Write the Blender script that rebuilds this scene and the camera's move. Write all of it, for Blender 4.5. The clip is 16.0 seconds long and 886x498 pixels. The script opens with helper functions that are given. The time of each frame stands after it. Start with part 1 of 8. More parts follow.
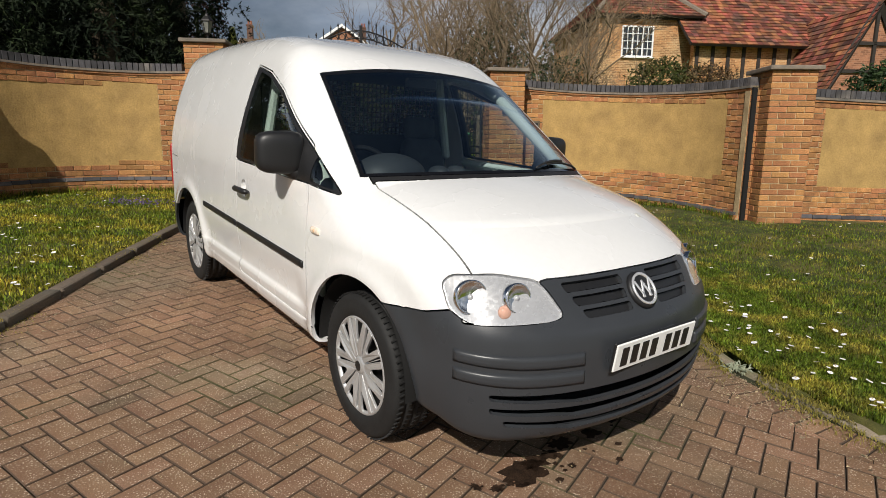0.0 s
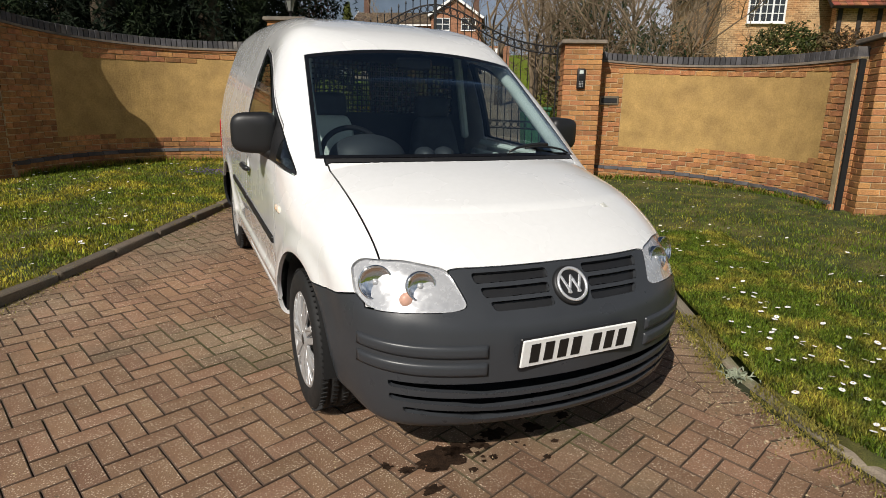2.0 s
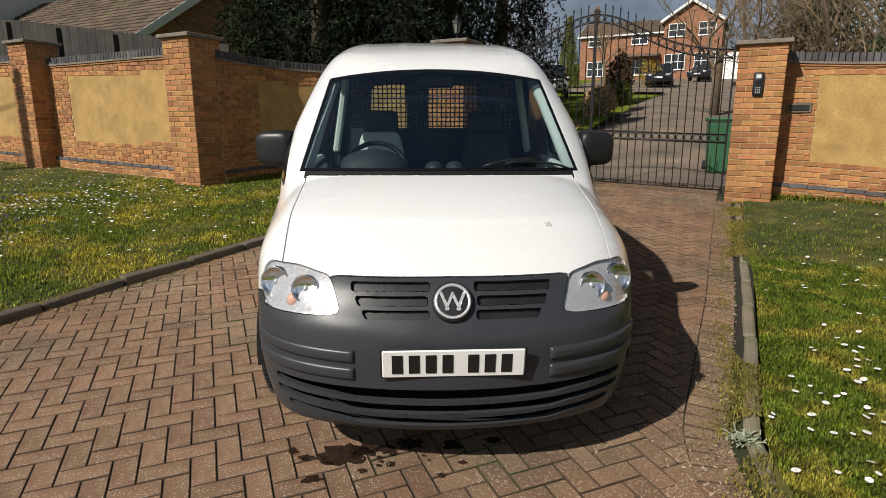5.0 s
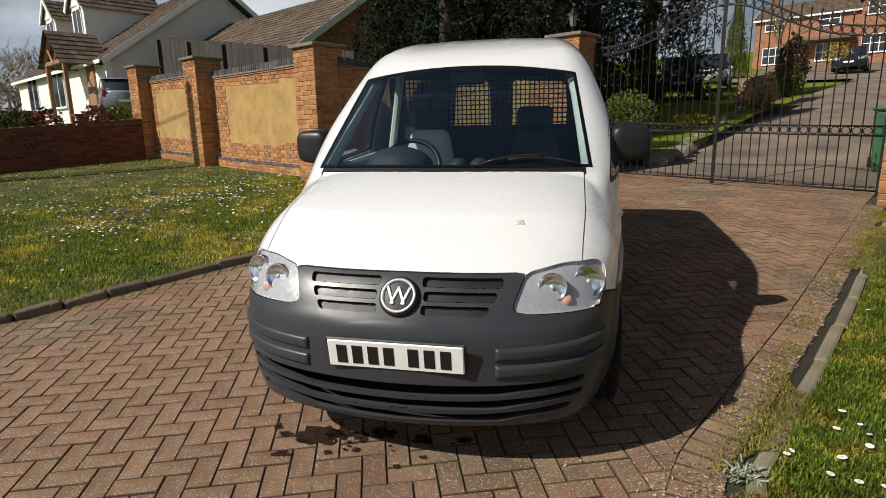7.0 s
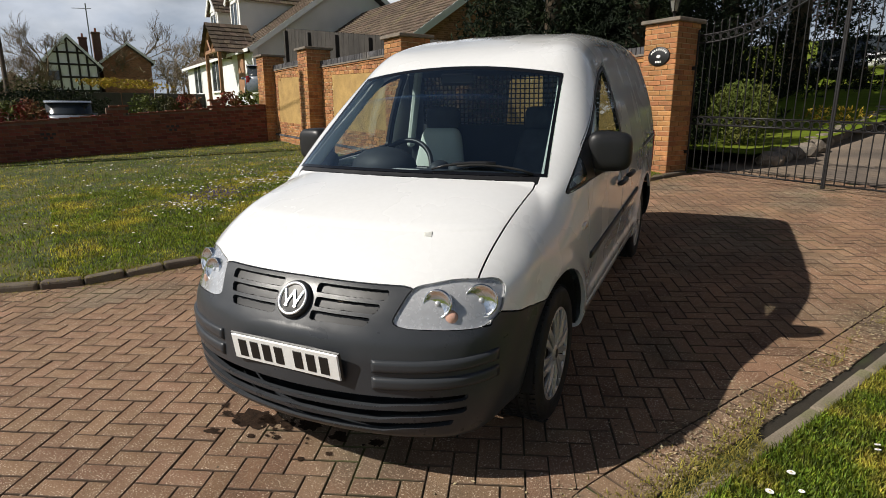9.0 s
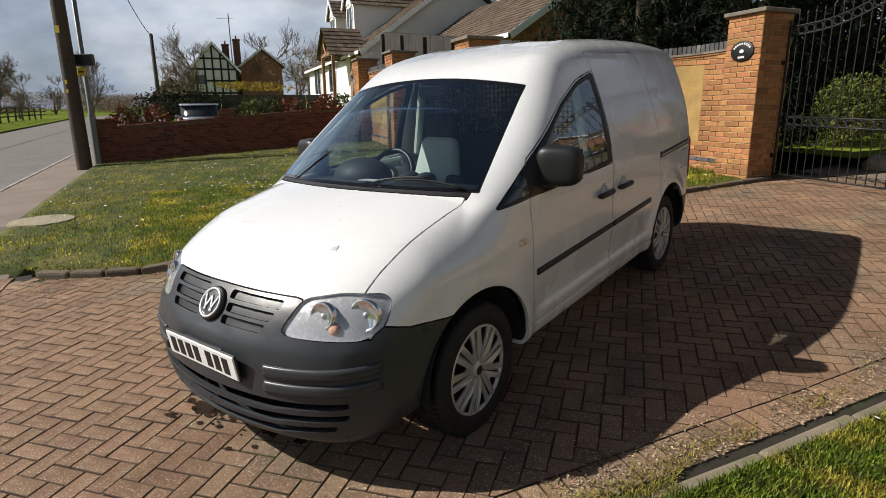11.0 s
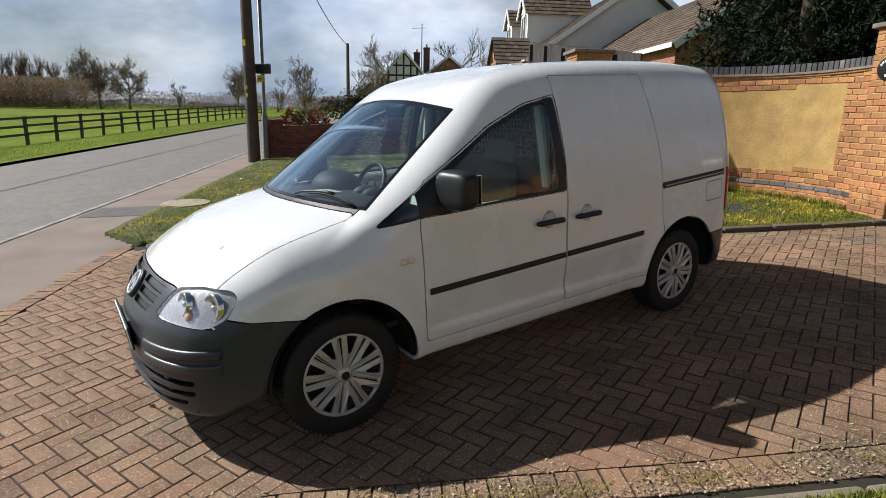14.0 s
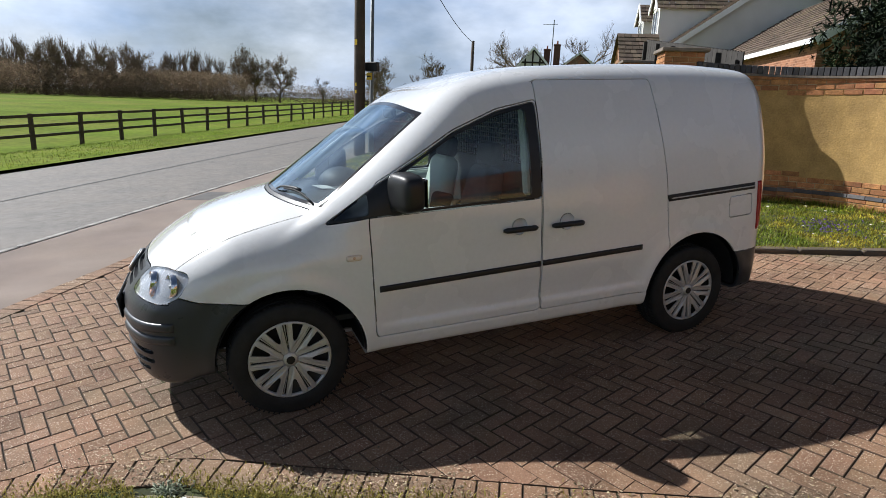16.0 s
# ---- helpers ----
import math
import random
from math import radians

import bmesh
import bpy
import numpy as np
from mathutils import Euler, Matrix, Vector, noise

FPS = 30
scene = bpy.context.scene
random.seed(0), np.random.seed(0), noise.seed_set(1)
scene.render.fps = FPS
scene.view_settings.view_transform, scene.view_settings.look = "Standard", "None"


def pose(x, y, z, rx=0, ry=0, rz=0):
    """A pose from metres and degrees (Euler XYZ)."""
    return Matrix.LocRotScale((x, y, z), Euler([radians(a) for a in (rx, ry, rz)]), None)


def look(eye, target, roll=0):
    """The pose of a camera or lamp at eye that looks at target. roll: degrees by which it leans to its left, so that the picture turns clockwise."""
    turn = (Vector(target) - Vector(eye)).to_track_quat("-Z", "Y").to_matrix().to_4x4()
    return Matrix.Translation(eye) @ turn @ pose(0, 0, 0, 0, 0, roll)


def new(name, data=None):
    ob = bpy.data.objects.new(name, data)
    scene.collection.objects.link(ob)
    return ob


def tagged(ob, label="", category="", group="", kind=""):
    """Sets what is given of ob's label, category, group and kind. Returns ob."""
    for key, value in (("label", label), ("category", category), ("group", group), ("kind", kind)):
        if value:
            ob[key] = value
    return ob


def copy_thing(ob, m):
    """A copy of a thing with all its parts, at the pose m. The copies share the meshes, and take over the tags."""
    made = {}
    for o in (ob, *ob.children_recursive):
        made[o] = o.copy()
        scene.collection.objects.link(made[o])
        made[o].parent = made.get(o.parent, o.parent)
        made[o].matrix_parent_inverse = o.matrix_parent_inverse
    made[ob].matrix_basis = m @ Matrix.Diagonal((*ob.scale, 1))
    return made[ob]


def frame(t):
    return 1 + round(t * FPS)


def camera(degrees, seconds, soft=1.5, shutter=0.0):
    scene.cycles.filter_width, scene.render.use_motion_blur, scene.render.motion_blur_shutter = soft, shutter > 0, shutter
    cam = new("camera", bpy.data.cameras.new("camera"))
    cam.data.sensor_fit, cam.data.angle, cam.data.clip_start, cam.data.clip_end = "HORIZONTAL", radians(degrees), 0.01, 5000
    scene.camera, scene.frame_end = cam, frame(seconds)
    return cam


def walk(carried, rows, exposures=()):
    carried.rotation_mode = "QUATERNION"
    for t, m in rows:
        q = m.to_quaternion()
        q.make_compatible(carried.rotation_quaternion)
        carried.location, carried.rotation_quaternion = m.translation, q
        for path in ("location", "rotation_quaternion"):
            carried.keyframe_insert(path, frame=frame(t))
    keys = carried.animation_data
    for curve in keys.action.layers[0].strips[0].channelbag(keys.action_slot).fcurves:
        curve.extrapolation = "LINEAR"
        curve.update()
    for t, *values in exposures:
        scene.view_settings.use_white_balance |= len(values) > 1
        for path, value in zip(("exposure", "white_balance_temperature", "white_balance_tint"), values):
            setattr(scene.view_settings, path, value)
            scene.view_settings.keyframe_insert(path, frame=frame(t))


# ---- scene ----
cam = camera(75.9, 16.0, 0.85)
PATH = [
    (0, (-1.938, -2.071, 1.236), (-0.759, -0.496, 0.878), 0.5),
    (0.5, (-1.797, -2.208, 1.259), (-0.721, -0.564, 0.885), 0.4),
    (1, (-1.657, -2.312, 1.271), (-0.672, -0.618, 0.87), 0.5),
    (1.5, (-1.494, -2.365, 1.279), (-0.589, -0.637, 0.834), 1.0),
    (2, (-1.325, -2.437, 1.29), (-0.48, -0.681, 0.837), 1.0),
    (2.5, (-1.132, -2.568, 1.299), (-0.357, -0.777, 0.859), 0.9),
    (3, (-0.965, -2.633, 1.281), (-0.288, -0.801, 0.847), 0.9),
    (3.5, (-0.772, -2.664, 1.294), (-0.218, -0.79, 0.865), 0.9),
    (4, (-0.581, -2.71, 1.298), (-0.169, -0.8, 0.868), 0.7),
    (4.2, (-0.493, -2.738, 1.302), (-0.142, -0.816, 0.875), 0.7),
    (6.3, (0.361, -2.825, 1.315), (0.096, -0.884, 0.911), -1.3),
    (6.5, (0.426, -2.824, 1.309), (0.116, -0.89, 0.906), -1.3),
    (7, (0.606, -2.754, 1.296), (0.182, -0.844, 0.88), -1.0),
    (7.5, (0.791, -2.68, 1.313), (0.248, -0.806, 0.873), -1.5),
    (8, (1.051, -2.634, 1.342), (0.38, -0.799, 0.917), -1.3),
    (8.5, (1.25, -2.549, 1.35), (0.493, -0.749, 0.918), -0.7),
    (9, (1.438, -2.446, 1.384), (0.593, -0.693, 0.922), -0.1),
    (9.2, (1.508, -2.411, 1.396), (0.624, -0.679, 0.926), -0.3),
    (11.3, (2.329, -1.944, 1.48), (1.076, -0.455, 1.018), -0.2),
    (11.5, (2.428, -1.887, 1.487), (1.126, -0.438, 1.032), 0.2),
    (12, (2.614, -1.758, 1.489), (1.251, -0.363, 1.048), 0.6),
    (12.5, (2.765, -1.579, 1.515), (1.337, -0.254, 1.064), 0.9),
    (13, (2.929, -1.411, 1.536), (1.427, -0.168, 1.09), 1.1),
    (13.5, (3.125, -1.257, 1.554), (1.575, -0.077, 1.103), 1.4),
    (14, (3.226, -1.104, 1.555), (1.626, 0.006, 1.103), 1.3),
    (14.5, (3.344, -0.939, 1.588), (1.691, 0.083, 1.115), 1.8),
    (15, (3.513, -0.748, 1.608), (1.802, 0.178, 1.146), 2.4),
    (15.5, (3.627, -0.556, 1.603), (1.871, 0.277, 1.132), 2.0),
    (16, (3.694, -0.338, 1.621), (1.894, 0.393, 1.145), 2.4),
]
walk(cam, [(t, look(eye, target, roll)) for t, eye, target, roll in PATH], [(0, -0.09, 6550, 10), (3.5, -0.05, 6550, 10), (7, 0.04, 6550, 10), (9, 0.11, 6550, 10), (12.5, 0.36, 6350, 10), (16, 0.54, 5950, 10)])

# ---------------- light ----------------
SUN_FROM = Vector((-0.60, -0.49, 0.65)).normalized()
world = bpy.data.worlds.new("sky")
scene.world = world
world.use_nodes = True
wn, wl = world.node_tree.nodes, world.node_tree.links
wn.clear()
w_out, w_bg, w_sky = wn.new("ShaderNodeOutputWorld"), wn.new("ShaderNodeBackground"), wn.new("ShaderNodeTexSky")
w_sky.sky_type, w_sky.sun_disc = "NISHITA", False
w_sky.sun_elevation = math.asin(SUN_FROM.z)
w_sky.sun_rotation = math.atan2(SUN_FROM.x, SUN_FROM.y)
w_sky.air_density, w_sky.dust_density, w_sky.ozone_density = 1.0, 1.0, 1.0
w_co, w_map, w_n, w_r, w_mix = wn.new("ShaderNodeTexCoord"), wn.new("ShaderNodeMapping"), wn.new("ShaderNodeTexNoise"), wn.new("ShaderNodeValToRGB"), wn.new("ShaderNodeMixRGB")
w_map.inputs["Scale"].default_value = (1.0, 1.0, 2.3)
w_map.inputs["Location"].default_value = (0.35, 0.1, 0.2)
w_n.inputs["Scale"].default_value, w_n.inputs["Detail"].default_value, w_n.inputs["Roughness"].default_value = 2.1, 9.0, 0.56
w_r.color_ramp.elements[0].position, w_r.color_ramp.elements[1].position = 0.30, 0.62
w_n2, w_r2 = wn.new("ShaderNodeTexNoise"), wn.new("ShaderNodeValToRGB")
w_n2.inputs["Scale"].default_value, w_n2.inputs["Detail"].default_value = 3.3, 7.0
w_r2.color_ramp.elements[0].position, w_r2.color_ramp.elements[1].position = 0.36, 0.66
w_r2.color_ramp.elements[0].color, w_r2.color_ramp.elements[1].color = (10.0, 12.6, 17.0, 1), (23.0, 24.0, 25.6, 1)
wl.new(w_co.outputs["Generated"], w_map.inputs["Vector"])
wl.new(w_map.outputs["Vector"], w_n.inputs["Vector"])
wl.new(w_map.outputs["Vector"], w_n2.inputs["Vector"])
wl.new(w_n.outputs["Fac"], w_r.inputs["Fac"])
wl.new(w_n2.outputs["Fac"], w_r2.inputs["Fac"])
w_sep, w_low, w_mul = wn.new("ShaderNodeSeparateXYZ"), wn.new("ShaderNodeMapRange"), wn.new("ShaderNodeMath")
w_mul.operation = "MULTIPLY"
for key, value in (("From Min", 0.28), ("From Max", 0.58), ("To Min", 1.0), ("To Max", 0.03)):
    w_low.inputs[key].default_value = value
wl.new(w_co.outputs["Generated"], w_sep.inputs[0])
wl.new(w_sep.outputs["Z"], w_low.inputs["Value"])
wl.new(w_r.outputs["Color"], w_mul.inputs[0])
wl.new(w_low.outputs[0], w_mul.inputs[1])
wl.new(w_mul.outputs[0], w_mix.inputs["Fac"])
wl.new(w_sky.outputs["Color"], w_mix.inputs["Color1"])
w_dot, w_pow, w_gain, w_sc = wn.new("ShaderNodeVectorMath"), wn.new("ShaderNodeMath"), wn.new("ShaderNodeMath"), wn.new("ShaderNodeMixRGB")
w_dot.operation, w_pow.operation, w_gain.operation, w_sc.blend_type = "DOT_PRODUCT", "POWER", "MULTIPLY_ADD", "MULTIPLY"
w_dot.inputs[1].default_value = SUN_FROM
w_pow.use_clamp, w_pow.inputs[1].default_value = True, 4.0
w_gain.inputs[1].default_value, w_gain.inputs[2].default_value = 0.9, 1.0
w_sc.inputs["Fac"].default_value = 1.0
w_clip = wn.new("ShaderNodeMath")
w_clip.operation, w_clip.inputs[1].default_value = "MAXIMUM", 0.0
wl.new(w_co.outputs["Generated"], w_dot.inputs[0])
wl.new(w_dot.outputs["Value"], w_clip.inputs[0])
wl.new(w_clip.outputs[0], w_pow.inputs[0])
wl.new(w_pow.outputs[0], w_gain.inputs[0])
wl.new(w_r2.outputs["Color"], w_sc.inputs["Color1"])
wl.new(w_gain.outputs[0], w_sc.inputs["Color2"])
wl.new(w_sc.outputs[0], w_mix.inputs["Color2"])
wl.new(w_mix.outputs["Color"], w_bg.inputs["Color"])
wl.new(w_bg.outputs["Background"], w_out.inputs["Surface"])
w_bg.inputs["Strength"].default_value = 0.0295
sun = new("sun", bpy.data.lights.new("sun", "SUN"))
sun.data.energy, sun.data.angle, sun.data.color = 5.0, radians(0.55), (1.0, 0.95, 0.87)
sun.matrix_world = look(SUN_FROM * 60, (0, 0, 0))

# ---------------- materials ----------------
def mat(name, color=(0.5, 0.5, 0.5), rough=0.6, metal=0.0, vary=0.12, scale=6.0, fine=90.0, bump=0.0, bump_scale=None,
        rand=0.0, second=None, second_at=(0.5, 0.65), second_scale=2.0, coat=0.0, alpha=1.0, trans=0.0, ior=1.45, island=False, spec=0.5, flecks=None, sheer=0.0, courses=None):
    """A procedural material: a base colour with coarse and fine variation, an optional second colour in patches, random tone per piece, bump."""
    m = bpy.data.materials.new(name)
    m.use_nodes = True
    nt = m.node_tree
    nn, ln = nt.nodes, nt.links
    b = nn["Principled BSDF"]
    b.inputs["Roughness"].default_value, b.inputs["Metallic"].default_value = rough, metal
    b.inputs["Coat Weight"].default_value, b.inputs["Transmission Weight"].default_value = coat, trans
    b.inputs["Coat Roughness"].default_value = 0.04
    b.inputs["IOR"].default_value, b.inputs["Specular IOR Level"].default_value = ior, spec
    co = nn.new("ShaderNodeTexCoord")
    col = nn.new("ShaderNodeRGB")
    col.outputs[0].default_value = (*color, 1)
    out = col.outputs[0]

    def noise_of(sc, detail=4.0):
        n = nn.new("ShaderNodeTexNoise")
        n.inputs["Scale"].default_value, n.inputs["Detail"].default_value = sc, detail
        ln.new(co.outputs["Object"], n.inputs["Vector"])
        return n.outputs["Fac"]

    def mixed(fac, a, c2, kind="MIX"):
        x = nn.new("ShaderNodeMixRGB")
        x.blend_type = kind
        for s, v in (("Fac", fac), ("Color1", a), ("Color2", c2)):
            if isinstance(v, bpy.types.NodeSocket):
                ln.new(v, x.inputs[s])
            else:
                x.inputs[s].default_value = v
        return x.outputs[0]

    def ranged(v, lo, hi, a=0.0, c=1.0):
        r = nn.new("ShaderNodeMapRange")
        r.inputs["From Min"].default_value, r.inputs["From Max"].default_value = lo, hi
        r.inputs["To Min"].default_value, r.inputs["To Max"].default_value = a, c
        ln.new(v, r.inputs["Value"])
        return r.outputs[0]

    if second:
        out = mixed(ranged(noise_of(second_scale, 6.0), *second_at), out, (*second, 1))
    if courses:
        # brickwork too far off to be laid singly: joints along x or y, courses up z
        sp, ad, cb, bk = nn.new("ShaderNodeSeparateXYZ"), nn.new("ShaderNodeMath"), nn.new("ShaderNodeCombineXYZ"), nn.new("ShaderNodeTexBrick")
        ln.new(co.outputs["Object"], sp.inputs[0])
        ln.new(sp.outputs["X"], ad.inputs[0]), ln.new(sp.outputs["Y"], ad.inputs[1])
        ln.new(ad.outputs[0], cb.inputs["X"]), ln.new(sp.outputs["Z"], cb.inputs["Y"])
        ln.new(cb.outputs[0], bk.inputs["Vector"])
        for key, value in (("Scale", 1.0), ("Mortar Size", 0.011), ("Mortar Smooth", 0.2), ("Brick Width", 0.225), ("Row Height", 0.075), ("Bias", 0.0)):
            bk.inputs[key].default_value = value
        bk.inputs["Color1"].default_value, bk.inputs["Color2"].default_value, bk.inputs["Mortar"].default_value = (0.62, 0.58, 0.55, 1), (1.35, 1.3, 1.2, 1), (*courses, 1)
        out = mixed(1.0, out, bk.outputs["Color"], "MULTIPLY")
    if rand:
        if island:
            rnd = nn.new("ShaderNodeNewGeometry").outputs["Random Per Island"]
        else:
            rnd = nn.new("ShaderNodeObjectInfo").outputs["Random"]
        h = nn.new("ShaderNodeHueSaturation")
        ln.new(ranged(rnd, 0, 1, 1 - rand, 1 + rand), h.inputs["Value"])
        mul = nn.new("ShaderNodeMath")
        mul.operation = "MULTIPLY"
        mul.inputs[1].default_value = 7.13
        fr = nn.new("ShaderNodeMath")
        fr.operation = "FRACT"
        ln.new(rnd, mul.inputs[0]), ln.new(mul.outputs[0], fr.inputs[0])
        ln.new(ranged(fr.outputs[0], 0, 1, 0.5 - rand * 0.035, 0.5 + rand * 0.035), h.inputs["Hue"])
        ln.new(out, h.inputs["Color"])
        out = h.outputs[0]
    if vary:
        out = mixed(1.0, out, ranged(noise_of(scale), 0.25, 0.75, 1 - vary, 1 + vary), "MULTIPLY")
        out = mixed(1.0, out, ranged(noise_of(fine, 2.0), 0.25, 0.75, 1 - vary, 1 + vary), "MULTIPLY")
        ln.new(ranged(noise_of(scale * 1.7), 0.3, 0.7, max(rough - 0.08, 0.02), min(rough + 0.08, 1)), b.inputs["Roughness"])
    if flecks:
        v = nn.new("ShaderNodeTexVoronoi")
        v.inputs["Scale"].default_value = 110.0
        ln.new(co.outputs["Object"], v.inputs["Vector"])
        chips = mixed(1.0, ranged(v.outputs["Distance"], 0.22, 0.36, 1.0, 0), ranged(noise_of(70.0, 1.0), 0.37, 0.60, 0.0, 0.95), "MULTIPLY")
        out = mixed(mixed(1.0, chips, ranged(noise_of(2.6), 0.36, 0.60, 0.45, 1.0), "MULTIPLY"), out, (*flecks, 1))
    ln.new(out, b.inputs["Base Color"])
    if bump:
        bp = nn.new("ShaderNodeBump")
        bp.inputs["Strength"].default_value, bp.inputs["Distance"].default_value = min(1.0, bump), 0.004
        ln.new(noise_of(bump_scale or fine, 5.0), bp.inputs["Height"])
        ln.new(bp.outputs[0], b.inputs["Normal"])
    if sheer:
        # thin leaves let light through
        tl, mx = nn.new("ShaderNodeBsdfTranslucent"), nn.new("ShaderNodeMixShader")
        mx.inputs[0].default_value = sheer
        ln.new(out, tl.inputs["Color"])
        ln.new(b.outputs[0], mx.inputs[1]), ln.new(tl.outputs[0], mx.inputs[2])
        ln.new(mx.outputs[0], nn["Material Output"].inputs["Surface"])
    return m


def glass(name, tint=(0.75, 0.85, 0.85), strength=0.75, ior=1.5, gloss=(0.93, 0.97, 1.0)):
    """Thin window glass: clear, tinted, with a mirror-like gloss that grows at grazing angles."""
    m = bpy.data.materials.new(name)
    m.use_nodes = True
    nn, ln = m.node_tree.nodes, m.node_tree.links
    nn.clear()
    out, mix, tr, gl, lw = nn.new("ShaderNodeOutputMaterial"), nn.new("ShaderNodeMixShader"), nn.new("ShaderNodeBsdfTransparent"), nn.new("ShaderNodeBsdfGlossy"), nn.new("ShaderNodeLayerWeight")
    tr.inputs["Color"].default_value = (*(c * strength for c in tint), 1)
    gl.inputs["Roughness"].default_value, gl.inputs["Color"].default_value = 0.015, (*gloss, 1)
    lw.inputs["Blend"].default_value = 0.5
    # gloss of one face by its angle, the same from inside and outside
    f0 = ((ior - 1) / (ior + 1)) ** 2
    up, fr = nn.new("ShaderNodeMath"), nn.new("ShaderNodeMath")
    up.operation, fr.operation = "POWER", "MULTIPLY_ADD"
    up.inputs[1].default_value, fr.inputs[1].default_value, fr.inputs[2].default_value = 4.2, 1 - f0, f0
    ln.new(lw.outputs["Facing"], up.inputs[0]), ln.new(up.outputs[0], fr.inputs[0])
    # both faces of the pane reflect: 2F / (1 + F)
    add, div = nn.new("ShaderNodeMath"), nn.new("ShaderNodeMath")
    add.operation, div.operation = "ADD", "DIVIDE"
    add.inputs[1].default_value = 1.0
    twice = nn.new("ShaderNodeMath")
    twice.operation = "MULTIPLY"
    twice.inputs[1].default_value = 2.0
    ln.new(fr.outputs[0], add.inputs[0]), ln.new(fr.outputs[0], twice.inputs[0])
    ln.new(twice.outputs[0], div.inputs[0]), ln.new(add.outputs[0], div.inputs[1])
    ln.new(div.outputs[0], mix.inputs[0]), ln.new(tr.outputs[0], mix.inputs[1]), ln.new(gl.outputs[0], mix.inputs[2])
    ln.new(mix.outputs[0], out.inputs["Surface"])
    return m


M = {}
M["paint"] = mat("white_van_paint", (0.79, 0.79, 0.785), 0.26, vary=0.02, scale=1.5, fine=40, coat=1.0)
M["plastic"] = mat("grey_bumper_plastic", (0.036, 0.039, 0.044), 0.33, vary=0.07, scale=5, fine=300, bump=0.06, bump_scale=900)
M["black"] = mat("black_plastic", (0.014, 0.014, 0.015), 0.42, vary=0.08, scale=5, fine=300, bump=0.05, bump_scale=700)
M["void"] = mat("dark_cavity", (0.008, 0.008, 0.008), 0.9, vary=0.05)
M["rubber"] = mat("tyre_rubber", (0.011, 0.011, 0.011), 0.75, vary=0.2, scale=8, fine=150, bump=0.15)
M["cap"] = mat("silver_hubcap", (0.52, 0.52, 0.52), 0.42, metal=0.55, vary=0.06, scale=9, fine=120)
M["chrome"] = mat("chrome", (0.78, 0.78, 0.79), 0.12, metal=1.0, vary=0.03)
M["reflector"] = mat("lamp_reflector", (0.52, 0.52, 0.53), 0.24, metal=0.35, vary=0.06, scale=30)
M["amber_pale"] = mat("amber_bulb_glass", (0.62, 0.36, 0.27), 0.15, vary=0.05, coat=0.6)
M["frit"] = mat("black_glass_border", (0.006, 0.006, 0.007), 0.05, vary=0.02, coat=0.5)
M["lens"] = glass("lamp_lens", (0.95, 0.96, 0.97), 0.98, 1.12)
M["glass"] = glass("windscreen_glass", (0.88, 0.96, 0.97), 0.92, 1.75, (0.74, 0.89, 1.0))
M["sideglass"] = glass("side_glass", (0.88, 0.96, 0.92), 0.88, 1.45)
M["amber"] = mat("amber_lens", (0.72, 0.48, 0.30), 0.2, vary=0.05, coat=0.5)
M["repeater"] = mat("clear_repeater_lens", (0.80, 0.68, 0.56), 0.15, vary=0.06, scale=60, coat=0.6)
M["redlens"] = mat("red_tail_lens", (0.35, 0.02, 0.02), 0.2, vary=0.05, coat=0.5)
M["plate"] = mat("white_plate", (0.80, 0.80, 0.78), 0.35, vary=0.04, scale=20)
M["ink"] = mat("plate_black", (0.012, 0.012, 0.012), 0.4, vary=0.02)
M["seat"] = mat("dark_seat_cloth", (0.05, 0.055, 0.062), 0.9, vary=0.2, scale=14, fine=400, bump=0.2)
# pale cab trim; also the driver's seat back, painted as sunlit
M["pale_trim_lit_seat"] = mat("pale_trim_and_sunlit_seat", (0.58, 0.64, 0.60), 0.7, vary=0.06)
M["bright"] = mat("bright_badge_metal", (0.86, 0.86, 0.87), 0.28, metal=0.65, vary=0.03)
M["dash"] = mat("dashboard_plastic", (0.030, 0.034, 0.040), 0.62, vary=0.1, fine=500, bump=0.1)
M["brick"] = mat("buff_red_brick", (0.375, 0.175, 0.066), 0.88, vary=0.34, scale=14, fine=110, bump=0.9, bump_scale=90, rand=0.27, second=(0.285, 0.125, 0.055), second_at=(0.46, 0.66), second_scale=2.6, island=True)
M["brick_one"] = mat("buff_red_brick_piece", (0.375, 0.175, 0.066), 0.88, vary=0.34, scale=14, fine=110, bump=0.9, bump_scale=90, rand=0.27, second=(0.285, 0.125, 0.055), second_at=(0.46, 0.66), second_scale=2.6)
M["mortar"] = mat("lime_mortar", (0.46, 0.35, 0.20), 0.95, vary=0.3, scale=5, fine=120, bump=0.6, second=(0.22, 0.16, 0.09), second_at=(0.48, 0.66), second_scale=2.0)
M["render"] = mat("ochre_render", (0.40, 0.258, 0.092), 0.95, vary=0.17, scale=5, fine=48, bump=0.9, bump_scale=42, second=(0.325, 0.208, 0.078), second_at=(0.45, 0.70), second_scale=3.0)
M["coping"] = mat("blue_coping_brick", (0.065, 0.062, 0.066), 0.7, vary=0.3, scale=9, fine=120, bump=0.4, rand=0.35, island=True, second=(0.16, 0.14, 0.12), second_at=(0.55, 0.75))
M["stone"] = mat("weathered_cap_stone", (0.20, 0.165, 0.13), 0.9, vary=0.25, scale=9, fine=110, bump=0.5, second=(0.10, 0.095, 0.085), second_at=(0.5, 0.7))
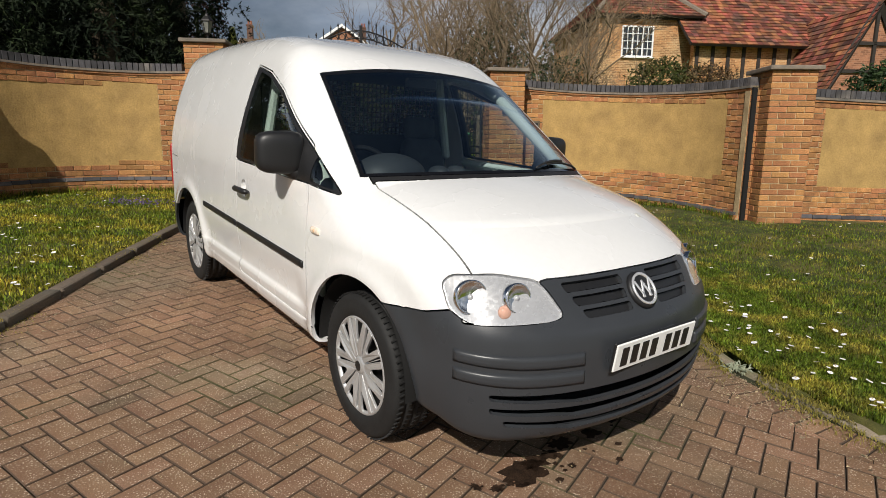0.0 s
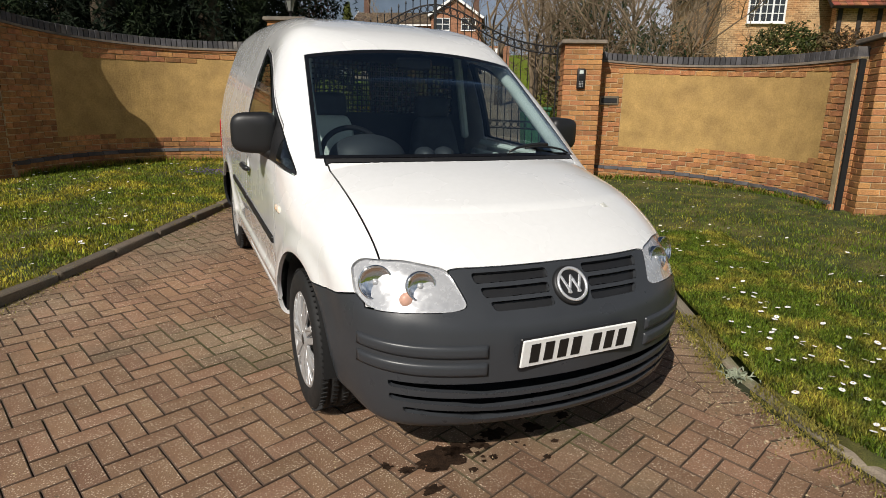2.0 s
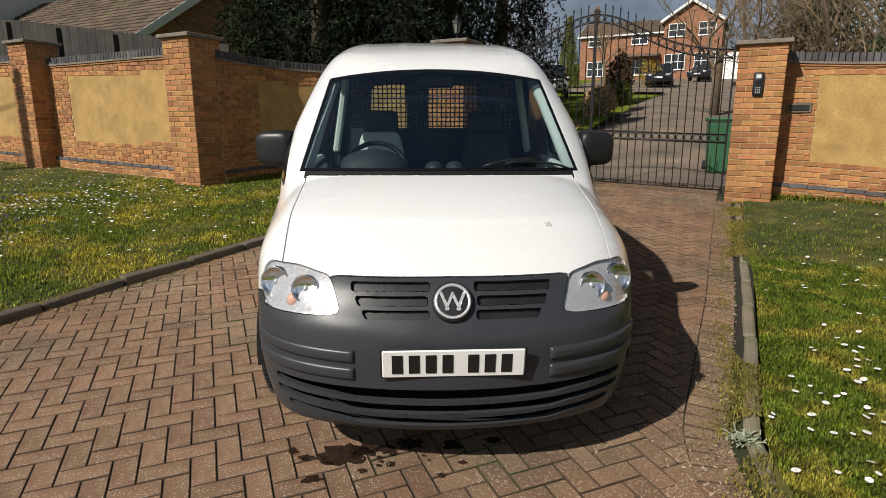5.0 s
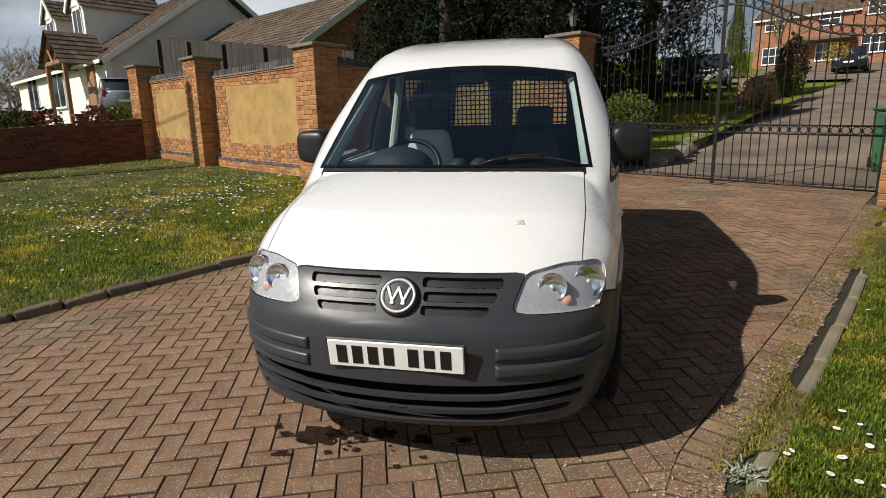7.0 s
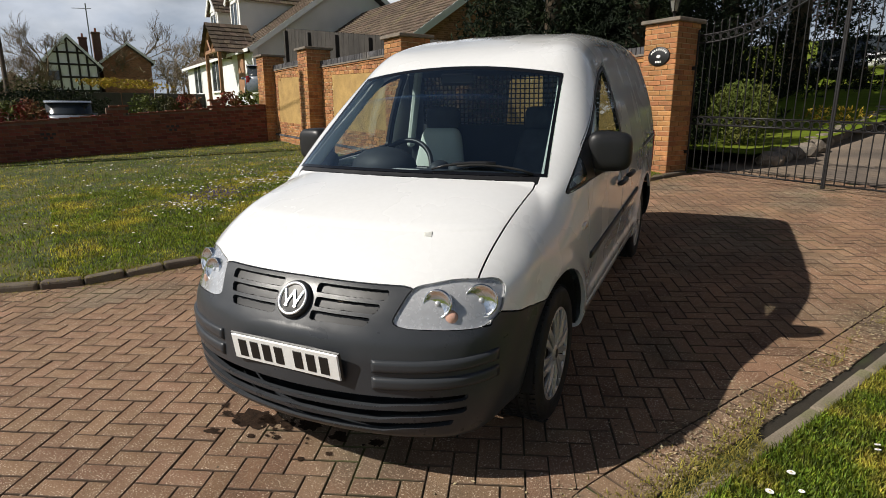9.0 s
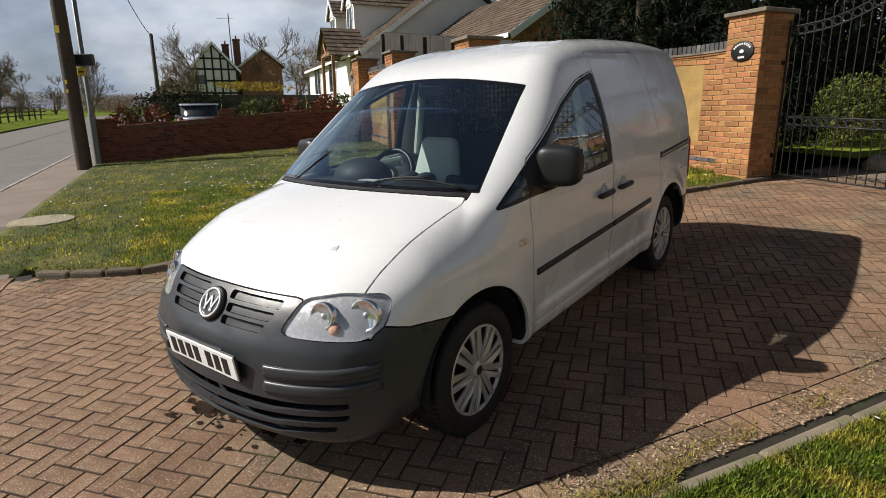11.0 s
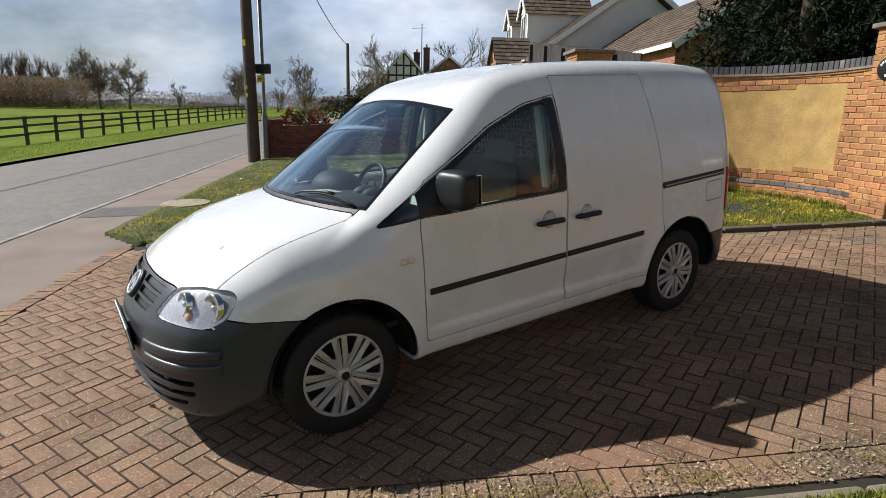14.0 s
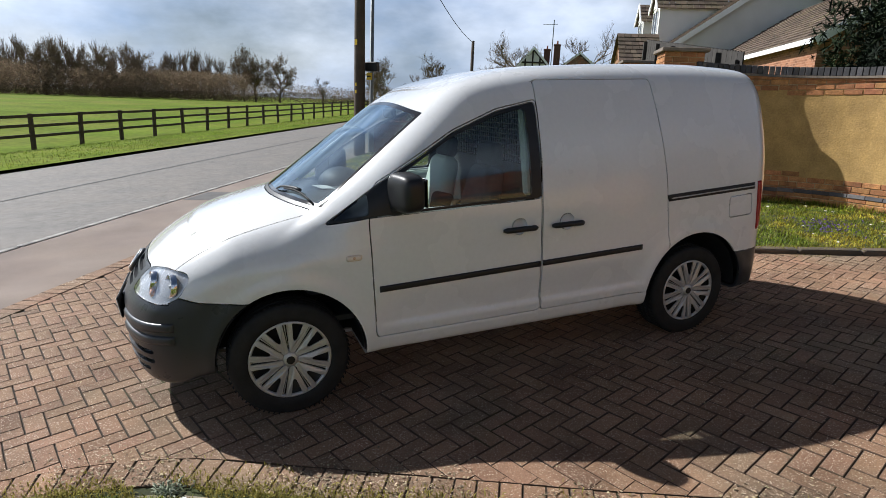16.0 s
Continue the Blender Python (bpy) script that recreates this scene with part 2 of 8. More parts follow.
M["paver"] = mat("brown_block_paver", (0.225, 0.132, 0.080), 0.82, vary=0.40, scale=2.2, fine=260, bump=1.0, bump_scale=230, rand=0.15, island=True, second=(0.175, 0.130, 0.086), second_at=(0.48, 0.66), second_scale=0.9, flecks=(0.72, 0.60, 0.46), spec=0.3)
M["paver_one"] = mat("brown_block_paver_piece", (0.225, 0.132, 0.080), 0.82, vary=0.40, scale=2.2, fine=260, bump=1.0, bump_scale=230, rand=0.15, second=(0.175, 0.130, 0.086), second_at=(0.48, 0.66), second_scale=0.9, flecks=(0.72, 0.60, 0.46), spec=0.3)
# edge colour holds joint dirt and the chamfers' shading together
M["paver_edge"] = mat("paver_edge_dirt_and_shade", (0.092, 0.060, 0.040), 0.9, vary=0.3, scale=6, fine=160, second=(0.07, 0.075, 0.025), second_at=(0.55, 0.68), second_scale=0.8)
M["joint"] = mat("jointing_sand", (0.028, 0.023, 0.016), 1.0, vary=0.3, scale=9, fine=200, bump=0.5, second=(0.045, 0.058, 0.016), second_at=(0.5, 0.62), second_scale=1.1)
M["kerb"] = mat("concrete_kerb", (0.125, 0.098, 0.072), 0.95, vary=0.3, scale=6, fine=130, bump=0.6, second=(0.085, 0.075, 0.06), second_at=(0.48, 0.62), second_scale=3, rand=0.2)
M["kerb_pale"] = mat("pale_flush_edging", (0.24, 0.20, 0.15), 0.95, vary=0.3, scale=6, fine=130, bump=0.6, second=(0.15, 0.14, 0.08), second_at=(0.46, 0.60), second_scale=3, rand=0.2)
M["soil"] = mat("lawn_soil", (0.040, 0.052, 0.010), 1.0, vary=0.45, scale=9, fine=160, bump=0.8, second=(0.095, 0.085, 0.022), second_at=(0.46, 0.60), second_scale=2.2)
M["asphalt"] = mat("worn_asphalt", (0.152, 0.136, 0.120), 0.8, vary=0.2, scale=7, fine=170, bump=0.6, bump_scale=200, second=(0.128, 0.118, 0.108), second_at=(0.42, 0.66), second_scale=1.3, flecks=(0.27, 0.25, 0.22))
M["pave"] = mat("pink_asphalt_path", (0.215, 0.170, 0.140), 0.93, vary=0.14, scale=1.2, fine=260, bump=0.5, bump_scale=260, second=(0.18, 0.14, 0.12), second_at=(0.45, 0.65), second_scale=0.8)
M["iron"] = mat("black_wrought_iron", (0.012, 0.011, 0.011), 0.5, metal=0.2, vary=0.2, scale=12, fine=160, bump=0.2)

# ---------------- building helpers ----------------
def site(s, n):
    """Along the road (s, to the right) and away from it (n) to world x, y."""
    return Vector((0.866 * s + 0.5 * n, -0.5 * s + 0.866 * n))


SITE_YAW = -30.0
SLOPE = 0.0627


def ground_z(x, y):
    """Height of the drive's plane, which steepens behind the gate and levels out over the field."""
    s, n = 0.866 * x - 0.5 * y, 0.5 * x + 0.866 * y
    z = SLOPE * y
    if n > 7:
        z += 0.05 * (n - 7) * min(1, (n - 7) / 8)
    if n < -14:
        z += 0.052 * (-14 - n) * min(1.0, (-14 - n) / 20)
    far = max(0.0, abs(s) - 60)
    return z - 0.02 * far * (1 if s < 0 else -1)


def at(s, n, dz=0.0):
    p = site(s, n)
    return Vector((p.x, p.y, ground_z(p.x, p.y) + dz))


def mesh_from(name, verts, faces, material=None, smooth=False):
    me = bpy.data.meshes.new(name)
    me.from_pydata([tuple(v) for v in verts], [], [tuple(f) for f in faces])
    if material:
        me.materials.append(material)
    if smooth:
        me.polygons.foreach_set("use_smooth", [True] * len(me.polygons))
    me.update()
    return me


def thing(name, label="", category="", group="", kind="", m=None):
    ob = new(name)
    ob.empty_display_size = 0.1
    if m is not None:
        ob.matrix_world = m
    return tagged(ob, label, category, group, kind)


def part(name, data, material, parent, label="", smooth=False, m=None):
    """Links a bmesh or mesh as one mesh object under a thing or a part."""
    if isinstance(data, bmesh.types.BMesh):
        me = bpy.data.meshes.new(name)
        data.to_mesh(me)
        data.free()
    else:
        me = data
    if material and not me.materials:
        me.materials.append(material)
    if smooth:
        me.polygons.foreach_set("use_smooth", [True] * len(me.polygons))
    ob = new(name, me)
    ob.parent = parent
    if m is not None:
        ob.matrix_local = m
    return tagged(ob, label)


def join(*bms):
    """Several bmeshes into one."""
    out = bmesh.new()
    for b in bms:
        me = bpy.data.meshes.new("tmp")
        b.to_mesh(me)
        b.free()
        out.from_mesh(me)
        bpy.data.meshes.remove(me)
    return out


def box(sx, sy, sz, m=None, bevel=0.0, seg=1):
    """A box of that size, standing on z = 0 and centred in x and y, with rounded edges."""
    b = bmesh.new()
    bmesh.ops.create_cube(b, size=1)
    bmesh.ops.transform(b, matrix=Matrix.Translation((0, 0, sz / 2)) @ Matrix.Diagonal((sx, sy, sz, 1)), verts=b.verts)
    if bevel:
        bmesh.ops.bevel(b, geom=list(b.edges), offset=min(bevel, 0.49 * min(sx, sy, sz)), segments=seg, profile=0.5, affect="EDGES")
    if m is not None:
        bmesh.ops.transform(b, matrix=m, verts=b.verts)
    return b


def lathe(profile, steps=24, m=None, close=False):
    """Turns (radius, height) points round z."""
    b = bmesh.new()
    rings = []
    for r, z in profile:
        if r < 1e-6:
            rings.append([b.verts.new((0, 0, z))])
        else:
            rings.append([b.verts.new((r * math.cos(2 * math.pi * k / steps), r * math.sin(2 * math.pi * k / steps), z)) for k in range(steps)])
    pairs = list(zip(rings, rings[1:])) + ([(rings[-1], rings[0])] if close else [])
    for a, c in pairs:
        for k in range(steps):
            l = (k + 1) % steps
            q = [a[k % len(a)], a[l % len(a)], c[l % len(c)], c[k % len(c)]]
            q = list(dict.fromkeys(q))
            if len(q) > 2:
                b.faces.new(q)
    bmesh.ops.recalc_face_normals(b, faces=b.faces)
    if m is not None:
        bmesh.ops.transform(b, matrix=m, verts=b.verts)
    return b


def tube(points, radius, steps=8, closed=False, square=False):
    """A rod along points; radius may be one number or one for each point."""
    b = bmesh.new()
    pts = [Vector(p) for p in points]
    rad = radius if isinstance(radius, (list, tuple)) else [radius] * len(pts)
    rings, side = [], None
    for k, p in enumerate(pts):
        a, c = pts[k - 1] if k or closed else p, pts[(k + 1) % len(pts)] if k + 1 < len(pts) or closed else p
        d = (c - a).normalized()
        if side is None:
            side = d.orthogonal().normalized()
        side = (side - d * side.dot(d)).normalized()
        up = d.cross(side)
        rings.append([b.verts.new(p + rad[k] * (side * math.cos(2 * math.pi * (j + 0.5) / steps) + up * math.sin(2 * math.pi * (j + 0.5) / steps))) for j in range(steps)])
    for a, c in list(zip(rings, rings[1:])) + ([(rings[-1], rings[0])] if closed else []):
        for j in range(steps):
            b.faces.new((a[j], a[(j + 1) % steps], c[(j + 1) % steps], c[j]))
    if not closed:
        b.faces.new(rings[0][::-1]), b.faces.new(rings[-1])
    bmesh.ops.recalc_face_normals(b, faces=b.faces)
    return b


def prism(poly, depth, m=None, bevel=0.0):
    """A flat outline in x, y pushed out along z."""
    b = bmesh.new()
    lo = [b.verts.new((x, y, 0)) for x, y in poly]
    hi = [b.verts.new((x, y, depth)) for x, y in poly]
    b.faces.new(lo[::-1]), b.faces.new(hi)
    for k in range(len(poly)):
        l = (k + 1) % len(poly)
        b.faces.new((lo[k], lo[l], hi[l], hi[k]))
    bmesh.ops.recalc_face_normals(b, faces=b.faces)
    if bevel:
        bmesh.ops.bevel(b, geom=list(b.edges), offset=bevel, segments=2, profile=0.5, affect="EDGES")
    if m is not None:
        bmesh.ops.transform(b, matrix=m, verts=b.verts)
    return b


FLIP_YZ = Matrix(((1, 0, 0, 0), (0, 0, 1, 0), (0, 1, 0, 0), (0, 0, 0, 1)))   # x, y, z -> x, z, y

# ---------------- ground, road, drive ----------------
def sheet(name, outline_fn, s_vals, n_vals, dz, material, label, category, thick=0.0, jitter=0.0):
    """A sheet over a grid of s and n that lies on the ground; outline_fn(s, n) says where it is kept."""
    b = bmesh.new()
    grid = [[b.verts.new(at(s, n, dz + (jitter * (noise.noise((s * 1.3, n * 1.3, 0)) ) if jitter else 0))) for n in n_vals] for s in s_vals]
    for i in range(len(s_vals) - 1):
        for j in range(len(n_vals) - 1):
            if outline_fn is None or outline_fn((s_vals[i] + s_vals[i + 1]) / 2, (n_vals[j] + n_vals[j + 1]) / 2):
                b.faces.new((grid[i][j], grid[i + 1][j], grid[i + 1][j + 1], grid[i][j + 1]))
    bmesh.ops.delete(b, geom=[v for v in b.verts if not v.link_faces], context="VERTS")
    me = bpy.data.meshes.new(name)
    b.to_mesh(me)
    b.free()
    me.materials.append(material)
    me.polygons.foreach_set("use_smooth", [True] * len(me.polygons))
    return tagged(new(name, me), label, category, kind="structure")


def steps(lo, hi, d):
    k = max(1, round((hi - lo) / d))
    return [lo + (hi - lo) * i / k for i in range(k + 1)]


def spread(near, far, d):
    """Even steps near the middle, growing ones towards the horizon."""
    vals, v, st = steps(-near, near, d), near, d
    while v < far:
        st *= 1.35
        v += st
        vals = [-v] + vals + [v]
    return vals


M["field"] = mat("pasture_grass", (0.115, 0.165, 0.014), 1.0, vary=0.25, scale=0.25, fine=3.0, bump=0.3, second=(0.14, 0.16, 0.025), second_at=(0.45, 0.62), second_scale=0.12, spec=0.05)
sheet("ground", None, spread(60, 1500, 4), spread(60, 1500, 4), -0.14, M["field"], "open ground with pasture out to the horizon", "ground")
ROAD_NEAR, ROAD_FAR, PATH_IN = -4.3, -11.2, -2.5
sheet("road", None, steps(-130, 60, 5), steps(ROAD_FAR, ROAD_NEAR, 1.2), -0.03, M["asphalt"], "worn grey asphalt country road", "road")
sheet("pavement", None, steps(-60, 40, 2), [ROAD_NEAR - 0.02, -3.6, -3.05, PATH_IN], 0.0, M["pave"], "pinkish asphalt footpath beside the road", "pavement")
KERB_L, KERB_R = -2.85, 1.38


def drive_left(n):
    """The left edge of the drive, which flares out at the road."""
    return KERB_L + 0.1 * max(0.0, min(1.0, n / 4)) - (0.0 if n > -1.2 else 0.42 * (-1.2 - n) ** 1.6)


def drive_right(n):
    return KERB_R - 0.1 * max(0.0, min(1.0, (n - 2) / 4)) + (0.0 if n > 0.2 else 0.34 * (0.2 - n) ** 1.7)


sheet("drive_bed", lambda s, n: drive_left(n) - 0.1 < s < drive_right(n) + 0.1, steps(-5.2, 5.2, 0.1), steps(PATH_IN, 8.2, 0.2), -0.0055, M["joint"], "sanded bed under the block paving", "ground")


def lawn_rise(s, n):
    """The lawns stand a little above the drive and climb towards the walls."""
    if s < 0:
        return 0.045 + 0.02 * min(1, max(0, (-3 - s) / 3))
    return 0.035 + 0.15 * min(1, max(0, (s - 1.6) / 3.0))


def lawn(name, keep, s_vals, n_vals, label):
    b = bmesh.new()
    grid = [[b.verts.new(at(s, n, lawn_rise(s, n) + 0.018 * noise.noise((s * 1.7, n * 1.7, 3)))) for n in n_vals] for s in s_vals]
    for i in range(len(s_vals) - 1):
        for j in range(len(n_vals) - 1):
            if keep((s_vals[i] + s_vals[i + 1]) / 2, (n_vals[j] + n_vals[j + 1]) / 2):
                b.faces.new((grid[i][j], grid[i + 1][j], grid[i + 1][j + 1], grid[i][j + 1]))
    bmesh.ops.delete(b, geom=[v for v in b.verts if not v.link_faces], context="VERTS")
    edge = [e for e in b.edges if e.is_boundary]
    ex = bmesh.ops.extrude_edge_only(b, edges=edge)
    bmesh.ops.translate(b, vec=(0, 0, -0.12), verts=[g for g in ex["geom"] if isinstance(g, bmesh.types.BMVert)])
    me = bpy.data.meshes.new(name)
    b.to_mesh(me)
    b.free()
    me.materials.append(M["soil"])
    me.polygons.foreach_set("use_smooth", [True] * len(me.polygons))
    return tagged(new(name, me), label, "lawn", kind="structure")


def in_left_lawn(s, n):
    return s < drive_left(n) - 0.13 and n > -3.08 and n < 7.2


def in_right_lawn(s, n):
    return s > drive_right(n) + 0.13 and n > -2.45 and n < 7.2


lawn("lawn_left", in_left_lawn, steps(-13.3, -2.7, 0.12), steps(-3.1, 7.2, 0.12), "mossy green lawn dotted with daisies beside the drive")
lawn("lawn_right", in_right_lawn, steps(1.3, 14, 0.12), steps(-2.5, 7.2, 0.12), "green lawn with daisies beside the drive")
sheet("verge", lambda s, n: True, steps(-130, 60, 5), [-15.6, -14, -12.4, ROAD_FAR], 0.05, M["field"], "grass verge along the far side of the road", "verge")

# ---------------- boundary walls ----------------
GATE_MID = -0.84
PIER = 0.56
BRICK_L, BRICK_H, BRICK_D, JOINT = 0.215, 0.065, 0.1025, 0.010
COURSE = BRICK_H + JOINT


def brick_block(l, h, d, bev=0.004):
    """One brick lying along x, its face towards -y, with softened front edges: 26 triangles or fewer."""
    x, z = l / 2, h / 2
    v = [(-x, 0, -z), (x, 0, -z), (x, 0, z), (-x, 0, z), (-x + bev, -bev, -z + bev), (x - bev, -bev, -z + bev), (x - bev, -bev, z - bev), (-x + bev, -bev, z - bev), (-x, d, -z), (x, d, -z), (x, d, z), (-x, d, z)]
    f = [(4, 5, 6, 7), (0, 1, 5, 4), (1, 2, 6, 5), (2, 3, 7, 6), (3, 0, 4, 7), (1, 0, 8, 9), (2, 1, 9, 10), (3, 2, 10, 11), (0, 3, 11, 8)]
    return v, f


class Bricks:
    """Gathers bricks: those inside the near stretch become objects, the rest one joined mesh."""

    def __init__(self):
        self.verts, self.faces, self.single = [], [], []

    def add(self, m, l, h, d=0.03):
        v, f = brick_block(l, h, d)
        k = len(self.verts)
        self.verts += [m @ Vector(p) for p in v]
        self.faces += [tuple(i + k for i in q) for q in f]

    def place(self, name, material, parent, label=""):
        if self.verts:
            ob = part(name, mesh_from(name, self.verts, self.faces, material), None, parent, label)
            tagged(ob, kind="stuff")


def face_frame(p, q):
    """x along p to q, -y out of the wall's face (to the right of p->q seen from above is +y)."""
    d = (q - p).normalized()
    return Matrix(((d.x, -d.y, 0, p.x), (d.y, d.x, 0, p.y), (0, 0, 1, 0), (0, 0, 0, 1)))


def arc(cs, cn, r, a0, a1, k):
    return [(cs + r * math.cos(radians(a0 + (a1 - a0) * i / k)), cn + r * math.sin(radians(a0 + (a1 - a0) * i / k))) for i in range(k + 1)]


def brick_wall(name, path, height, label, panels, near=None, thick=0.24, coping=True):
    """A wall along a path of (s, n), drawn so that the seen face lies to its right when walking along it. Panels: (start, end, low, high) in metres along it."""
    pts = [site(*p) for p in path]
    acc = [0.0]
    for a, c in zip(pts, pts[1:]):
        acc.append(acc[-1] + (c - a).length)
    total = acc[-1]

    def pos(u):
        u = min(max(u, 0), total)
        k = max(i for i in range(len(acc) - 1) if acc[i] <= u + 1e-9)
        f = (u - acc[k]) / (acc[k + 1] - acc[k])
        p = pts[k].lerp(pts[k + 1], f)
        # smooth tangent
        t0 = (pts[min(k + 1, len(pts) - 1)] - pts[max(k, 0)]).normalized()
        return p, t0

    root = thing(name, label, "wall", kind="structure")

    def base(u):
        p, _ = pos(u)
        return ground_z(p.x, p.y) + 0.03

    nseg = max(2, int(total / 0.12))
    us = [total * i / nseg for i in range(nseg + 1)]

    def strip(name2, face_off, back_off, z_lo, z_hi, material, lab, u0=0.0, u1=None, smooth=False, tops=True):
        u1 = total if u1 is None else u1
        b = bmesh.new()
        rows = []
        for u in [x for x in us if u0 < x < u1] + [u0, u1]:
            rows.append(u)
        rows.sort()
        prev = None
        for u in rows:
            p, t = pos(u)
            nrm = Vector((t.y, -t.x))
            f, k = p + nrm * face_off, p - nrm * back_off
            lo, hi = z_lo(u), z_hi(u)
            cur = [b.verts.new((f.x, f.y, lo)), b.verts.new((f.x, f.y, hi)), b.verts.new((k.x, k.y, hi)), b.verts.new((k.x, k.y, lo))]
            if prev:
                for i in range(4):
                    j = (i + 1) % 4
                    b.faces.new((prev[i], prev[j], cur[j], cur[i]))
            else:
                b.faces.new(cur)
            prev = cur
        b.faces.new(prev[::-1])
        bmesh.ops.recalc_face_normals(b, faces=b.faces)
        return part(name2, b, material, root, lab)

    strip("mortar_core", -0.006, thick, lambda u: base(u) - 0.3, lambda u: height(u) - 0.075, M["mortar"], "")
    for a, c, lo, hi in panels:
        strip("render_panel", -0.003, 0.03, lambda u: lo(u) - 0.08, lambda u: hi(u) + 0.07, M["render"], "ochre rendered panel", a, c)
    field, single = Bricks(), []
    zmin, zmax = min(base(u) for u in us) - 0.05, max(height(u) for u in us)
    for row in range(int((zmax - zmin) / COURSE) + 1):
        u = -(row % 2) * (BRICK_L + JOINT) / 2 + random.uniform(-0.01, 0.01)
        while u < total:
            l = BRICK_L
            u0, u1 = max(u, 0.0), min(u + l, total)
            if u1 - u0 > 0.03:
                pieces = [(u0, u1)]
                mid = (u0 + u1) / 2
                # follow the wall's own line: courses run parallel to the base
                z = base(mid) - 0.05 + COURSE * (row + 0.5)
                if z + BRICK_H / 2 < height(mid) - 0.07:
                    for a, c, lo, hi in panels:
                        if lo(mid) - 0.5 * COURSE < z < hi(mid) + 0.4 * COURSE:
                            out = []
                            for x0, x1 in pieces:
                                if x1 <= a or x0 >= c:
                                    out.append((x0, x1))
                                else:
                                    if x0 < a:
                                        out.append((x0, a - 0.006))
                                    if x1 > c:
                                        out.append((c + 0.006, x1))
                            pieces = out
                    for x0, x1 in pieces:
                        if x1 - x0 > 0.025:
                            p, _ = pos(x0)
                            q, _ = pos(x1)
                            fr = face_frame(p, q)
                            off = random.uniform(-0.0025, 0.0025)
                            mid2 = Matrix.Translation((0, 0, z)) @ fr @ Matrix.Translation(((q - p).length / 2, off, 0)) @ Matrix.Rotation(random.uniform(-0.006, 0.006), 4, "Y")
                            if near and near[0] <= (x0 + x1) / 2 <= near[1] and near[2] <= z <= near[3]:
                                single.append((mid2, (q - p).length))
                            else:
                                field.add(mid2, (q - p).length, BRICK_H)
            u += l + JOINT
    field.place("brickwork", M["brick"], root)
    for m2, l in single[:300]:
        late_bricks.append((root, m2, round(l / 0.02) * 0.02))
    for m2, l in single[300:]:
        field.add(m2, l, BRICK_H)
    if coping:
        # brick-on-edge coping over a tile creasing
        strip("creasing", 0.035, thick + 0.035, lambda u: height(u) - 0.10, lambda u: height(u) - 0.07, M["stone"], "projecting creasing course")
        strip("creasing", 0.02, thick + 0.02, lambda u: height(u) - 0.13, lambda u: height(u) - 0.105, M["brick"], "")
        cap, u = Bricks(), 0.0
        while u < total - 0.04:
            p, t = pos(u + 0.0325)
            fr = face_frame(p, p + t)
            m2 = Matrix.Translation((0, 0, height(u) - 0.07 + 0.055)) @ fr @ Matrix.Translation((0, -0.02 + random.uniform(-0.004, 0.004), 0))
            cap.add(m2, 0.065, 0.11, thick + 0.05)
            u += 0.075
        cap.place("coping", M["coping"], root, "dark brick-on-edge coping")
    # plinth of a few courses with a sloping blue-brick top
    strip("plinth", 0.055, 0.0, lambda u: base(u) - 0.3, lambda u: base(u) + 0.16, M["mortar"], "")
    pl, cap = Bricks(), Bricks()
    for row in range(3):
        u = -(row % 2) * 0.11
        while u < total:
            u0, u1 = max(u, 0), min(u + BRICK_L, total)
            if u1 - u0 > 0.05:
                p, _ = pos(u0)
                q, _ = pos(u1)
                pl.add(Matrix.Translation((0, 0, base((u0 + u1) / 2) - 0.03 + COURSE * (row + 0.5))) @ face_frame(p, q) @ Matrix.Translation(((q - p).length / 2, -0.058, 0)), (q - p).length, BRICK_H)
            u += BRICK_L + JOINT
    u = 0.0
    while u < total - 0.1:
        p, t = pos(u)
        q, _ = pos(u + 0.215)
        m2 = Matrix.Translation((0, 0, base(u + 0.1) + 0.205)) @ face_frame(p, q) @ Matrix.Translation((0.107, -0.062, 0)) @ Matrix.Rotation(radians(-14), 4, "X")
        cap.add(m2, 0.213, 0.055, 0.09)
        u += 0.223
    pl.place("plinth_bricks", M["brick"], root)
    cap.place("plinth_cap", M["coping"], root, "blue brick plinth capping")
    return root


late_bricks = []


def pier(name, s, n, height, label, yaw=SITE_YAW, size=PIER, loose=True, sink=0.0):
    """A square brick pier with an overhanging stone cap; its bricks are laid round all four sides."""
    p = at(s, n)
    root = thing(name, label, "gate pier", "brick piers", m=pose(p.x, p.y, p.z - sink, 0, 0, yaw))
    part("mortar_core", box(size - 0.012, size - 0.012, height + 0.2, Matrix.Translation((0, 0, -0.2))), M["mortar"], root)
    courses = int((height + 0.1) / COURSE)
    half = size / 2
    rest = Bricks()
    singles = []
    for r in range(courses):
        z = height - COURSE * (courses - r - 0.5) 
        for side in range(4):
            turn = Matrix.Rotation(radians(90 * side), 4, "Z")
            # stretchers with a closer, flipped every other course
            x = -half
            seq = [BRICK_L, BRICK_L, size - 2 * BRICK_L - 2 * JOINT]
            if (r + side) % 2:
                seq = seq[::-1]
            for l in seq:
                m2 = turn @ Matrix.Translation((x + l / 2, -half + random.uniform(-0.002, 0.002), z)) @ Matrix.Rotation(random.uniform(-0.006, 0.006), 4, "Y")
                singles.append((m2, round(l / 0.005) * 0.005))
                x += l + JOINT
    if loose:
        for m2, l in singles[-300:]:
            late_bricks.append((root, m2, l))
        for m2, l in singles[:-300]:
            rest.add(m2, l, BRICK_H)
    else:
        for m2, l in singles:
            rest.add(m2, l, BRICK_H)
    rest.place("brickwork", M["brick"], root)
    cap = box(size + 0.11, size + 0.11, 0.055, Matrix.Translation((0, 0, height)), 0.008)
    part("cap", cap, M["stone"], root, "weathered stone cap")
    return root


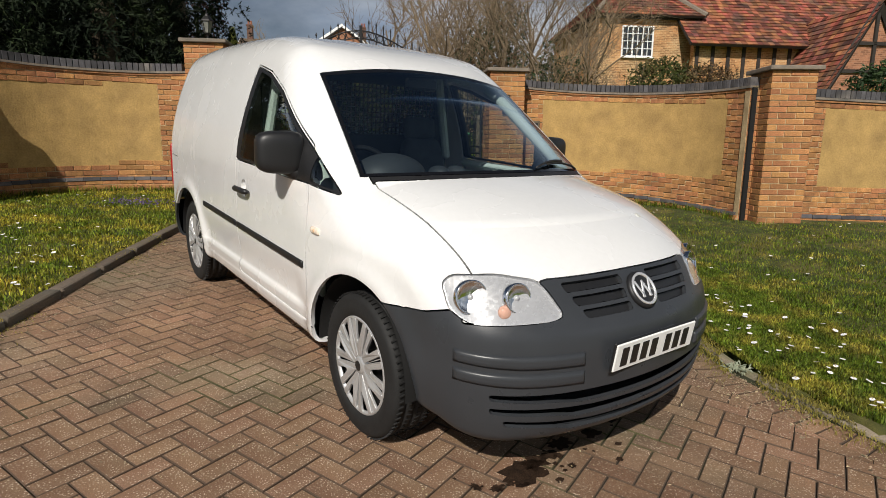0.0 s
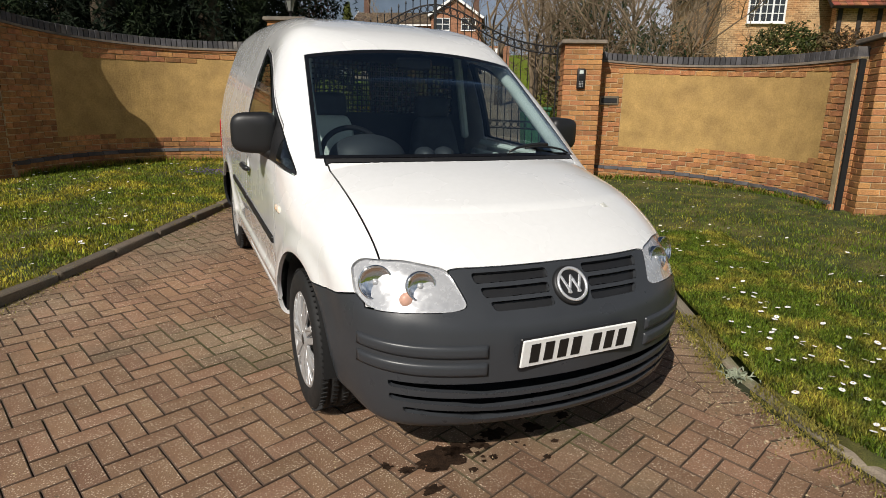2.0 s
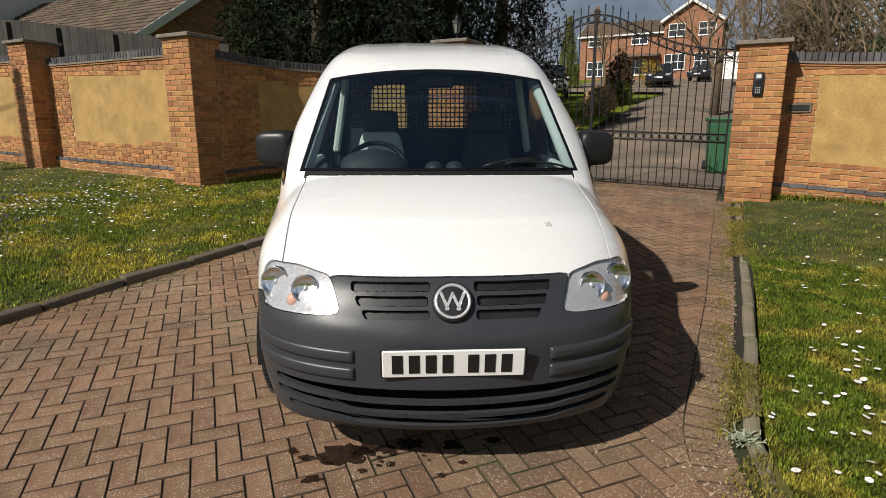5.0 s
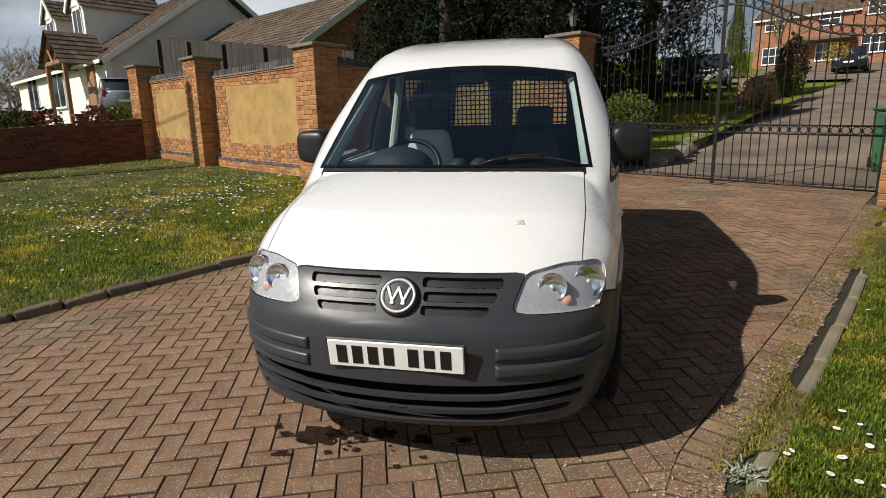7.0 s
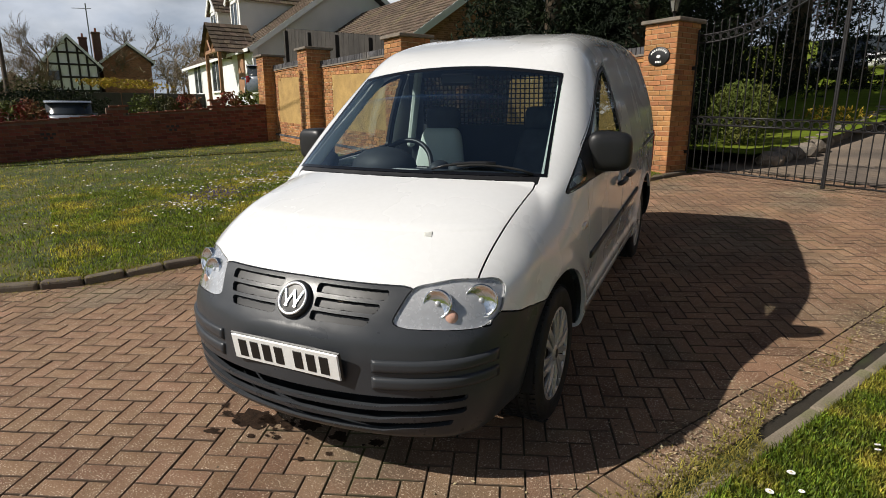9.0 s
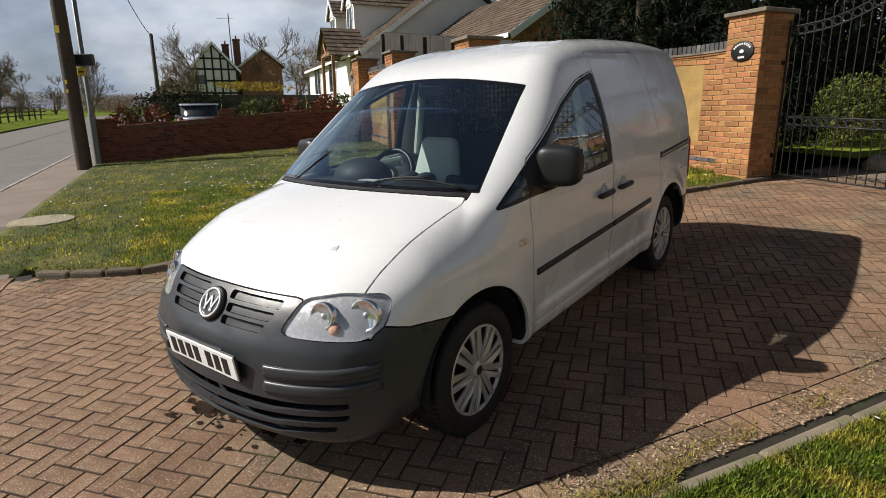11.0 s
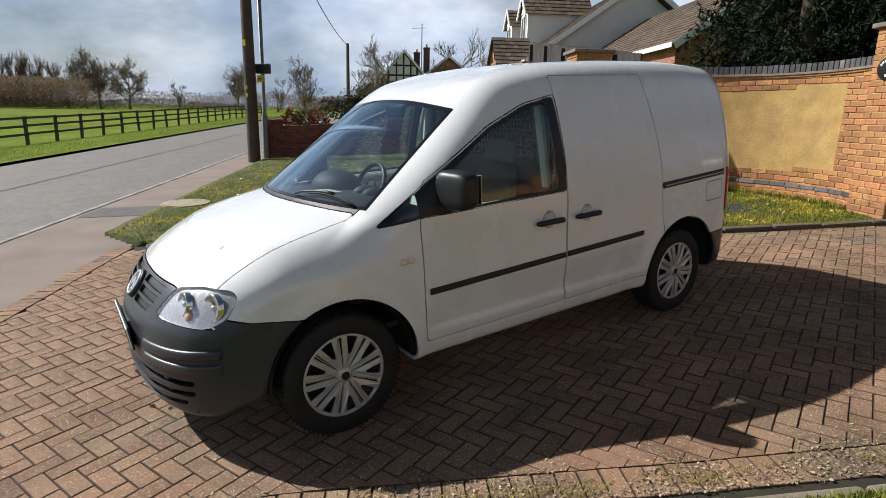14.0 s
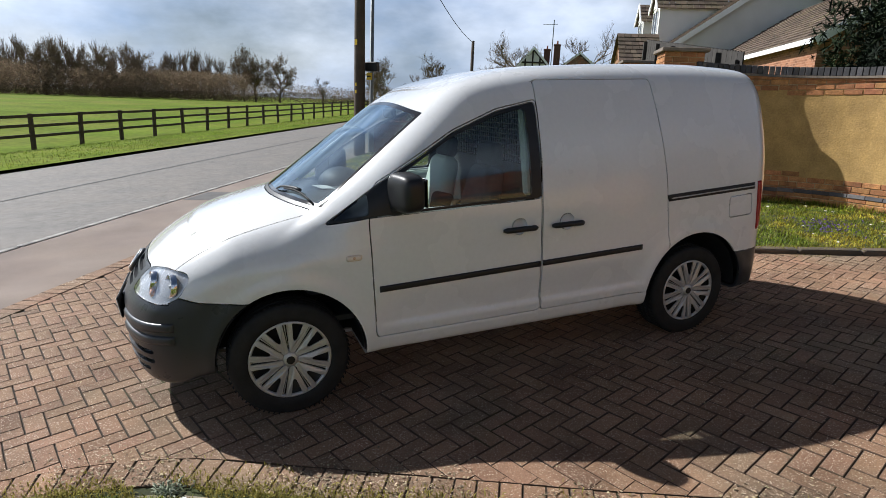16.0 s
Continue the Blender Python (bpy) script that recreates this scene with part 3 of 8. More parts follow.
# heights of the walls' tops above the datum, sagging in a gentle sweep
R_ARC = arc(1.75, 4.25, 2.55, 90, 4, 22)
L_ARC = arc(-3.45, 4.1, 2.4, 184, 90, 24)


def sweep(z0, z1, total, dip):
    return lambda u: z0 + (z1 - z0) * u / total - dip * 4 * (u / total) * (1 - u / total)


r_len, l_len = 3.83, 3.94
brick_wall("wall_right", R_ARC, sweep(2.29, 2.12, r_len, 0.05), "curved brick wing wall with an ochre rendered panel", [(0.42, r_len - 0.42, sweep(0.93, 0.86, r_len, 0.0), sweep(1.96, 1.86, r_len, 0.02))], near=(0.0, 1.2, 0.6, 2.2))
brick_wall("wall_left", L_ARC, sweep(2.42, 2.37, l_len, 0.05), "curved brick wing wall with an ochre rendered panel", [(0.76, l_len - 0.42, sweep(0.95, 1.0, l_len, 0.0), sweep(2.0, 2.06, l_len, 0.0))], near=(l_len - 1.4, l_len, 0.6, 2.4))
brick_wall("wall_road_left", [(-13.5, 3.85), (-10.6, 3.85)], lambda u: 2.62, "brick frontage wall with an ochre rendered panel", [(0.45, 2.5, lambda u: 1.2, lambda u: 2.25)])
brick_wall("wall_road_left", [(-10.1, 3.85), (-6.35, 3.85)], lambda u: 2.5, "brick frontage wall with an ochre rendered panel", [(0.6, 3.2, lambda u: 1.1, lambda u: 2.16)])
brick_wall("wall_road_right", [(4.95, 4.5), (9.5, 4.5)], lambda u: 2.0 - 0.03 * u, "brick frontage wall with an ochre rendered panel", [(0.5, 4.0, lambda u: 0.80 - 0.03 * u, lambda u: 1.76 - 0.03 * u)])
pier("gate_pier", -3.14, 6.66, 2.24, "brick gate pier with stone cap and black iron lantern")
pier("gate_pier", 1.46, 6.66, 2.08, "brick gate pier with stone cap and entry intercom")
pier("corner_pier", 4.68, 4.38, 2.12, "brick corner pier with stone cap", yaw=SITE_YAW - 9)
pier("corner_pier", -6.15, 3.75, 2.20, "brick corner pier with stone cap")
pier("corner_pier", -10.35, 3.8, 2.25, "brick frontage pier with stone cap", loose=False)
pier("corner_pier", -13.6, 3.85, 2.25, "brick frontage pier with stone cap", loose=False)

ret = thing("wall_return", "brick return between wing wall and corner pier", "wall", kind="structure", m=pose(0, 0, 0, 0, 0, SITE_YAW))
# solid dark strip: the shade of the gap beside the pier, put in colour
part("joint_strip", box(0.062, 0.05, 1.82, Matrix.Translation((4.306, 4.400, 0.2))), M["void"], ret, "dark strip painted as the shaded gap beside the pier")
part("return_core", box(0.14, 0.10, 1.78, Matrix.Translation((4.33, 4.47, 0.2))), M["mortar"], ret)
for row in range(24):
    part("brick", mesh_from("brick", *brick_block(0.135, BRICK_H, 0.03)), M["brick_one"], ret, m=Matrix.Translation((4.333, 4.412, 0.23 + COURSE * row)))

# ---------------- block paving, kerbs ----------------
P_L, P_W = 0.197, 0.0985
PAVE_YAW = radians(19.25)


def paver_shape(l, w, h=0.04, bev=0.0032):
    x, y = l / 2, w / 2
    v = [(-x, -y, -h), (x, -y, -h), (x, y, -h), (-x, y, -h), (-x, -y, -0.7 * bev), (x, -y, -0.7 * bev), (x, y, -0.7 * bev), (-x, y, -0.7 * bev), (-x + bev, -y + bev, 0), (x - bev, -y + bev, 0), (x - bev, y - bev, 0), (-x + bev, y - bev, 0)]
    f = [(8, 9, 10, 11), (4, 5, 9, 8), (5, 6, 10, 9), (6, 7, 11, 10), (7, 4, 8, 11), (0, 1, 5, 4), (1, 2, 6, 5), (2, 3, 7, 6), (3, 0, 4, 7)]
    return v, f


paving = thing("block_paving", "brown herringbone block paving, mossy in the joints", "paving", kind="structure")
pave_v, pave_f, pave_one = [], [], []
SLOPE_TILT = Matrix.Rotation(math.atan(SLOPE), 4, "X")


def add_paver(x, y, yaw, l, w, near, lift=0.004):
    m2 = Matrix.Translation((x, y, ground_z(x, y) + lift + random.uniform(-0.002, 0.002))) @ SLOPE_TILT @ Matrix.Rotation(yaw + random.uniform(-0.008, 0.008), 4, "Z") @ Matrix.Rotation(random.uniform(-0.008, 0.008), 4, "X") @ Matrix.Rotation(random.uniform(-0.006, 0.006), 4, "Y")
    if near and len(pave_one) < 300:
        pave_one.append((m2, l))
        return
    v, f = paver_shape(l - 0.005, w - 0.005)
    k = len(pave_v)
    pave_v.extend(m2 @ Vector(p) for p in v)
    pave_f.extend(tuple(i + k for i in q) for q in f)


cut_v, cut_f, cut_m = [], [], []


def cut_paver(x, y, yaw, n):
    """A paver trimmed where it meets the header course."""
    c, d = math.cos(yaw), math.sin(yaw)
    quad = [Vector((x + c * u - d * v, y + d * u + c * v)) for u, v in ((-0.0965, -0.0472), (0.0965, -0.0472), (0.0965, 0.0472), (-0.0965, 0.0472))]
    over = [(0.866 * q.x - 0.5 * q.y) - (drive_right(0.5 * q.x + 0.866 * q.y) - 0.207) for q in quad]
    poly = []
    for i in range(4):
        j = (i + 1) % 4
        if over[i] < 0:
            poly.append(quad[i])
        if (over[i] < 0) != (over[j] < 0):
            poly.append(quad[i].lerp(quad[j], over[i] / (over[i] - over[j])))
    if len(poly) < 3:
        return
    h, k, m = random.uniform(0.002, 0.006), len(cut_v), len(poly)
    for dz in (h, h - 0.04):
        cut_v.extend((q.x, q.y, ground_z(q.x, q.y) + dz) for q in poly)
    cut_f.append(tuple(range(k, k + m)))
    cut_f.extend((k + i, k + m + i, k + m + (i + 1) % m, k + (i + 1) % m) for i in range(m))
    cut_m.extend([0] + [1] * m)


ca, sa = math.cos(PAVE_YAW), math.sin(PAVE_YAW)
for i in range(-90, 110):
    for j in range(-110, 100):
        k = (i - j) % 4
        if k not in (0, 3):
            continue
        cx, cy = (i + 1.0, j + 0.5) if k == 0 else (i + 0.5, j + 1.0)
        cx, cy = (cx + 0.6) * P_W, (cy + 3.7) * P_W
        x, y = ca * cx - sa * cy, sa * cx + ca * cy
        s, n = 0.866 * x - 0.5 * y, 0.5 * x + 0.866 * y
        dist = s - (drive_right(n) - 0.207)
        if PATH_IN + 0.02 < n < 7.6 and n > -1.65 and abs(dist) < 0.115:
            cut_paver(x, y, PAVE_YAW + (0 if k == 0 else math.pi / 2), n)
        elif PATH_IN + 0.02 < n < 7.6 and drive_left(n) - 0.08 + (0.15 if n < -2.0 else 0.0) < s < drive_right(n) - (0.115 if n < -1.65 else 0.32):
            near = -2.35 < n < -0.2 and -2.2 < s < 1.2
            add_paver(x, y, PAVE_YAW + (0 if k == 0 else math.pi / 2), P_L, P_W, near)
# a course of headers along the lawn's edge, then one along the path
n = -1.6
while n < 6.3:
    p = site(drive_right(n) - 0.105, n)
    slope = math.atan2(drive_right(n + 0.1) - drive_right(n - 0.1), 0.2)
    add_paver(p.x, p.y, radians(SITE_YAW) - slope, P_L, P_W, False, 0.003)
    n += P_W * math.cos(slope) + 0.0005
s = drive_left(PATH_IN) + 0.1
while s < drive_right(PATH_IN) - 0.1:
    p = site(s, PATH_IN - 0.03)
    add_paver(p.x, p.y, radians(SITE_YAW) + math.pi / 2, P_L, P_W, False, 0.011)
    s += P_W


def darken_rims(me):
    """The chamfers and sides of each paver take a dark colour: joint dirt and painted shade."""
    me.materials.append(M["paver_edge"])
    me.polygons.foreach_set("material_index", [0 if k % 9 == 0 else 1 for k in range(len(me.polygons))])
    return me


tagged(part("paver_field", darken_rims(mesh_from("paver_field", pave_v, pave_f, M["paver"])), None, paving), kind="stuff")
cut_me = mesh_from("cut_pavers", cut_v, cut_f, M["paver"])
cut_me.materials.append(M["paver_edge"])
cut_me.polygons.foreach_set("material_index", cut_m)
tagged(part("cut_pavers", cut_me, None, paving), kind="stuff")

kerb_group = "drive edging kerbs"
for edge, sg, up in ((drive_left, -1, 0.062), (drive_right, 1, 0.016)):
    n = -2.2
    while n < 6.2:
        ln = 0.6 if n > -0.5 else 0.3
        a, c = site(edge(n) + sg * 0.075, n), site(edge(n + ln - 0.012) + sg * 0.075, n + ln - 0.012)
        d = c - a
        lift = up
        b = box(0.11 if sg < 0 else 0.075, d.length, lift + 0.12, None, 0.022, 2)
        for v in b.verts:
            v.co.x += 0.022 * noise.noise((v.co.y * 4 + n * 3, v.co.z * 9, sg))
            v.co.z += 0.022 * noise.noise((v.co.y * 3 + n * 7, 1, sg))
        mid = (a + c) / 2
        me = bpy.data.meshes.new("kerb_stone")
        b.to_mesh(me)
        b.free()
        me.materials.append(M["kerb"] if sg < 0 else M["kerb_pale"])
        ob = new("kerb_stone", me)
        ob.matrix_world = Matrix.Translation((mid.x, mid.y, ground_z(mid.x, mid.y) - 0.12)) @ SLOPE_TILT @ Matrix.Rotation(math.atan2(-d.x, d.y) , 4, "Z")
        tagged(ob, "weathered concrete edging kerb between drive and lawn", "kerb", kerb_group)
        n += ln
# road kerb and painted edge line, worn
M["line"] = mat("worn_white_line", (0.42, 0.40, 0.37), 0.9, vary=0.3, scale=3, fine=60, second=(0.2, 0.19, 0.18), second_at=(0.42, 0.6), second_scale=6)
s = -60.0
while s < 30:
    a = at(s + 0.45, ROAD_NEAR, -0.1)
    me = bpy.data.meshes.new("road_kerb")
    b = box(0.90, 0.10, 0.115, None, 0.02, 2)
    b.to_mesh(me)
    b.free()
    me.materials.append(M["line"] if -25 < s < 2 else M["kerb"])
    ob = new("road_kerb", me)
    ob.matrix_world = Matrix.Translation(a) @ SLOPE_TILT @ Matrix.Rotation(radians(SITE_YAW), 4, "Z")
    tagged(ob, "low pale road kerb stone along the footpath", "kerb", "road kerb stones")
    s += 0.915
sheet("centre_seam", None, steps(-90, 20, 2), [-7.62, -7.54], -0.024, mat("tar_seam", (0.06, 0.06, 0.06), 0.8), "dark tarred seam along the road", "road marking")
sheet("manhole_patch", None, steps(-6.3, -5.5, 0.4), [-4.2, -3.7, -3.15], 0.005, mat("grey_patch", (0.10, 0.095, 0.09), 0.9, vary=0.2, scale=4, fine=200, bump=0.4), "grey asphalt repair patch in the footpath", "road marking")

# oil marks under the nose
def blot(s_x, s_y, r, seed, stretch=1.6):
    rng = random.Random(seed)
    k = 26
    rad = [r * (0.55 + 0.6 * rng.random()) for _ in range(k)]
    v = [(s_x, s_y, ground_z(s_x, s_y) + 0.0075)]
    for q in range(k):
        a = 2 * math.pi * q / k
        x, y = s_x + stretch * rad[q] * math.cos(a), s_y + rad[q] * math.sin(a)
        v.append((x, y, ground_z(x, y) + 0.0075))
    me = mesh_from("oil_stain", v, [(0, 1 + q, 1 + (q + 1) % k) for q in range(k)], M["oil"])
    tagged(new("oil_stain", me), "dark oily stain on the paving under the van's nose", "stain", "oil stains")


M["oil"] = mat("oil_soaked_paving", (0.026, 0.015, 0.009), 0.85, vary=0.5, scale=40, fine=200, bump=0.9, bump_scale=160, spec=0.15)
for q, (x, y, r) in enumerate(((-0.44, -0.62, 0.075), (-0.36, -0.60, 0.05), (-0.55, -0.78, 0.028), (-0.16, -0.56, 0.045), (0.02, -0.58, 0.035), (-0.27, -0.60, 0.03), (-0.60, -0.64, 0.022), (0.20, -0.55, 0.03))):
    blot(x, y, r, q)
drops = random.Random(77)
for q in range(26):
    blot(drops.gauss(-0.34, 0.20), drops.gauss(-0.62, 0.07), drops.uniform(0.006, 0.020), 100 + q, 1.2)

# ---------------- grass ----------------
M["grass"] = mat("lawn_grass", (0.135, 0.190, 0.018), 0.55, vary=0.5, scale=9, fine=60, rand=0.75, island=True, second=(0.340, 0.300, 0.048), second_at=(0.47, 0.64), second_scale=4.0, spec=0.35, sheer=0.42)
M["grass_mossy"] = mat("mossy_lawn_grass", (0.165, 0.215, 0.020), 0.55, vary=0.45, scale=7, fine=60, rand=0.75, island=True, second=(0.430, 0.370, 0.045), second_at=(0.46, 0.62), second_scale=1.7, spec=0.35, sheer=0.42)
M["moss"] = mat("dry_moss_grass", (0.27, 0.235, 0.055), 0.8, vary=0.25, scale=3, fine=40, rand=0.45, island=True, spec=0.2, sheer=0.35)
M["petal"] = mat("daisy_petals", (0.82, 0.82, 0.80), 0.7, vary=0.05)
M["pollen"] = mat("daisy_centre", (0.65, 0.42, 0.04), 0.8, vary=0.1)
rng = np.random.default_rng(5)


def blades(name, pts, height, width, material, label, flat=0.35):
    """Grass as one mesh: each blade a bent, tapering strip."""
    n = len(pts)
    yaw, lean, h = rng.uniform(0, 2 * np.pi, n), rng.uniform(flat * 0.3, 1.6 * flat + 0.3, n), height * rng.uniform(0.5, 1.25, n)
    d = np.stack([np.cos(yaw), np.sin(yaw), np.zeros(n)], 1)
    sd = np.stack([-np.sin(yaw), np.cos(yaw), np.zeros(n)], 1) * (width * rng.uniform(0.6, 1.2, n))[:, None] / 2
    up = np.array([0, 0, 1.0])
    mid = pts + d * (h * lean * 0.35)[:, None] + up * (h * 0.6)[:, None]
    tip = pts + d * (h * lean)[:, None] + up * (h * 0.95 / np.sqrt(1 + 0.3 * lean**2))[:, None]
    v = np.stack([pts - sd, pts + sd, mid + sd * 0.8, mid - sd * 0.8, tip], 1).reshape(-1, 3)
    me = bpy.data.meshes.new(name)
    k = np.arange(n)[:, None] * 5
    quads, tris = k + np.array([0, 1, 2, 3]), k + np.array([3, 2, 4])
    me.vertices.add(len(v))
    me.vertices.foreach_set("co", v.ravel())
    me.loops.add(n * 7)
    me.loops.foreach_set("vertex_index", np.concatenate([quads, tris], 1).ravel().astype(np.int32))
    me.polygons.add(n * 2)
    me.polygons.foreach_set("loop_start", (np.arange(n)[:, None] * 7 + np.array([0, 4])).ravel().astype(np.int32))
    me.polygons.foreach_set("loop_total", np.tile([4, 3], n).astype(np.int32))
    me.update(calc_edges=True)
    me.materials.append(material)
    return tagged(new(name, me), label, "grass", kind="stuff")


def strewn(count, s0, s1, n0, n1, keep, extra=0.0):
    out = []
    sv, nv = rng.uniform(s0, s1, count), rng.uniform(n0, n1, count)
    for s, n in zip(sv, nv):
        if keep(s, n):
            p = site(s, n)
            out.append((p.x, p.y, ground_z(p.x, p.y) + lawn_rise(s, n) - 0.004 + extra))
    return np.array(out)


def behind_right(s, n):
    return math.hypot(s - 1.75, n - 4.25) > 2.45 and n > 4.25


keep_r = lambda s, n: in_right_lawn(s, n) and not behind_right(s, n) and not (s > 4.3 and n > 4.3)
keep_l = lambda s, n: in_left_lawn(s, n) and not (math.hypot(s + 3.45, n - 4.1) > 2.3 and n > 3.7)
feather = lambda keep, cs, cn, r: (lambda s, n: keep(s, n) and rng.uniform() < 1.15 - math.hypot(s - cs, n - cn) / r)
blades("grass", np.concatenate([strewn(120000, 1.4, 6.4, -2.4, 5.4, feather(keep_r, 2.2, 0.6, 4.0)), strewn(75000, 1.4, 3.6, -2.2, 2.8, feather(keep_r, 1.9, 0.2, 2.2)), strewn(110000, 1.4, 2.5, -1.2, 3.2, keep_r), strewn(30000, 1.4, 6.4, -2.4, 6.8, keep_r), strewn(9000, 4.0, 10, -2.0, 4.4, keep_r)]), 0.034, 0.0062, M["grass"], "short lawn grass")
blades("grass", np.concatenate([strewn(80000, -9.5, -2.8, -3.0, 6.4, feather(keep_l, -3.6, 0.5, 6.0)), strewn(80000, -7.5, -2.8, -1.5, 6.4, keep_l), strewn(46000, -13.3, -2.8, -3.0, 6.4, keep_l)]), 0.036, 0.0095, M["grass_mossy"], "short mossy lawn grass")
edge_pts = []
for _ in range(30000):
    n = rng.uniform(-2.2, 6.3)
    off = rng.normal(0.055, 0.085)
    s = drive_right(n) + off
    if noise.noise((s * 3.2, n * 2.2, 7)) > -0.10:
        p = site(s, n)
        edge_pts.append((p.x, p.y, ground_z(p.x, p.y) + (0.009 if off < 0.03 else 0.024)))
for _ in range(11000):
    n = rng.uniform(-2.2, 6.3)
    off = rng.normal(-0.07, 0.075)
    s = drive_left(n) + off
    if noise.noise((s * 2, n * 1.9, 3)) > (0.0 if off > -0.02 else -0.25):
        p = site(s, n)
        edge_pts.append((p.x, p.y, ground_z(p.x, p.y) + (0.0 if off > -0.02 else 0.052)))
blades("edge_weeds", np.array(edge_pts), 0.019, 0.005, M["moss"], "yellowish moss and weeds along the drive's edges", 0.8)
wall_pts = []
for path, sg in ((L_ARC, 1), (R_ARC, 1)):
    for _ in range(1500):
        k = rng.integers(0, len(path) - 1)
        f = rng.uniform()
        cs, cn = (-3.45, 4.1) if path is L_ARC else (1.75, 4.25)
        s, n = path[k][0] * (1 - f) + path[k + 1][0] * f, path[k][1] * (1 - f) + path[k + 1][1] * f
        t = rng.uniform(0.93, 0.975)
        s, n = cs + (s - cs) * t, cn + (n - cn) * t
        p = site(s, n)
        wall_pts.append((p.x, p.y, ground_z(p.x, p.y) + lawn_rise(s, n) - 0.01))
blades("tall_grass", np.array(wall_pts), 0.11, 0.008, M["grass"], "taller grass along the foot of the walls", 0.5)


def daisies(pts, r):
    v, f, mats = [], [], []
    for x, y, z in pts:
        rr, tilt, ang = r * random.uniform(0.7, 1.2), random.uniform(-0.4, 0.4), random.uniform(0, 6)
        m2 = Matrix.Translation((x, y, z + 0.032)) @ Matrix.Rotation(ang, 4, "Z") @ Matrix.Rotation(tilt, 4, "X")
        k = len(v)
        v.append(m2 @ Vector((0, 0, 0.002)))
        for q in range(12):
            a = 2 * math.pi * q / 12
            w = rr * (1.0 if q % 2 else 0.90)
            v.append(m2 @ Vector((w * math.cos(a), w * math.sin(a), 0.004)))
        f += [(k, k + 1 + q, k + 1 + (q + 1) % 12) for q in range(12)]
        mats += [0] * 12
        k = len(v)
        for q in range(6):
            a = 2 * math.pi * q / 6
            v.append(m2 @ Vector((0.22 * rr * math.cos(a), 0.22 * rr * math.sin(a), 0.007)))
        f.append(tuple(range(k, k + 6)))
        mats.append(1)
    me = mesh_from("daisies", v, f, M["petal"])
    me.materials.append(M["pollen"])
    me.polygons.foreach_set("material_index", mats)
    return tagged(new("daisies", me), "small white daisies in the lawn", "flower", kind="stuff")


spots = []
right_patches = ((1.80, 0.45, 0.20, 17), (1.95, 0.05, 0.22, 14), (1.95, -0.35, 0.2, 10), (1.95, 1.0, 0.25, 14), (1.90, 1.9, 0.35, 14), (1.9, 3.0, 0.4, 14), (2.3, 4.6, 0.5, 16), (3.0, 5.6, 0.4, 12), (2.7, 0.2, 0.5, 14), (3.3, 2.2, 0.6, 16), (2.6, 2.7, 0.5, 12), (3.9, 1.0, 0.8, 14), (5.5, 3.4, 0.8, 14), (4.6, -0.6, 0.9, 12))
left_patches = ((-3.5, 1.4, 0.5, 12), (-4.2, 2.2, 0.9, 20), (-5.3, 1.0, 1.2, 30), (-6.5, 2.4, 1.2, 80), (-6.8, 3.0, 0.7, 90), (-6.2, 2.0, 0.5, 60), (-8.5, 3.1, 1.3, 60), (-8.0, 1.2, 1.6, 50), (-10.5, 1.5, 1.6, 60), (-5.0, -0.6, 1.2, 18), (-4.4, 4.4, 0.9, 20), (-11.5, -1.0, 1.4, 40), (-8.0, -1.2, 1.6, 30), (-7.2, 0.2, 0.5, 36), (-5.3, 0.05, 0.28, 45), (-6.6, 1.2, 0.3, 40))
for cs, cn, spread_r, cnt in right_patches + left_patches:
    for _ in range(cnt * (2 if cs < 0 else 1)):
        s, n = random.gauss(cs, spread_r), random.gauss(cn, spread_r)
        if keep_l(s, n) or keep_r(s, n):
            p = site(s, n)
            spots.append((p.x, p.y, ground_z(p.x, p.y) + lawn_rise(s, n)))
daisies(spots, 0.0165)
# leaf litter and grit swept to the drive's edges
litter_v, litter_f = [], []
for k in range(15000):
    n = rng.uniform(-2.3, 6.4)
    if k % 5 == 4:
        s = rng.uniform(drive_left(n) + 0.05, drive_right(n))
    elif k % 5 == 3:
        s = drive_left(n) + abs(rng.normal(0.02, 0.16))
    else:
        s = drive_right(n) - abs(rng.normal(-0.04, 0.16))
    if k % 5 != 4 and noise.noise((s * 1.6, n * 1.6, 21)) < -0.22:
        continue
    q = site(s, n)
    size, a = rng.uniform(0.003, 0.011) * (0.7 if k % 5 == 4 else 1.0), rng.uniform(0, 6.28)
    u, w = Vector((math.cos(a), math.sin(a), rng.normal(0, 0.25))), Vector((-math.sin(a), math.cos(a), rng.normal(0, 0.25)))
    c = Vector((q.x, q.y, ground_z(q.x, q.y) + 0.0085))
    e = rng.uniform(0.3, 0.7)
    i = len(litter_v)
    litter_v += [c - u * size, c + w * size * e + Vector((0, 0, 0.002)), c + u * size, c - w * size * e]
    litter_f.append((i, i + 1, i + 2, i + 3))
M["litter"] = mat("dry_leaf_litter", (0.30, 0.235, 0.150), 0.9, vary=0.3, scale=9, fine=120, rand=0.7, island=True)
tagged(new("leaf_litter", mesh_from("leaf_litter", litter_v, litter_f, M["litter"])), "dry leaf litter and grit along the drive", "litter", kind="stuff")
# purple wild flowers
viol = []
for cs, cn, rr, cnt in ((-3.8, 5.05, 0.24, 190), (-5.9, 0.5, 0.42, 420), (-7.2, 1.6, 0.5, 90)):
    for _ in range(cnt):
        s, n = random.gauss(cs, rr), random.gauss(cn, rr * 0.7)
        if keep_l(s, n):
            q = site(s, n)
            viol.append((q.x, q.y, ground_z(q.x, q.y) + lawn_rise(s, n) + 0.035 + random.uniform(0, 0.015)))

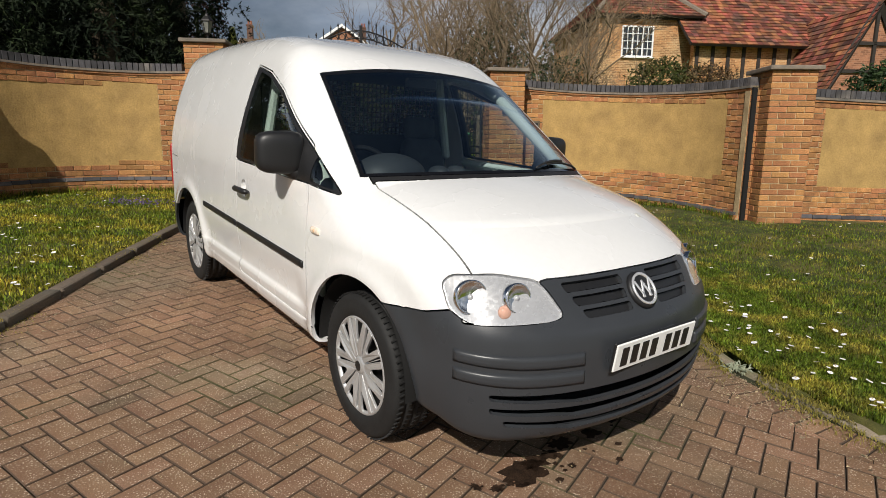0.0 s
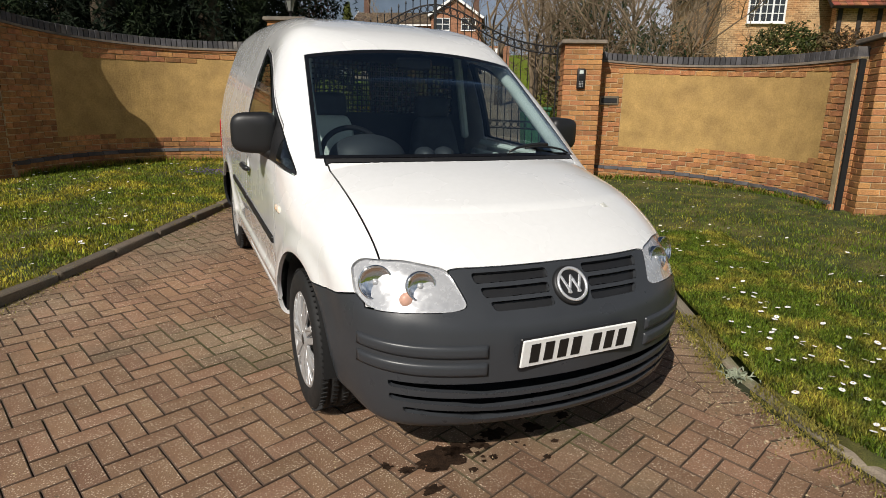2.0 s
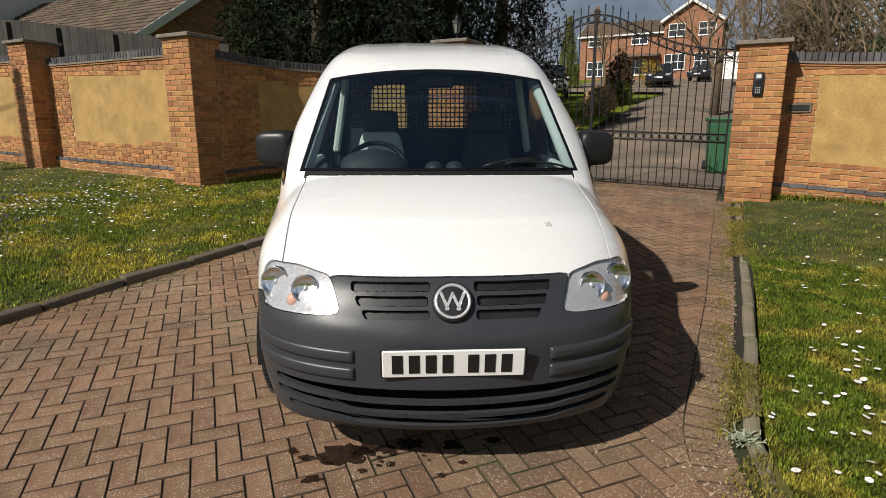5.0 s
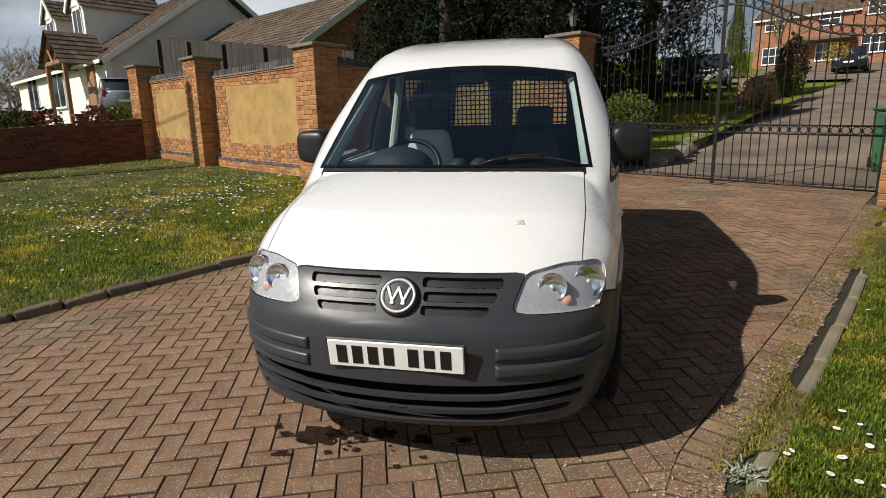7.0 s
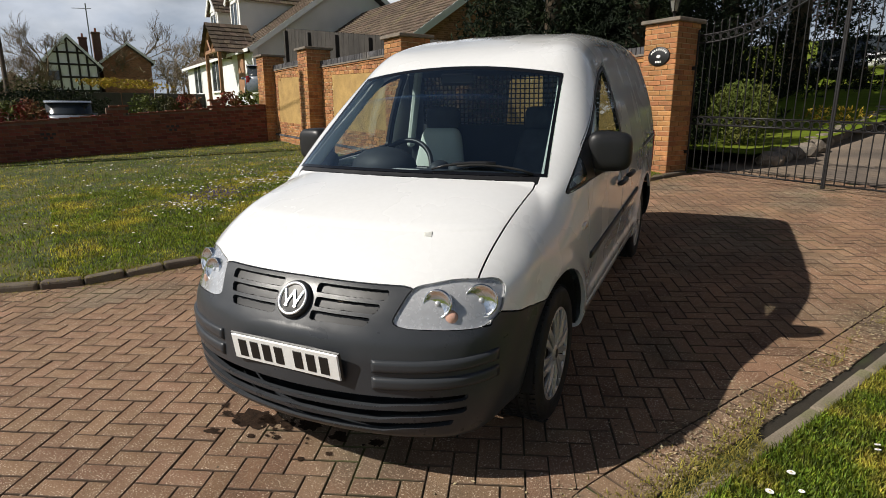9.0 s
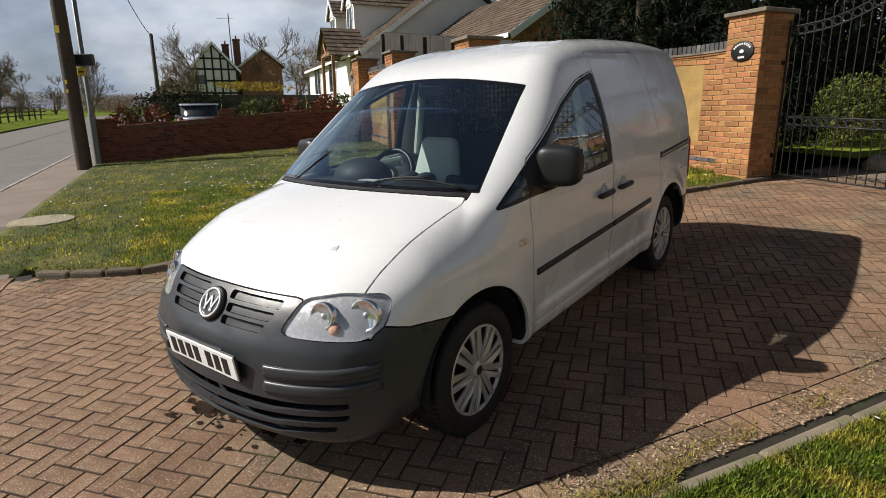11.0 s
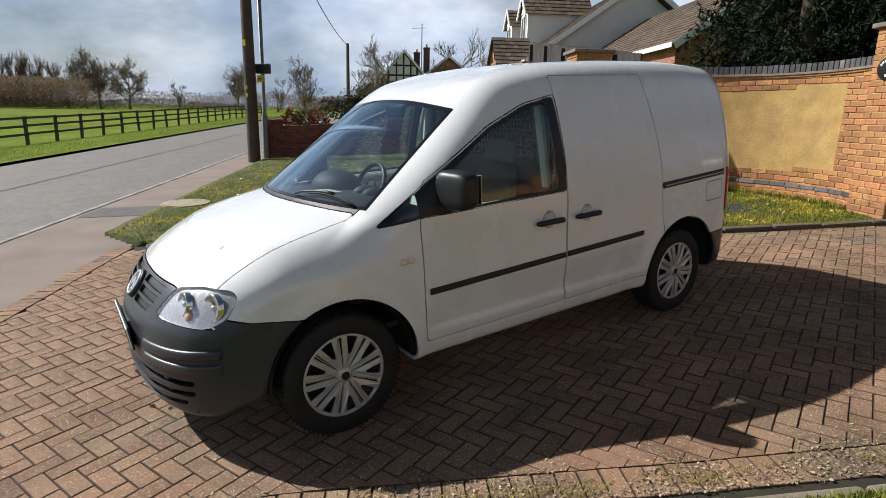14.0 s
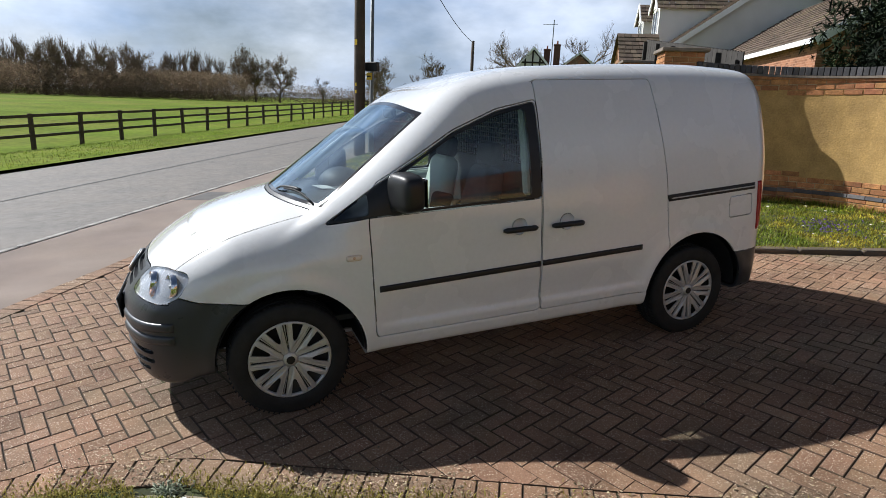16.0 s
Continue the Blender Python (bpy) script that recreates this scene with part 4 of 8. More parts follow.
# stone slab let into the lawn beside the footpath
cover = bmesh.new()
bmesh.ops.create_circle(cover, cap_ends=True, segments=40, radius=1)
ext = bmesh.ops.extrude_face_region(cover, geom=list(cover.faces))
bmesh.ops.translate(cover, vec=(0, 0, 0.12), verts=[g for g in ext["geom"] if isinstance(g, bmesh.types.BMVert)])
for v in cover.verts:
    w = 1 + 0.10 * noise.noise(v.co * 1.7)
    v.co.x *= 0.44 * w
    v.co.y *= 0.33 * w
bmesh.ops.recalc_face_normals(cover, faces=cover.faces)
bmesh.ops.bevel(cover, geom=[e for e in cover.edges if e.verts[0].co.z > 0.1 and e.verts[1].co.z > 0.1], offset=0.015, segments=2, affect="EDGES")
cp = at(-6.02, -2.72)
me = bpy.data.meshes.new("stone_slab")
cover.to_mesh(me)
cover.free()
me.materials.append(mat("pale_worn_slab", (0.33, 0.28, 0.20), 0.9, vary=0.2, scale=5, fine=120, bump=0.5, second=(0.22, 0.20, 0.14), second_at=(0.5, 0.65), second_scale=5))
ob = new("stone_slab", me)
ob.matrix_world = Matrix.Translation((cp.x, cp.y, cp.z - 0.035)) @ SLOPE_TILT @ Matrix.Rotation(radians(SITE_YAW + 55), 4, "Z")
tagged(ob, "worn pale stone slab set in the lawn", "slab")

# ---------------- van ----------------
PITCH = 3.588
van = thing("panel_van", "white panel van with grey plastic bumpers parked on the block-paved drive", "van", m=pose(0, 0, 0, PITCH, 0, 0))


def smax(a, c, k):
    h = np.maximum(k - np.abs(a - c), 0) / k
    return np.maximum(a, c) + h * h * k / 4


def curve(xs, ys):
    return lambda v: np.interp(v, xs, ys)


def soft(v, lo, hi):
    t = np.clip((v - lo) / (hi - lo), 0, 1)
    return t * t * (3 - 2 * t)


def smooth_curve(xs, ys):
    """Monotone-ish cubic through points."""
    xs, ys = np.array(xs, float), np.array(ys, float)
    d = np.gradient(ys, xs)

    def f(v):
        v = np.clip(v, xs[0], xs[-1])
        k = np.clip(np.searchsorted(xs, v) - 1, 0, len(xs) - 2)
        h = xs[k + 1] - xs[k]
        t = (v - xs[k]) / h
        return (2 * t**3 - 3 * t**2 + 1) * ys[k] + (t**3 - 2 * t**2 + t) * h * d[k] + (-2 * t**3 + 3 * t**2) * ys[k + 1] + (t**3 - t**2) * h * d[k + 1]
    return f


nose = smooth_curve([0.15, 0.22, 0.30, 0.40, 0.50, 0.58, 0.63, 0.68, 0.73, 0.79, 0.84, 0.95], [0.74, 0.80, 0.828, 0.838, 0.835, 0.828, 0.815, 0.786, 0.755, 0.71, 0.655, 0.50])
bonnet_z = smooth_curve([-0.80, -0.72, -0.6, -0.41, -0.2, 0.0, 0.2, 0.5], [0.72, 0.81, 0.890, 0.975, 1.042, 1.088, 1.125, 1.17])
roof_z = smooth_curve([0.6, 0.80, 0.9, 1.0, 1.2, 1.5, 1.9, 2.4, 3.0, 3.3, 3.5], [1.46, 1.603, 1.657, 1.70, 1.757, 1.803, 1.824, 1.83, 1.815, 1.785, 1.74])


def body(x, y, z):
    """The van's skin as the zero of a field: negative inside."""
    ax = np.abs(x)
    front = np.clip((0.6 - y) / 0.8, 0, 2)
    half = 0.884 - 0.05 * front**2 - 0.05 * soft(0.7 - y, 0, 0.7) * soft(z, 0.8, 1.0)
    half = half - 0.37 * np.maximum(0, z - 0.98) ** 1.6 - 0.7 * np.maximum(0, 0.50 - z) ** 2
    half = half - 0.018 * soft(z, 0.415, 0.455) * soft(0.64 - z, 0, 0.17) * soft(y, 0.42, 0.62) * soft(2.35 - y, 0, 0.2)
    half = half + 0.006 * soft(0.366 - z, 0, 0.006) * soft(y, 0.3, 0.4) * soft(2.5 - y, 0, 0.1)
    for cy, cz, r in ((0.018, 0.315, 0.394), (2.69, 0.322, 0.415)):
        d = np.hypot(y - cy, z - cz)
        half = half + 0.014 * np.exp(-((d - r - 0.01) / 0.055) ** 2) * (z > 0.2)
    base_y = 0.03 + 0.36 * ax**2
    screen = 1.10 - 0.043 * ax**2 + (y - base_y) * 0.70
    roof = roof_z(y) - 0.055 * ax**2
    roof = roof + 0.003 * soft(y, 1.05, 1.35) * (np.exp(-((ax - 0.20) / 0.03) ** 2) + np.exp(-((ax - 0.46) / 0.03) ** 2))
    hood = bonnet_z(y) - 0.11 * ax**2 - 0.22 * ax**6
    k = 0.05
    h = np.maximum(k - np.abs(screen - roof), 0) / k
    cabin = np.minimum(screen, roof) - h * h * k / 4
    top = smax(hood, cabin, 0.004 + 0.10 * soft(ax, 0.68, 0.80))
    lip = nose(z) - 0.28 * ax**2 - 0.49 * ax**6
    rear = 3.45 - 0.30 * ax**4 - 0.10 * np.maximum(0, z - 1.0) ** 2
    floor = 0.266 - 0.060 * soft(-y, 0.35, 0.6)
    f = smax(ax - half, z - top, 0.14)
    f = smax(f, -y - lip, 0.10)
    f = smax(f, y - rear, 0.12)
    return smax(f, floor - z, 0.05)


def on_skin(o, d, far=2.2):
    """First crossing of the skin from points o along d (arrays)."""
    lo, hi = np.zeros(len(o)), np.full(len(o), far)
    for _ in range(44):
        mid = (lo + hi) / 2
        p = o + mid[:, None] * d
        inside = body(p[:, 0], p[:, 1], p[:, 2]) < 0
        lo, hi = np.where(inside, mid, lo), np.where(inside, hi, mid)
    return o + lo[:, None] * d


def skin_normal(p):
    e = 1e-4
    g = np.stack([body(*(p + e * a).T) - body(*(p - e * a).T) for a in np.eye(3)], 1)
    return g / np.linalg.norm(g, axis=1, keepdims=True)


def poly_sd(px, py, poly):
    """Signed distance to a closed outline, negative inside."""
    poly = np.array(poly, float)
    best, inside = np.full(px.shape, 1e9), np.zeros(px.shape, bool)
    for (x0, y0), (x1, y1) in zip(poly, np.roll(poly, -1, 0)):
        ex, ey = x1 - x0, y1 - y0
        t = np.clip(((px - x0) * ex + (py - y0) * ey) / (ex * ex + ey * ey), 0, 1)
        best = np.minimum(best, np.hypot(px - x0 - t * ex, py - y0 - t * ey))
        cross = ((y0 > py) != (y1 > py)) & (px < (x1 - x0) * (py - y0) / (y1 - y0 + 1e-12) + x0)
        inside ^= cross
    return np.where(inside, -best, best)


def rounded(poly, r, k=4):
    """The outline with its corners rounded."""
    out, n = [], len(poly)
    for i in range(n):
        p, a, c = Vector(poly[i]), Vector(poly[i - 1]), Vector(poly[(i + 1) % n])
        u, v = (a - p), (c - p)
        q = min(r, 0.45 * u.length, 0.45 * v.length)
        s, e = p + u.normalized() * q, p + v.normalized() * q
        for j in range(k + 1):
            t = j / k
            out.append(tuple(s * (1 - t) ** 2 + p * 2 * t * (1 - t) + e * t * t))
    return out


# outlines: side view (y, z), front view (x, z), top view (x, y)
WINDOW = rounded([(0.225, 1.005), (0.487, 1.035), (1.48, 1.058), (1.505, 1.60), (1.25, 1.55), (0.97, 1.447), (0.77, 1.335), (0.53, 1.205)], 0.03)
QUARTER = rounded([(0.268, 1.024), (0.455, 1.048), (0.455, 1.158)], 0.015)
SIDE_PANE = rounded([(0.575, 1.058), (1.412, 1.076), (1.432, 1.565), (1.245, 1.525), (0.97, 1.424), (0.78, 1.318), (0.60, 1.215)], 0.03)
HEADLAMP = rounded([(0.418, 0.688), (0.47, 0.675), (0.725, 0.662), (0.762, 0.70), (0.757, 0.785), (0.725, 0.813), (0.60, 0.822), (0.462, 0.800)], 0.03)
REAR_PANE = {1: rounded([(0.02, 1.02), (0.60, 1.02), (0.55, 1.52), (0.03, 1.55)], 0.04), -1: rounded([(0.21, 1.02), (0.60, 1.02), (0.56, 1.52), (0.22, 1.55)], 0.04)}


SLOTS = [rounded([(0.085, 0.765), (0.375, 0.760), (0.380, 0.786), (0.085, 0.790)], 0.008), rounded([(0.095, 0.720), (0.350, 0.716), (0.362, 0.742), (0.095, 0.746)], 0.008),
         rounded([(0.090, 0.676), (0.320, 0.674), (0.336, 0.698), (0.090, 0.702)], 0.008)]
VENTS = [rounded([(-0.1, 0.372), (0.38, 0.375), (0.46, 0.386), (0.68, 0.398), (0.69, 0.416), (0.46, 0.414), (0.30, 0.414), (-0.1, 0.414)], 0.006),
         rounded([(-0.1, 0.314), (0.38, 0.317), (0.46, 0.332), (0.675, 0.346), (0.685, 0.364), (0.46, 0.356), (0.30, 0.350), (-0.1, 0.348)], 0.006),
         rounded([(-0.1, 0.256), (0.38, 0.260), (0.46, 0.278), (0.63, 0.296), (0.64, 0.314), (0.46, 0.300), (0.30, 0.290), (-0.1, 0.287)], 0.006)]
DOOR = rounded([(0.462, 0.368), (1.484, 0.368), (1.478, 1.06), (1.518, 1.612), (1.25, 1.563), (0.965, 1.458), (0.765, 1.346), (0.50, 1.198), (0.455, 1.02)], 0.03)
SLIDER = rounded([(1.492, 0.368), (2.285, 0.372), (2.36, 0.52), (2.445, 0.62), (2.425, 0.80), (2.402, 0.98), (2.372, 1.72), (1.525, 1.72), (1.486, 1.06)], 0.02)
FLAP = rounded([(2.945, 0.806), (3.145, 0.816), (3.13, 0.960), (2.935, 0.948)], 0.02)
BIG = 1e3


def scr_field(ax, y, z):
    base_y = 0.03 + 0.36 * ax**2
    edge_x = np.interp(z, [1.05, 1.085, 1.56, 1.63], [0.735, 0.722, 0.628, 0.55])
    top_z = 1.605 - 0.14 * ax**2
    return np.where(y < 1.3, np.maximum.reduce([ax - edge_x, (base_y + 0.012 - y), z - top_z, -(z - 1.03), y - 1.3]), BIG)


def bumper_field(ax, y, z):
    """Below a line that runs from the arch under the lamp and up to the bonnet's edge."""
    line = np.interp(ax, [0.0, 0.425, 0.46, 0.475, 0.60, 0.75, 0.80, 0.9], [0.806, 0.802, 0.797, 0.70, 0.67, 0.662, 0.655, 0.645])
    side_line = np.interp(y, [-0.7, -0.6, -0.5, -0.4, -0.2, 0.0], [0.722, 0.718, 0.700, 0.672, 0.648, 0.64])
    return np.where(y < 0.02, np.maximum(np.where(ax < 0.74, z - line, z - side_line), y), BIG)


def on_side(ax, z):
    return (ax > 0.45) & (z < 1.75)


# signed fields that split the skin; the first match wins
REGIONS = {
    "arch_front": lambda x, ax, y, z: np.hypot(y - 0.018, z - 0.315) - 0.384 + BIG * (ax < 0.5),
    "arch_rear": lambda x, ax, y, z: np.hypot(y - 2.69, z - 0.322) - 0.405 + BIG * (ax < 0.5),
    "quarter": lambda x, ax, y, z: np.where(on_side(ax, z), poly_sd(y, z, QUARTER), BIG),
    "side_pane": lambda x, ax, y, z: np.where(on_side(ax, z), poly_sd(y, z, SIDE_PANE), BIG),
    "window_frame": lambda x, ax, y, z: np.where(on_side(ax, z), poly_sd(y, z, WINDOW), BIG),
    "windscreen": lambda x, ax, y, z: scr_field(ax, y, z) + 0.016,
    "screen_band": lambda x, ax, y, z: scr_field(ax, y, z),
    "headlamp": lambda x, ax, y, z: np.where(y < -0.3, poly_sd(ax, z, HEADLAMP), BIG),
    "slot": lambda x, ax, y, z: np.where(y < -0.3, np.minimum.reduce([poly_sd(ax, z, q) for q in SLOTS]), BIG),
    "vent": lambda x, ax, y, z: np.where(y < -0.3, np.minimum.reduce([poly_sd(ax, z, q) for q in VENTS]), BIG),
    "bumper": lambda x, ax, y, z: bumper_field(ax, y, z),
    "rear_bumper": lambda x, ax, y, z: np.where(y > 2.6, np.maximum(z - 0.56, -(y - 2.95)), BIG),
    "bonnet": lambda x, ax, y, z: np.where((y < 0.3) & (z > 0.70), np.maximum.reduce([ax - 0.682 + 0.012 * soft(-y, 0.2, 0.5), y - (0.03 + 0.36 * ax**2) + 0.014, -(y + 0.80)]), BIG),
    "cowl": lambda x, ax, y, z: np.where((y < 0.3) & (z > 0.9), np.maximum.reduce([ax - 0.690, y - (0.03 + 0.36 * ax**2) - 0.02, (0.03 + 0.36 * ax**2) - 0.03 - y]), BIG),
    "dish": lambda x, ax, y, z: np.where(on_side(ax, z), np.minimum(np.hypot(y - 1.332, z - 0.905), np.hypot(y - 1.652, z - 0.905) + BIG * (x < 0)) - 0.047, BIG),
    "door": lambda x, ax, y, z: np.where(on_side(ax, z), poly_sd(y, z, DOOR), BIG),
    "side_door": lambda x, ax, y, z: np.where(on_side(ax, z) & (x > 0), poly_sd(y, z, SLIDER), BIG),
    "flap": lambda x, ax, y, z: np.where(on_side(ax, z), poly_sd(y, z, FLAP), BIG),
    "rear_pane": lambda x, ax, y, z: np.where(y > 3.2, np.where(x >= 0, poly_sd(ax, z, REAR_PANE[1]), poly_sd(ax, z, REAR_PANE[-1])), BIG),
}


def region(nm, p):
    return REGIONS[nm](p[:, 0], np.abs(p[:, 0]), p[:, 1], p[:, 2])


def build_skin():
    y_axis = np.concatenate([np.linspace(-0.15, 3.05, 226)])
    th = np.radians(np.linspace(-90, 90, 210))
    ph_f = np.radians(np.linspace(90, 0, 150)[:-1])
    ph_r = np.radians(np.linspace(0, 90, 40)[1:])
    rows_o, rows_d = [], []
    zc = 0.729
    for ph in ph_f:
        rows_o.append(np.tile([0, -0.15, zc], (len(th), 1)))
        rows_d.append(np.stack([np.cos(th) * np.cos(ph), np.full(len(th), -np.sin(ph)), np.sin(th) * np.cos(ph)], 1))
    for y in y_axis:
        rows_o.append(np.tile([0, y, zc], (len(th), 1)))
        rows_d.append(np.stack([np.cos(th), np.zeros(len(th)), np.sin(th)], 1))
    for ph in ph_r:
        rows_o.append(np.tile([0, 3.05, zc], (len(th), 1)))
        rows_d.append(np.stack([np.cos(th) * np.cos(ph), np.full(len(th), np.sin(ph)), np.sin(th) * np.cos(ph)], 1))
    o, d = np.concatenate(rows_o), np.concatenate(rows_d)
    p = on_skin(o, d)
    nr, nt = len(rows_o), len(th)
    i, j = np.meshgrid(np.arange(nr - 1), np.arange(nt - 1), indexing="ij")
    c0 = (i * nt + j).ravel()
    grid = np.concatenate([np.stack([c0, c0 + nt, c0 + 1], 1), np.stack([c0 + nt, c0 + nt + 1, c0 + 1], 1)])
    both = {}
    names = list(REGIONS)
    for sgn in (1, -1):
        q = p.copy()
        q[:, 0] *= sgn
        rest = grid
        pieces, owners = [], []
        for idx, nm in enumerate(names):
            val = region(nm, q)
            val[np.abs(val) < 3e-4] = 0
            neg, pos = val < 0, val > 0
            cut = neg[rest].any(1) & pos[rest].any(1)
            inside = neg[rest].any(1) & ~cut
            pieces.append(rest[inside])
            owners.append(np.full(inside.sum(), idx))
            split = rest[cut]
            rest = rest[~cut & ~inside]
            if not len(split):
                continue
            # cut the crossing triangles along the outline
            edges = np.sort(np.concatenate([split[:, [0, 1]], split[:, [1, 2]], split[:, [2, 0]]]), 1)
            edges = np.unique(edges[(neg[edges[:, 0]] & pos[edges[:, 1]]) | (pos[edges[:, 0]] & neg[edges[:, 1]])], axis=0)
            u = np.where(neg[edges[:, :1]], edges[:, :1], edges[:, 1:])[:, 0]
            w = edges.sum(1) - u
            lo, hi = np.zeros(len(u)), np.ones(len(u))
            for _ in range(22):
                m2 = (lo + hi) / 2
                ins = region(nm, q[u] + (q[w] - q[u]) * m2[:, None]) < 0
                lo, hi = np.where(ins, m2, lo), np.where(ins, hi, m2)
            nq = q[u] + (q[w] - q[u]) * lo[:, None]
            nv = skin_normal(nq)
            dq = nv * body(*nq.T)[:, None]
            nq -= dq * np.minimum(1, 0.004 / np.maximum(np.linalg.norm(dq, axis=1), 1e-9))[:, None]
            flat = np.abs(q[u][:, 0]) + np.abs(q[w][:, 0]) < 1e-9
            nq[flat, 0] = 0
            new_id = {(int(x0), int(x1)): len(q) + k for k, (x0, x1) in enumerate(edges)}
            q = np.concatenate([q, nq])
            ins_t, out_t = [], []
            for tr in split.tolist():
                loop = []
                for k in range(3):
                    x0, x1 = tr[k], tr[(k + 1) % 3]
                    loop.append((x0, -1 if neg[x0] else (1 if pos[x0] else 0)))
                    key = (x0, x1) if x0 < x1 else (x1, x0)
                    if key in new_id:
                        loop.append((new_id[key], 0))
                for side, dest in ((-1, ins_t), (1, out_t)):
                    ring = [v for v, sd in loop if sd in (0, side)]
                    for k in range(1, len(ring) - 1):
                        dest.append((ring[0], ring[k], ring[k + 1]))
            pieces.append(np.array(ins_t))
            owners.append(np.full(len(ins_t), idx))
            rest = np.concatenate([rest, np.array(out_t)])
        tri = np.concatenate(pieces + [rest])
        owner = np.concatenate(owners + [np.full(len(rest), -1)])
        nf = np.cross(q[tri[:, 1]] - q[tri[:, 0]], q[tri[:, 2]] - q[tri[:, 0]])
        ok = np.linalg.norm(nf, axis=1) > 1e-10
        tri, owner, nf = tri[ok], owner[ok], nf[ok]
        if ((nf * skin_normal(q[tri].mean(1))).sum(1) < 0).mean() > 0.5:
            tri = tri[:, ::-1]
        both[sgn] = (q, tri, owner, names)
    return both


skin = build_skin()


def skin_part(name, region, sides, material, parent, label="", gap=0.0035, rim=0.02, lift=0.0):
    """One panel of the skin, a hair smaller than its outline, with its edge turned inwards."""
    verts, faces, base = [], [], 0
    for sgn in sides:
        q, tri, owner, names = skin[sgn]
        idx = -1 if region is None else names.index(region)
        t = tri[owner == idx]
        used, inv = np.unique(t, return_inverse=True)
        t = inv.reshape(-1, 3)
        v = q[used].copy()
        nv = skin_normal(v)
        v += nv * lift
        # boundary edges
        e = np.concatenate([t[:, [0, 1]], t[:, [1, 2]], t[:, [2, 0]]])
        key = np.sort(e, 1)
        _, first, cnt = np.unique(key, axis=0, return_index=True, return_counts=True)
        rimedge = e[first[cnt == 1]]
        # leave the edge on the middle line open
        onmid = np.abs(v[:, 0]) < 1e-6
        rimedge = rimedge[~(onmid[rimedge[:, 0]] & onmid[rimedge[:, 1]])]
        # pull the edge in
        bv = np.unique(rimedge)
        turn = np.cross(nv[rimedge[:, 0]], v[rimedge[:, 1]] - v[rimedge[:, 0]])
        turn = np.concatenate([turn, turn])
        acc = np.zeros_like(v)
        np.add.at(acc, rimedge.T.ravel(), turn)
        dv = acc[bv]
        dv /= np.maximum(np.linalg.norm(dv, axis=1, keepdims=True), 1e-6)
        dv[onmid[bv], 0] = 0
        v[bv] += dv * gap
        inner = {int(k): len(v) + i for i, k in enumerate(bv)}
        v2 = v[bv] - nv[bv] * rim
        verts.append(np.concatenate([v, v2]))
        faces += [tuple(int(x) + base for x in f) for f in t]
        faces += [(int(b2) + base, int(a2) + base, inner[int(a2)] + base, inner[int(b2)] + base) for a2, b2 in rimedge]
        base += len(v) + len(v2)
    me = mesh_from(name, np.concatenate(verts), faces, material, True)
    # weld the two halves along the middle
    if len(sides) == 2:
        b = bmesh.new()
        b.from_mesh(me)
        bmesh.ops.remove_doubles(b, verts=[v for v in b.verts if abs(v.co.x) < 1e-4], dist=1e-4)
        b.to_mesh(me)
        b.free()
    # true normals of the skin on the face of the panel, flat ones on the turned edge
    co = np.array([v.co[:] for v in me.vertices])
    nv = skin_normal(co)
    quad = [len(f.vertices) == 4 for f in me.polygons]
    me.polygons.foreach_set("use_smooth", [not f for f in quad])
    loops = []
    for f, turned in zip(me.polygons, quad):
        loops += [tuple(f.normal) if turned else tuple(nv[k]) for k in f.vertices]
    me.normals_split_custom_set(loops)
    return part(name, me, None, parent, label)


skin_part("body_shell", None, (1, -1), M["paint"], van)
skin_part("bonnet", "bonnet", (1, -1), M["paint"], van)
bumper = skin_part("front_bumper", "bumper", (1, -1), M["plastic"], van, "dark grey moulded plastic bumper")
skin_part("rear_bumper", "rear_bumper", (1, -1), M["plastic"], van, "dark grey plastic bumper")
skin_part("scuttle", "cowl", (1, -1), M["black"], van, "black plastic scuttle")
windscreen = skin_part("windscreen", "windscreen", (1, -1), M["glass"], van, "clear curved windscreen", gap=0.0, rim=0.001)
skin_part("screen_border", "screen_band", (1, -1), M["frit"], windscreen, "black glass border", gap=0.0, rim=0.004)
doors = {}
for sgn in (1, -1):
    doors[sgn] = skin_part("front_door", "door", (sgn,), M["paint"], van)
    skin_part("window_frame", "window_frame", (sgn,), M["black"], doors[sgn], "black window surround")
    for nm in ("side_pane", "quarter"):
        g = skin_part("window_pane", nm, (sgn,), M["sideglass"], doors[sgn], "tinted side window", gap=0.0, rim=0.001)
    g = skin_part("rear_window", "rear_pane", (sgn,), M["sideglass"], van, "rear door window", gap=0.0, rim=0.001)
slide_door = skin_part("side_door", "side_door", (1,), M["paint"], van, "white sliding side door")

VIEW = {"side": lambda a, c, s: ((0, a, c), (s, 0, 0)), "front": lambda a, c, s: ((a * s, -0.15, c), (0, -1, 0)), "top": lambda a, c, s: ((a * s, c, 0.7), (0, 0, 1))}


def skin_at(view, a, c, s=1):
    """The place and normal on the skin seen square on at (a, c) of a view."""
    o, d = VIEW[view](a, c, s)
    p = on_skin(np.array([o], float), np.array([d], float))
    return Vector(p[0]), Vector(skin_normal(p)[0])


